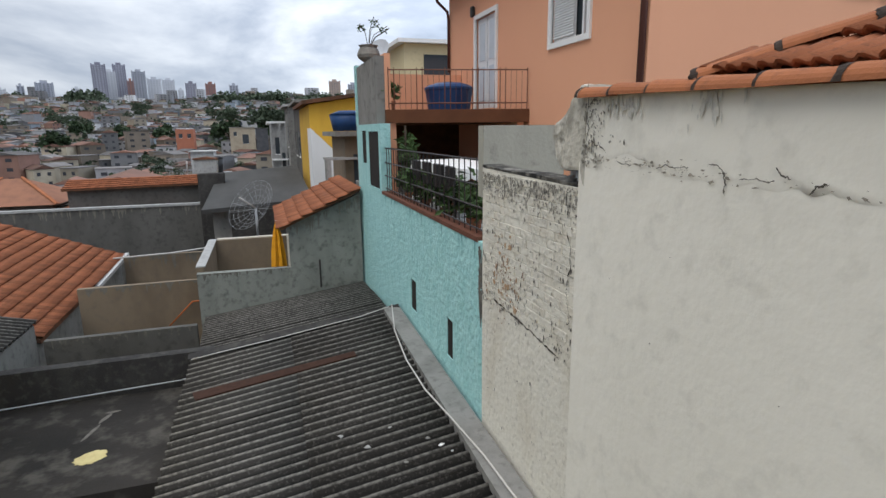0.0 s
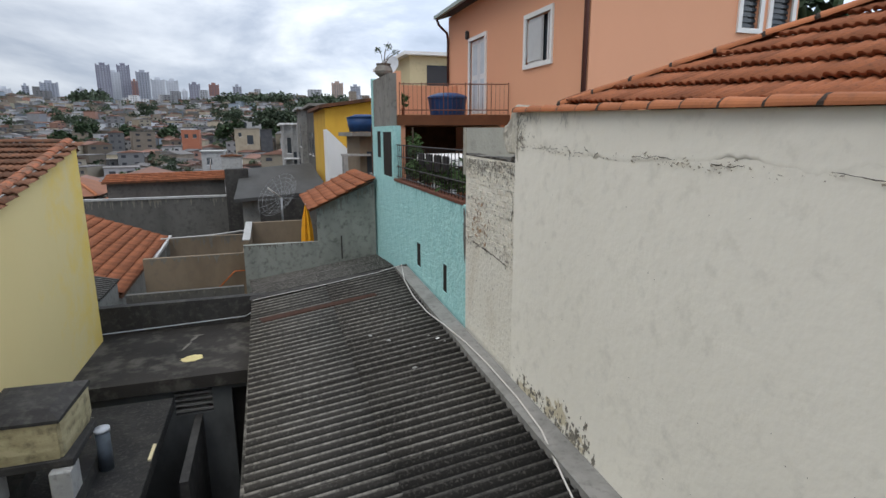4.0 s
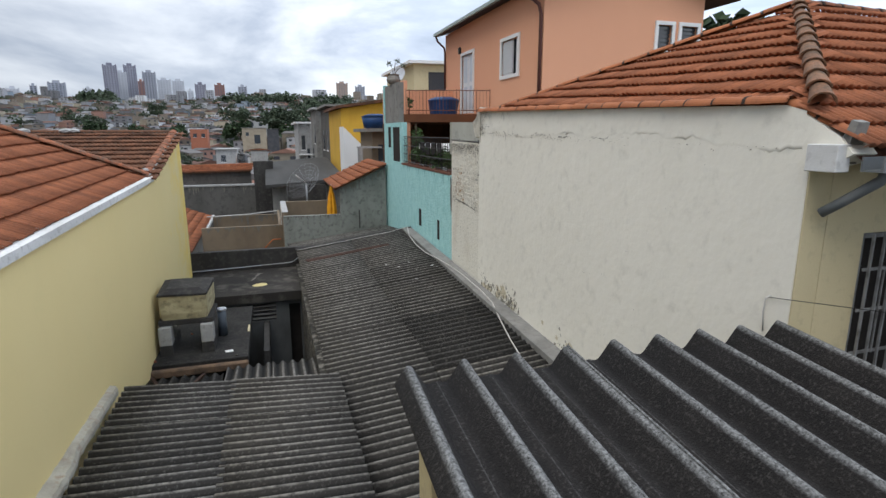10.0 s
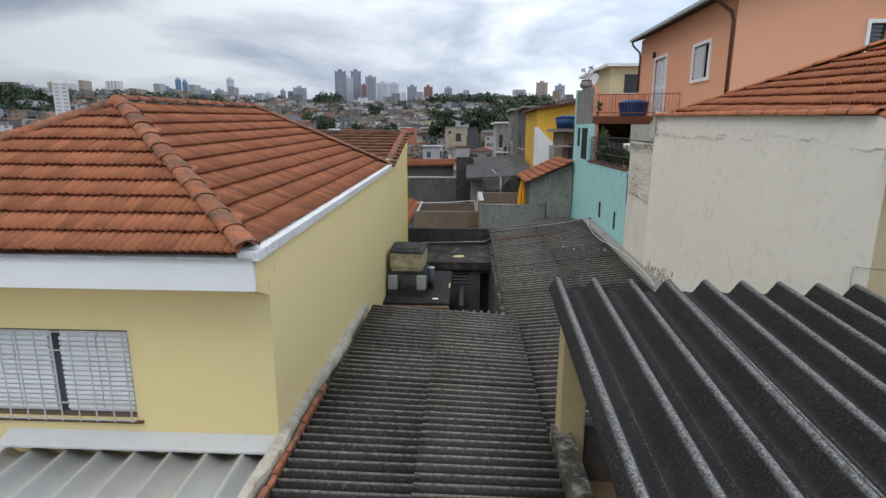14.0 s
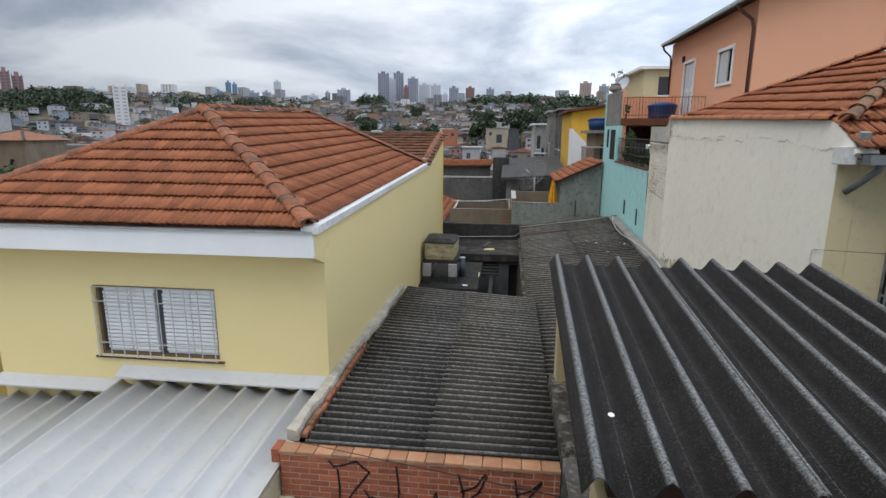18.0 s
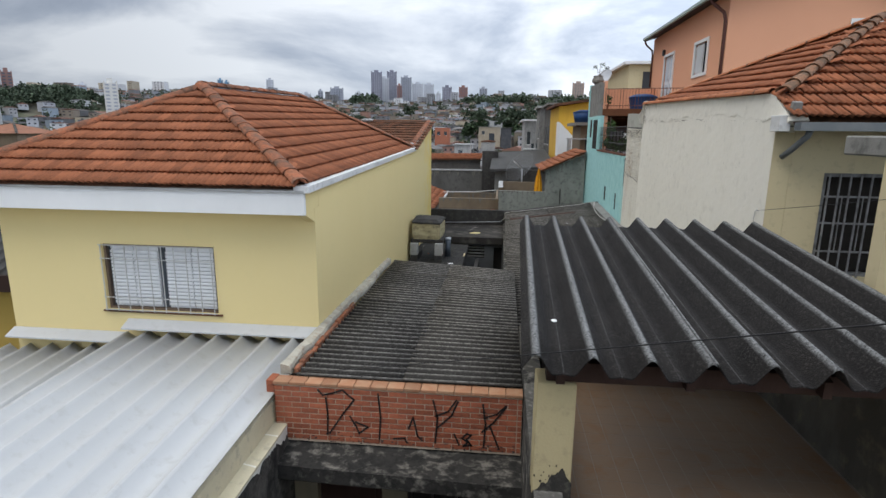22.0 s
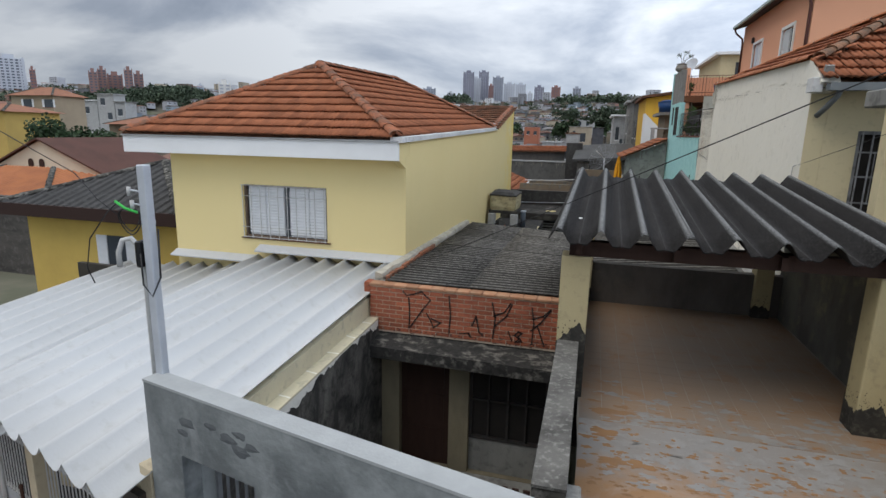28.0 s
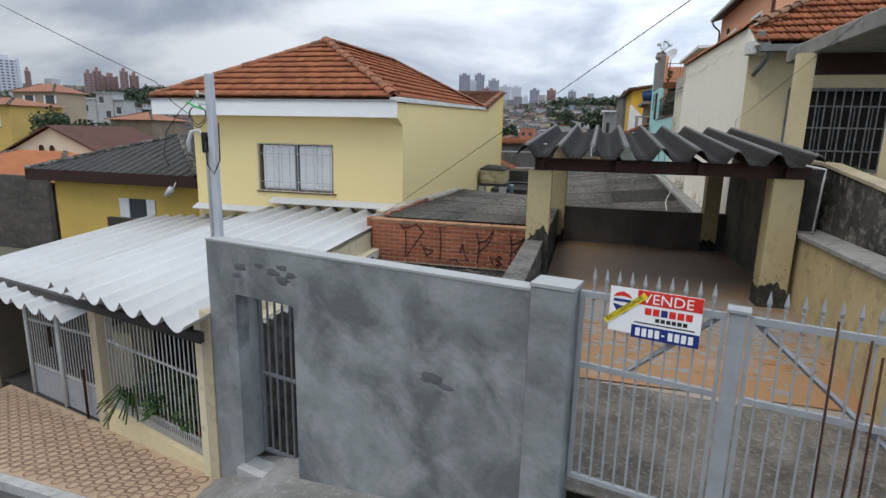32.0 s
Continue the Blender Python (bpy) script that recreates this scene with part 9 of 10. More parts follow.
raw("roof", [(-33.5, 10.2, 3.47), (-26.8, 10.2, 0.72), (-26.8, 16.8, 0.72), (-33.5, 16.8, 3.47), (-39.6, 10.2, 0.8), (-39.6, 16.8, 0.8), (-33.5, 10.2, 3.37), (-26.8, 10.2, 0.62), (-39.6, 10.2, 0.7)], [(0, 1, 2, 3), (0, 3, 5, 4), (0, 6, 7, 1), (4, 8, 6, 0)], material("brown_sheet_roof", (0.09, 0.04, 0.03), 0.85, (0.06, 0.03, 0.022), 0.4, 0.7), br)
for x in (-34.45, -33.6):
    bm = bmesh.new()
    pts = [(x - 0.22, 0.2), (x + 0.22, 0.2), (x + 0.22, 2.0)] + [(x + 0.22 * math.cos(a * math.pi / 6), 2.0 + 0.22 * math.sin(a * math.pi / 6)) for a in range(1, 6)] + [(x - 0.22, 2.0)]
    bm.faces.new([bm.verts.new((u, 10.47, v)) for u, v in pts])
    part("arched_window", bm, WOOD, br)
TILE_FAR = material("orange_far_tile", (0.38, 0.145, 0.06), 0.85, (0.26, 0.10, 0.05), 0.4, 1.2, bump=0.2)
hip_house("orange_roof_house", -24.2, -19.5, 5.5, 11, -6, 0.2, 1.9, BEIGE, TILE_FAR, "low house under an orange tile roof", "orange tile roof")
hip_house("orange_roof_house", -21, -14, 16, 23, -6, -0.2, 1.7, BEIGE, TILE_FAR, "low house under an orange tile roof", "orange tile roof")
oh = hip_house("orange_roof_house", -36, -25.6, 4.0, 11.0, -6, 0.75, 2.0, BEIGE, TILE_FAR, "low house under a bright orange ribbed tile roof", "bright orange tile roof")
roof_ribs(oh, -36, -25.6, 4.0, 11.0, 0.75, 2.0, 0.5, TILE_FAR, 0.24)
bk = box("wall_block_yard", (-33, -25.6, 3.3, 3.55, -6, 1.05), material("dark_block_wall", (0.085, 0.077, 0.068), 0.95, (0.04, 0.037, 0.034), 0.5, 0.7, (1, 1, 3), (0.15, 0.14, 0.125), 0.15, 5.0, 0.4, 20))
tagged(bk, "dark unplastered block wall below the orange house", "wall", kind="structure")
lw = box("wall_stained_left", (-30, -17.5, -6.5, -6.3, -6, -0.9), MOULD)
tagged(lw, "stained block wall at the bottom of the yard", "wall", kind="structure")
before = set(scene.objects)
hip_house("tile_house_rear", -12, -4.2, 29, 36, -4, 1.2, 2.6, CONCRETE, TILE_FAR, "grey house under an orange tile roof", "orange tile roof")
hip_house("tile_house_rear", -23, -14.5, 31, 38, -5, 0.2, 1.7, BEIGE, TILE_FAR, "beige house under an orange tile roof", "orange tile roof")
settle(before)
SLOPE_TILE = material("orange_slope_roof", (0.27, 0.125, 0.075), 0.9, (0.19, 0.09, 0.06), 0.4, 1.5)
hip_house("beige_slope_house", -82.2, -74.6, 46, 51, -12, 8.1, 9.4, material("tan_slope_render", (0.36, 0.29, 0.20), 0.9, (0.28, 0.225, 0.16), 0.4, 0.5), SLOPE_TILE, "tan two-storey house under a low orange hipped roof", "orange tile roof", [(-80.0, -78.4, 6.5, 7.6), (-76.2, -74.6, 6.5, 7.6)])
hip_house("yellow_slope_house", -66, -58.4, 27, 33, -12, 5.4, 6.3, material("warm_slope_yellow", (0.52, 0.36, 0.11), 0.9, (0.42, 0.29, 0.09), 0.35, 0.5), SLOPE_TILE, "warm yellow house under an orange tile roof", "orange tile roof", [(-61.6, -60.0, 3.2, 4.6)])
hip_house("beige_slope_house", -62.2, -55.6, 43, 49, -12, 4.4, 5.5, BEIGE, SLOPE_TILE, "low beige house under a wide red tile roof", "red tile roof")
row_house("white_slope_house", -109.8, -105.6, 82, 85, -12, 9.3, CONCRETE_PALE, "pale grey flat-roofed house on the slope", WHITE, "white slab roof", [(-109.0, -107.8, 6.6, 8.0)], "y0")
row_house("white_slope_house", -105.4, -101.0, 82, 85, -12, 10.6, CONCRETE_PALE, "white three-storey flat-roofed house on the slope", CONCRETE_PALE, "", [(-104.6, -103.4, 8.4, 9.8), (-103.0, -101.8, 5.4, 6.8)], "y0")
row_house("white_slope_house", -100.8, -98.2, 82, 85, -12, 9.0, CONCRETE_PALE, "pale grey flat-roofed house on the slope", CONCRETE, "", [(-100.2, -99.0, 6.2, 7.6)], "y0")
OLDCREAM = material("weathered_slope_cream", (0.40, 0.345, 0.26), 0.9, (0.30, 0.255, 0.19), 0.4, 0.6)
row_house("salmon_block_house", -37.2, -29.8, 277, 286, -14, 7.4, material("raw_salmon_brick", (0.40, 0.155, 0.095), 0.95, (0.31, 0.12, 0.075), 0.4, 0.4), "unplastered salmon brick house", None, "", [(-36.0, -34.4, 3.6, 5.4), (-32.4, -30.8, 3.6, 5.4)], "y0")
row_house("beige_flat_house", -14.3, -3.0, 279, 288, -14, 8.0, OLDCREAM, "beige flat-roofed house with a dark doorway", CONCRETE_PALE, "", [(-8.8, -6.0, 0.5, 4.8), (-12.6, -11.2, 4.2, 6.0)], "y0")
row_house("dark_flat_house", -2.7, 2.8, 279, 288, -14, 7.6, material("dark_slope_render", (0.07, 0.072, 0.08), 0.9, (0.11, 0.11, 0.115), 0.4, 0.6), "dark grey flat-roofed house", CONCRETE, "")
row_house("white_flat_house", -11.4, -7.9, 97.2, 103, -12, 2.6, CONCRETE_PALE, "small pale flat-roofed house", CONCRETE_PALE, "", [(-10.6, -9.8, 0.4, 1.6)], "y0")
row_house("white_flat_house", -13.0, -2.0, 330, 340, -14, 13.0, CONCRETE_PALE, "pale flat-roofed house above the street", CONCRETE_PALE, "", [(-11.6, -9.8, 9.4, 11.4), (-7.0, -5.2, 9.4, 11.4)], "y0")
dk = thing("black_roof_tank", (-7.0, 92.4, -0.5), "black plastic water tank on a flat roof", "water tank")
tube("tank", (-7.0, 92.4, -0.4), (-7.0, 92.4, 1.7), 0.62, PLASTIC_BLACK, dk, seg=14, r2=0.78)
tube("lid", (-7.0, 92.4, 1.7), (-7.0, 92.4, 2.1), 0.8, PLASTIC_BLACK, dk, seg=14, r2=0.35)
box("roof_below", (-8.4, -5.2, 91.4, 94, -12, -0.4), CONCRETE_PALE, dk, "pale flat roof under the tank")
tw = thing("tiled_rear_house", (-6.9, 33.6, -3), "weathered grey house wall under an orange tile verge", "house")
prism("wall", [(-10.2, -3), (-3.72, -3), (-3.72, 2.86), (-10.2, 2.76)], "y", 33.0, 33.2, OLDWALL, tw)
tw_roof = raw("roof", [(-10.4, 32.75, 2.76), (-3.65, 32.75, 2.86), (-3.65, 34.2, 3.26), (-10.4, 34.2, 3.16), (-10.4, 32.75, 2.70), (-3.65, 32.75, 2.80), (-3.65, 34.2, 3.18), (-10.4, 34.2, 3.08)], [(0, 1, 2, 3), (7, 6, 5, 4), (4, 5, 1, 0), (5, 6, 2, 1), (6, 7, 3, 2), (7, 4, 0, 3)], TILE_OLD, tw)
tiled_slope(tw_roof, (-10.4, 32.75, 2.77), (1, 0, 0.0148), (0, 1.45, 0.4), 31, 5, 0.22, 0.3, lambda u, v: True, lambda u, v: False, TILE, TILE_JOINED, 23)
for k, (x, y, w, d, z) in enumerate(((-13.6, 36.0, 5.0, 5.0, 2.0), (-19.6, 39.0, 6.0, 6.0, 1.9), (-26.5, 37.0, 5.5, 6.0, 2.1))):
    hh = thing("hipped_low_house", (x, y, -3), "low house under a hipped orange tile roof", "house", "low houses past the grey wall")
    box("wall", (x - w / 2, x + w / 2, y - d / 2, y + d / 2, -3, z), BEIGE if k else OLDWALL, hh)
    e = 0.35
    raw("roof", [(x - w / 2 - e, y - d / 2 - e, z), (x + w / 2 + e, y - d / 2 - e, z), (x + w / 2 + e, y + d / 2 + e, z), (x - w / 2 - e, y + d / 2 + e, z), (x - 0.5, y, z + 1.25), (x + 0.5, y, z + 1.25)], [(0, 1, 5, 4), (1, 2, 5), (2, 3, 4, 5), (3, 0, 4), (3, 2, 1, 0)], MATS["orange_slope_roof"], hh)
    ridge_run(hh, (x - w / 2 - e, y - d / 2 - e, z + 0.03), (x - 0.5, y, z + 1.28), CAPTILE, step=0.4, r=0.11)
    ridge_run(hh, (x + w / 2 + e, y - d / 2 - e, z + 0.03), (x + 0.5, y, z + 1.28), CAPTILE, step=0.4, r=0.11)

# ---- the town across the valley ----


def far_point(az, d):
    return d * math.sin(radians(az)), d * math.cos(radians(az))


def tower(az0, az1, top, dist, style, depth=16):
    """A high-rise between two bearings, its roof at the elevation top, with window bands as real recesses."""
    x0, y0 = far_point(az0, dist)
    x1, y1 = far_point(az1, dist)
    wide = math.hypot(x1 - x0, y1 - y0)
    zt = 5.2 + dist * math.tan(radians(top))
    zb = terrain((x0 + x1) / 2, (y0 + y1) / 2) - 3
    colour, lines, label = style
    h = thing("apartment_tower", ((x0 + x1) / 2, (y0 + y1) / 2, zb), label, "apartment tower", "towers on the ridge")
    cx, cy = (x0 + x1) / 2, (y0 + y1) / 2
    h.rotation_euler = (0, 0, 0)
    box("wall", (cx - wide / 2, cx + wide / 2, cy, cy + depth, zb, zt), colour, h)
    box("roof_house", (cx - wide * 0.22, cx + wide * 0.18, cy + 3, cy + depth - 3, zt, zt + 4.5), colour, h)
    n = max(2, int((zt - zb) / 3.1))
    cols = max(2, int(wide / 4.5))
    bm = bmesh.new()
    for c in range(cols):
        a = cx - wide / 2 + wide * (c + 0.22) / cols
        b = cx - wide / 2 + wide * (c + 0.78) / cols
        for k in range(1, n):
            z = zb + (zt - zb) * k / n
            if z > zb + 6:
                add_box(bm, a, b, cy - 0.25, cy + 0.1, z + 0.7, z + 2.2)
    tagged(part("window_field", bm, lines, h), kind="stuff")
    for s in (-1, 1):
        f = cx + s * (wide / 2 - wide * 0.06)
        box("pilaster", (f - wide * 0.05, f + wide * 0.05, cy - 0.6, cy - 0.02, zb, zt + 1.5), colour, h)
    h.rotation_euler = (0, 0, -radians((az0 + az1) / 2))


def build_towers():
    pale = material("tower_pale", (0.52, 0.54, 0.58), 0.9, (0.42, 0.44, 0.48), 0.3, 0.05, bump=0)
    # grey and dark towers: the haze before them is paled into their colour
    grey = material("tower_grey", (0.34, 0.36, 0.41), 0.9, (0.27, 0.29, 0.33), 0.3, 0.05, bump=0)
    plum = material("tower_dark", (0.20, 0.20, 0.25), 0.9, (0.26, 0.26, 0.31), 0.3, 0.05, bump=0)
    brick = material("tower_brick", (0.27, 0.145, 0.125), 0.9, (0.21, 0.115, 0.10), 0.3, 0.05, bump=0)
    tan = material("tower_tan", (0.42, 0.33, 0.28), 0.9, (0.36, 0.28, 0.24), 0.3, 0.05, bump=0)
    teal = material("tower_blue", (0.13, 0.25, 0.37), 0.6, (0.1, 0.19, 0.28), 0.3, 0.05, bump=0)
    dim = material("tower_window", (0.10, 0.11, 0.14), 0.5, bump=0)
    soft = material("tower_window_soft", (0.36, 0.38, 0.42), 0.6, bump=0)
    P, G, D, B, T, K = (pale, soft, "pale concrete apartment tower on the skyline"), (grey, dim, "grey apartment tower on the skyline"), (plum, soft, "dark apartment tower with pale window bands"), (brick, dim, "brick-red apartment block on the skyline"), (tan, dim, "tan apartment tower on the skyline"), (teal, dim, "blue glass office block on the skyline")
    R = (material("tower_rose_brick", (0.27, 0.165, 0.145), 0.9, (0.22, 0.135, 0.12), 0.3, 0.05, bump=0), dim, "rose-brown brick apartment block on the skyline")
    W = (material("tower_cream", (0.66, 0.64, 0.60), 0.9, (0.55, 0.53, 0.50), 0.3, 0.05, bump=0), soft, "cream-white apartment tower above the trees")
    rows = [(-17.7, -16.4, 4.2, G), (-13.6, -12.5, 5.85, D), (-12.75, -11.8, 5.3, P), (-12.0, -11.0, 5.9, D), (-11.0, -10.5, 4.6, B), (-10.6, -9.5, 5.4, G), (-9.45, -8.3, 4.8, P), (-8.25, -7.2, 4.75, P), (-6.35, -5.4, 4.5, D), (-4.65, -3.75, 4.5, B), (-2.55, -1.75, 4.4, G), (6.75, 7.9, 4.9, T), (8.6, 9.6, 4.6, G),
            (-33.9, -32.5, 3.6, P), (-29.3, -28.5, 3.8, K), (-28.2, -27.7, 4.6, K), (-27.65, -27.2, 4.45, K), (-26.6, -25.2, 3.75, G), (-24.9, -24.1, 3.8, G), (-23.8, -23.1, 4.8, P), (-22.4, -21.5, 3.3, P),
            (-20.5, -19.6, 3.6, P), (-18.9, -18.4, 3.9, G), (-15.2, -14.5, 3.8, P), (-7.0, -6.5, 3.9, P), (-3.6, -3.1, 3.7, P), (-1.2, -0.5, 3.8, P), (-48.3, -47.65, 4.35, R), (-47.6, -46.95, 4.6, R), (-46.9, -45.7, 4.2, R), (-45.6, -44.95, 4.7, R), (-44.85, -44.1, 4.4, R), (-54.6, -52.6, 5.0, (pale, dim, "white apartment tower with dark balconies")), (-52.4, -52.0, 4.2, B), (-39.4, -38.8, 3.7, P)]
    tower(-38.06, -36.96, 3.96, 588, W, 12)
    for k, (a, b, t, s) in enumerate(rows):
        tower(a, b, t, 1180 + 37 * (k % 4) if a > -40 else 760 + 20 * (k % 3), s)


build_towers()


def town(rnd):
    """Small houses on the slopes: the nearer ones are things, the rest one mass."""
    walls, roofs, dark = [([], []) for _ in range(7)], ([], []), ([], [])
    roof_red = material("town_roofs_red", (0.19, 0.10, 0.073), 0.9, (0.12, 0.075, 0.06), 0.4, 0.3, bump=0, island=0.45)
    roof_grey = material("town_roofs_grey", (0.16, 0.15, 0.145), 0.9, (0.09, 0.085, 0.083), 0.4, 0.3, bump=0, island=0.4)
    pane = material("town_windows", (0.04, 0.042, 0.05), 0.5, bump=0)
    tints = [material("town_" + n, c, 0.9, tuple(v * 0.75 for v in c), 0.35, 0.3, bump=0, island=0.35) for n, c in (("white", (0.50, 0.50, 0.51)), ("cream", (0.35, 0.305, 0.235)), ("grey", (0.15, 0.15, 0.155)), ("salmon", (0.28, 0.16, 0.125)), ("tan", (0.21, 0.175, 0.14)), ("blue", (0.22, 0.26, 0.30)), ("pale", (0.32, 0.325, 0.345)))]
    words = ("white", "cream", "grey", "salmon-coloured", "tan", "pale blue", "pale grey")
    greys = ([], [])

    def solid(store, pts, faces):
        k = len(store[0])
        store[0].extend(pts)
        store[1].extend([tuple(k + i for i in f) for f in faces])

    cube = [(0, 3, 2, 1), (4, 5, 6, 7), (0, 1, 5, 4), (1, 2, 6, 5), (2, 3, 7, 6), (3, 0, 4, 7)]
    near = 0
    d = 44.0
    while d < 1290:
        step = 9.5 + d * 0.013
        az = -60.0
        while az < 19:
            az += math.degrees(step / d) * rnd.uniform(0.7, 1.15)
            dd = d + rnd.uniform(-0.35, 0.35) * step
            if rnd.random() < 0.10:
                continue
            x, y = far_point(az, dd)
            if (-3 < x < 9 and y < 62) or (dd < 48 and az > -20):
                continue
            if any(math.hypot(x - hx, y - hy) < wide * 0.7 for hx, hy, _, wide in HILLS):
                continue
            z = terrain(x, y) - 1.5
            w, l = rnd.uniform(5, 10) * (1 + d / 2200), rnd.uniform(6, 11) * (1 + d / 2200)
            hgt = rnd.choice((3.2, 3.6, 6.0, 6.4, 7.0)) + 1.5
            if rnd.random() < 0.04:
                hgt += 5
            t = rnd.uniform(-0.5, 0.5) + (0 if rnd.random() < 0.7 else 0.8)
            c, s = math.cos(t), math.sin(t)
            at = lambda u, v, q: (x + u * c - v * s, y + u * s + v * c, q)
            corners = [(-w / 2, -l / 2), (w / 2, -l / 2), (w / 2, l / 2), (-w / 2, l / 2)]
            top = z + hgt
            kind = rnd.random()
            red = kind < 0.40
            o, rise = 0.35, rnd.uniform(0.9, 1.6)
            if kind < 0.62:
                rp = [at(u * (1 + o / w * 2), v * (1 + o / l * 2), top) for u, v in corners] + [at(0, -l / 2 - o, top + rise), at(0, l / 2 + o, top + rise)]
                rf = [(0, 1, 4), (1, 2, 5, 4), (2, 3, 5), (3, 0, 4, 5), (3, 2, 1, 0)]
            else:
                rp = [at(u * 1.04, v * 1.04, top + 0.01) for u, v in corners] + [at(u * 1.04, v * 1.04, top + 0.28) for u, v in corners]
                rf = cube
            wp = [at(u, v, z) for u, v in corners] + [at(u, v, top) for u, v in corners]
            panes = []
            for k in range(int(hgt // 3)):
                for uu in (-0.27, 0.22):
                    u0, u1, q = (uu - 0.09) * w, (uu + 0.09) * w, top - 2.1 - k * 3
                    panes.append([at(u0, -l / 2 - 0.06, q), at(u1, -l / 2 - 0.06, q), at(u1, -l / 2 + 0.05, q), at(u0, -l / 2 + 0.05, q), at(u0, -l / 2 - 0.06, q + 1.1), at(u1, -l / 2 - 0.06, q + 1.1), at(u1, -l / 2 + 0.05, q + 1.1), at(u0, -l / 2 + 0.05, q + 1.1)])
            if dd < 150 and near < 130:
                near += 1
                n = rnd.randrange(7)
                h = thing("town_house", (x, y, z), words[n] + " house " + ("under a red tile roof" if red else "with a grey roof") + " on the slope", "house", "houses on the valley slope")
                raw("wall", wp, cube, tints[n], h)
                raw("roof", rp, rf, roof_red if red else roof_grey, h)
                for p in panes:
                    raw("window", p, cube, pane, h)
                if rnd.random() < 0.35:
                    tk = thing("roof_tank", (x, y, top + 0.28), "blue plastic water tank on a house roof", "water tank", "roof tanks")
                    tube("tank", (x, y, top + 0.2), (x, y, top + 1.1), 0.6, BLUE, tk, seg=10, r2=0.7)
            else:
                solid(walls[rnd.choice((0, 0, 1, 1, 2, 2, 3, 4, 4, 5, 6, 6))], wp, cube)
                solid(roofs if red else greys, rp, rf)
                if dd < 700:
                    for p in panes:
                        solid(dark, p, cube)
        d += step * 1.12
    # low blocks of flats along the skyline
    for k in range(110):
        dd = rnd.uniform(1000, 1240)
        x, y = far_point(-60 + 80 * (k + rnd.random()) / 110, dd)
        z, w, l, up = terrain(x, y) - 2, rnd.uniform(4, 12), rnd.uniform(6, 12), rnd.choice((8, 9, 12, 14, 18, 24))
        solid(walls[rnd.choice((0, 0, 1, 2, 4, 6, 6))], [(x + u, y + v, q) for q in (z, z + up) for u, v in ((-w, -l), (w, -l), (w, l), (-w, l))], cube)
        for q in range(int(up // 3) - 1):
            for u in (-0.6, -0.1, 0.45):
                solid(dark, [(x + w * (u + i), y - l - 0.1 + j, z + 4 + 3 * q + s) for s in (0, 1.3) for i, j in ((0, 0), (0.22, 0), (0.22, 0.2), (0, 0.2))], cube)
    m = thing("far_town", (0, 600, 0), "mass of small houses covering the far slope", "houses", kind="stuff")
    for nm, st, mt in (*(("walls", walls[k], tints[k]) for k in range(7)), ("red_roofs", roofs, roof_red), ("grey_roofs", greys, roof_grey), ("window_field", dark, pane)):
        tagged(raw(nm, st[0], st[1], mt, m), kind="stuff")


town(random.Random(77))


def tree(x, y, z, h, r, seed, fine=1.0):
    t = thing("tree", (x, y, z), "broad dark green tree among the houses", "tree", "trees in the valley")
    rnd = random.Random(seed)
    bm = bmesh.new()
    add_tube(bm, (x, y, z), (x, y, z + h * 0.55), 0.03 * h, 7, 0.016 * h)
    for k in range(5):
        a = k * 1.3 + rnd.random()
        add_tube(bm, (x, y, z + h * (0.35 + 0.05 * k)), (x + r * 0.6 * math.cos(a), y + r * 0.6 * math.sin(a), z + h * (0.6 + 0.06 * k)), 0.013 * h, 5, 0.005 * h)
    part("trunk", bm, BARK, t)
    vs, fs = [], []
    for c in range(9):
        a, e = rnd.uniform(0, 6.3), rnd.uniform(0.2, 0.85)
        cx, cy, cz = x + r * e * math.cos(a) * 0.75, y + r * e * math.sin(a) * 0.75, z + h * rnd.uniform(0.5, 0.92)
        cr = r * rnd.uniform(0.32, 0.5)
        for _ in range(int(70 / fine ** 2)):
            d = Vector((rnd.gauss(0, 1), rnd.gauss(0, 1), rnd.gauss(0, 0.8))).normalized() * cr * rnd.uniform(0.45, 1.05)
            p = Vector((cx, cy, cz)) + d
            u = Vector((rnd.gauss(0, 1), rnd.gauss(0, 1), rnd.gauss(0, 0.5))).normalized() * r * 0.13 * fine
            v = u.cross(Vector((rnd.gauss(0, 1), rnd.gauss(0, 1), rnd.gauss(0, 1)))).normalized() * r * 0.10 * fine
            k = len(vs)
            vs += [p - u, p + v, p + u, p - v]
            fs.append((k, k + 1, k + 2, k + 3))
    raw("crown", vs, fs, LEAF_DARK, t)


rnd = random.Random(21)
for k, (az, d, h, r) in enumerate(((-11.5, 150, 10, 6), (-10.0, 158, 9, 5), (-4.5, 95, 8, 4), (-40, 130, 12, 7), (-38, 140, 12, 8), (-41.5, 120, 10, 6), (-52, 75, 9, 6), (-49.5, 80, 10, 6), (-55, 90, 9, 6), (-3.0, 330, 16, 10), (0.5, 340, 17, 11), (2.5, 350, 16, 11), (4.5, 345, 15, 9), (-8.5, 380, 15, 9), (-12, 420, 15, 8), (-17, 300, 14, 7), (-20.5, 240, 11, 6), (-25, 200, 11, 7), (-33, 230, 12, 8), (-35, 210, 12, 8), (-31, 260, 12, 7), (-45, 230, 12, 8), (-22, 500, 15, 10), (-27, 460, 14, 9), (6, 420, 15, 10), (-1, 60, 6, 3), (8, 300, 14, 9), (-15, 520, 15, 10))):
    x, y = far_point(az, d)
    tree(x, y, terrain(x, y) - 0.6, h, r, 100 + k)
tree(17.2, 12.2, -2.0, 13.2, 2.6, 190)
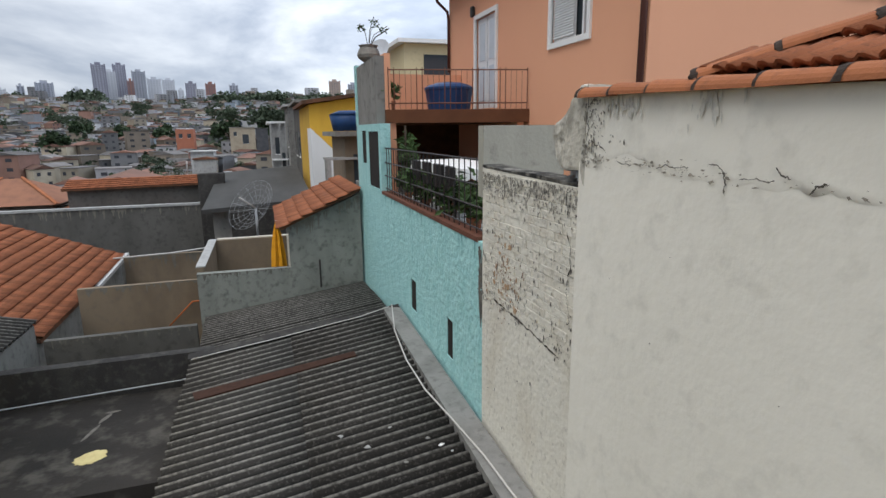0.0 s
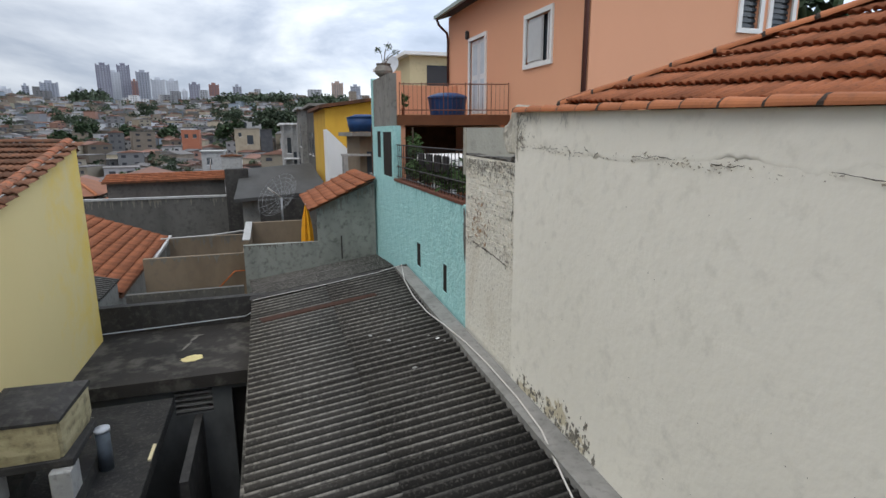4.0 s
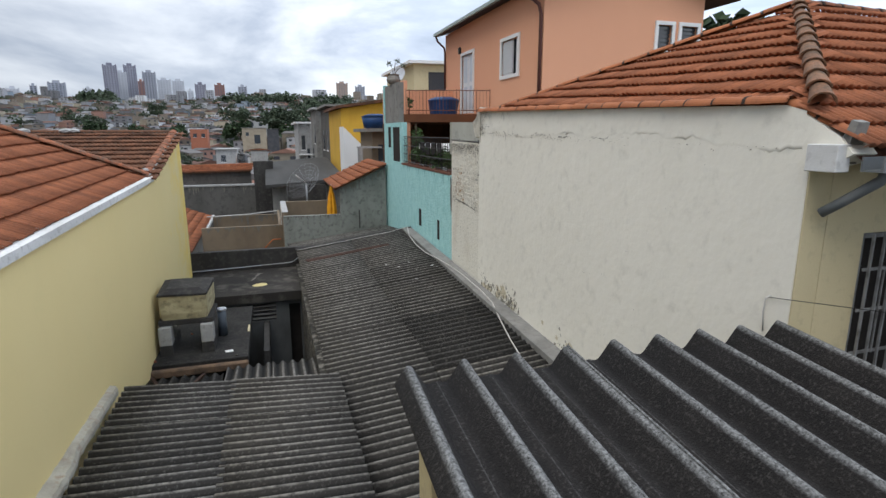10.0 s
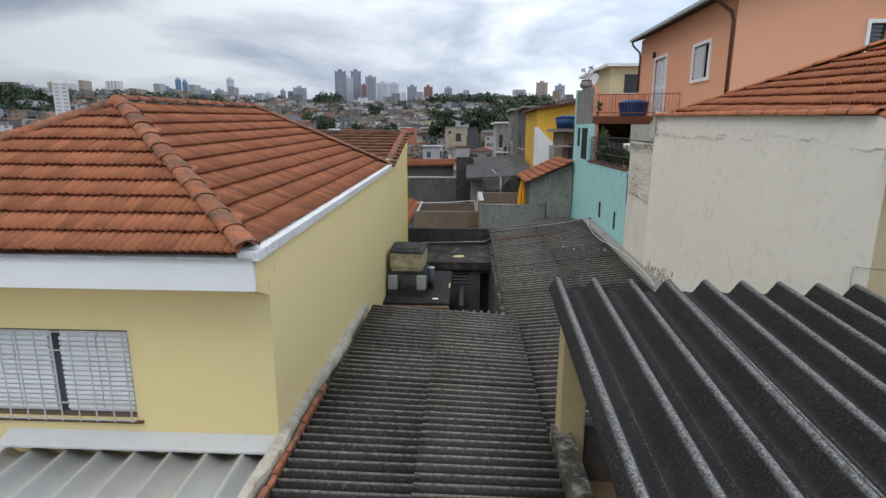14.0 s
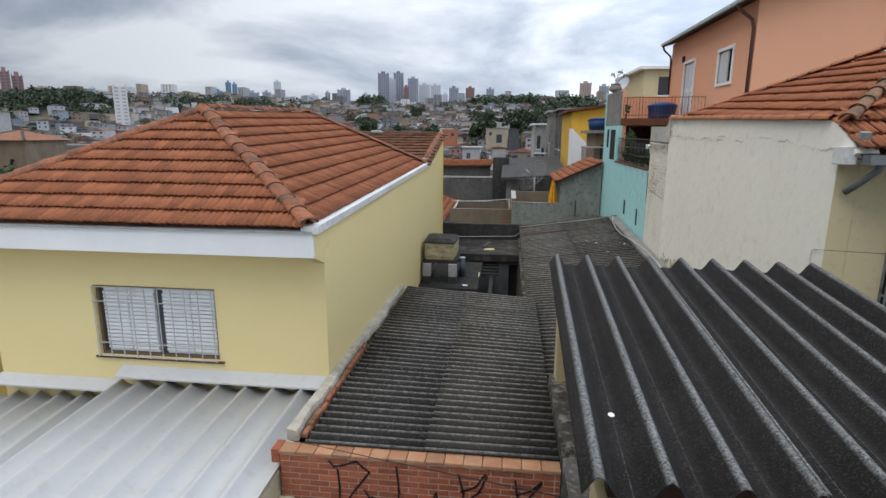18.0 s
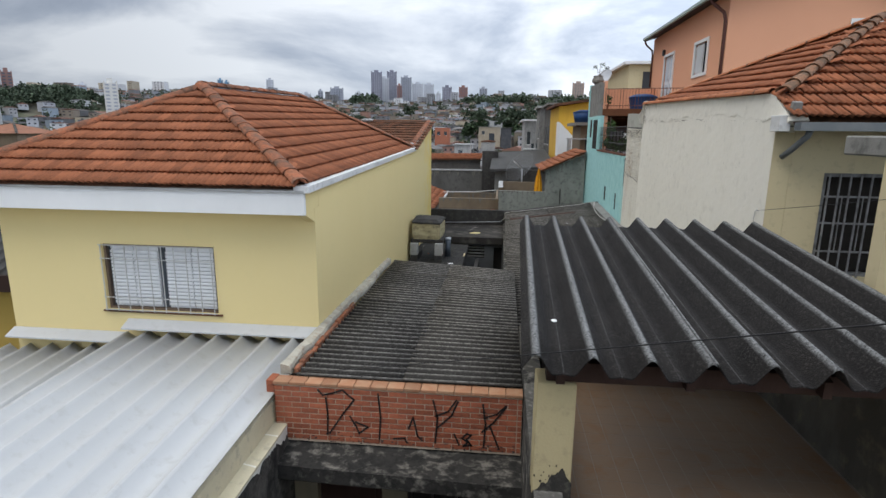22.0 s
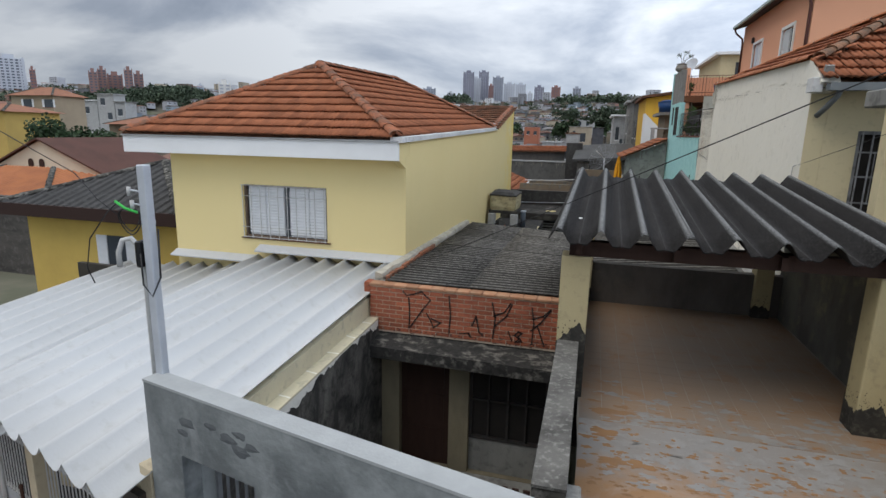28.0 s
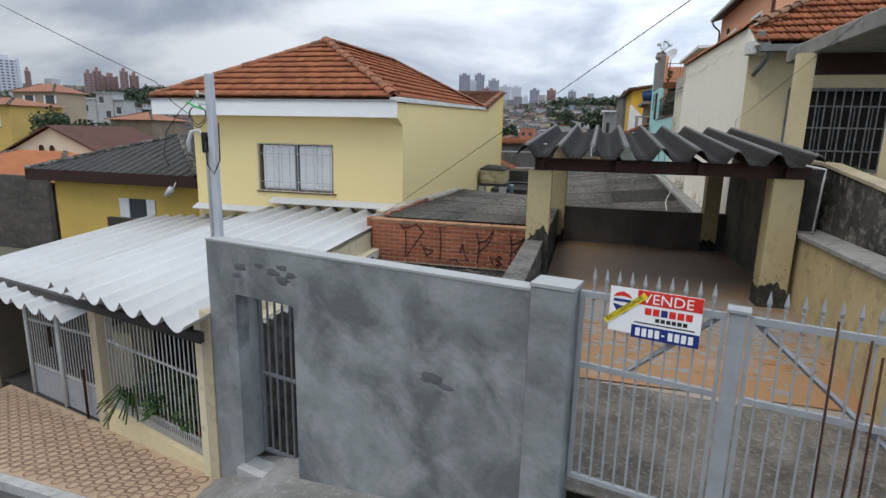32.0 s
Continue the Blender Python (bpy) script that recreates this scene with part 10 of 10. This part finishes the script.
for k, (x, y, h, r) in enumerate(((-51.8, 27.0, 11.6, 3.8), (-49.6, 29.0, 11.0, 3.4), (-44.6, 26.1, 11.2, 3.0), (-42.5, 28.5, 9.6, 3.2))):
    tree(x, y, -7.0, h, r, 191 + k, 0.42)


def far_woods():
    """Dark tree belts on the skyline and scattered crowns between the far houses."""
    rnd = random.Random(5)
    vs, fs = [], []

    def clump(x, y, z, r, n):
        for _ in range(n):
            d = Vector((rnd.gauss(0, 1), rnd.gauss(0, 1), abs(rnd.gauss(0, 0.7)))).normalized() * r * rnd.uniform(0.4, 1.05)
            p = Vector((x, y, z + r * 0.3)) + d
            u = Vector((rnd.gauss(0, 1), rnd.gauss(0, 1), rnd.gauss(0, 0.6))).normalized() * r * 0.19
            v = u.cross(Vector((rnd.gauss(0, 1), rnd.gauss(0, 1), rnd.gauss(0, 1)))).normalized() * r * 0.16
            k = len(vs)
            vs.extend([p - u, p + v, p + u, p - v])
            fs.append((k, k + 1, k + 2, k + 3))

    for az0, az1, d, r, n in ((-34, -29, 520, 8, 30), (-52, -47, 420, 8, 30), (-32, -24, 900, 9, 40), (-15.5, -13.2, 1120, 15, 30), (-4, 8, 980, 12, 60), (2, 8, 800, 12, 40), (-59, -43, 680, 8, 34), (-22, -9, 1250, 9, 14), (0, 14, 1180, 10, 26)):
        for _ in range(n):
            x, y = far_point(rnd.uniform(az0, az1), d + rnd.uniform(-40, 60))
            clump(x, y, terrain(x, y) + 2, r * rnd.uniform(0.6, 1.2), 60)
    for hx, hy, high, wide in HILLS:
        for _ in range(240):
            x, y = hx + rnd.gauss(0, 0.42) * wide, hy + rnd.gauss(0, 0.42) * wide
            clump(x, y, terrain(x, y), rnd.uniform(5, 9), 50)
    # groves between the houses
    for gx, gy, wide, tall, n in ((-14, 252, 6, 18, 16), (5, 252, 10, 17, 26), (-58, 318, 6, 22, 16), (-81, 282, 3, 14, 6), (-16.5, 98, 2.6, 2.2, 14), (-2, 53, 0.9, 3, 5), (-22, 420, 12, 22, 14), (30, 430, 16, 26, 20), (-110, 380, 10, 20, 12)):
        for _ in range(n):
            x, y, r = gx + rnd.gauss(0, 0.5) * wide, gy + rnd.gauss(0, 0.5) * wide, rnd.uniform(0.28, 0.5) * min(8.0, wide)
            floor = terrain(x, y)
            clump(x, y, floor + (tall - floor) * rnd.uniform(0.78, 1.0) - r, r, 70)
    for _ in range(620):
        d = 150 + 900 * rnd.random() ** 0.8
        x, y = far_point(rnd.uniform(-58, 15), d)
        clump(x, y, terrain(x, y), rnd.uniform(3.0, 6.5) * (1 + d / 1500), 36)
    # leaf green paled and greyed to stand for distance haze
    tagged(raw("far_woods", vs, fs, material("hazed_far_leaf", (0.055, 0.078, 0.045), 0.75, (0.035, 0.05, 0.03), 0.5, 0.1, bump=0, island=0.3)), "dark green trees between and above the far houses", "trees", kind="stuff")


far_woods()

# ---- driveway tiles ----
floor_tiles(bpy.data.objects["driveway"])
floor_patches(bpy.data.objects["driveway"])
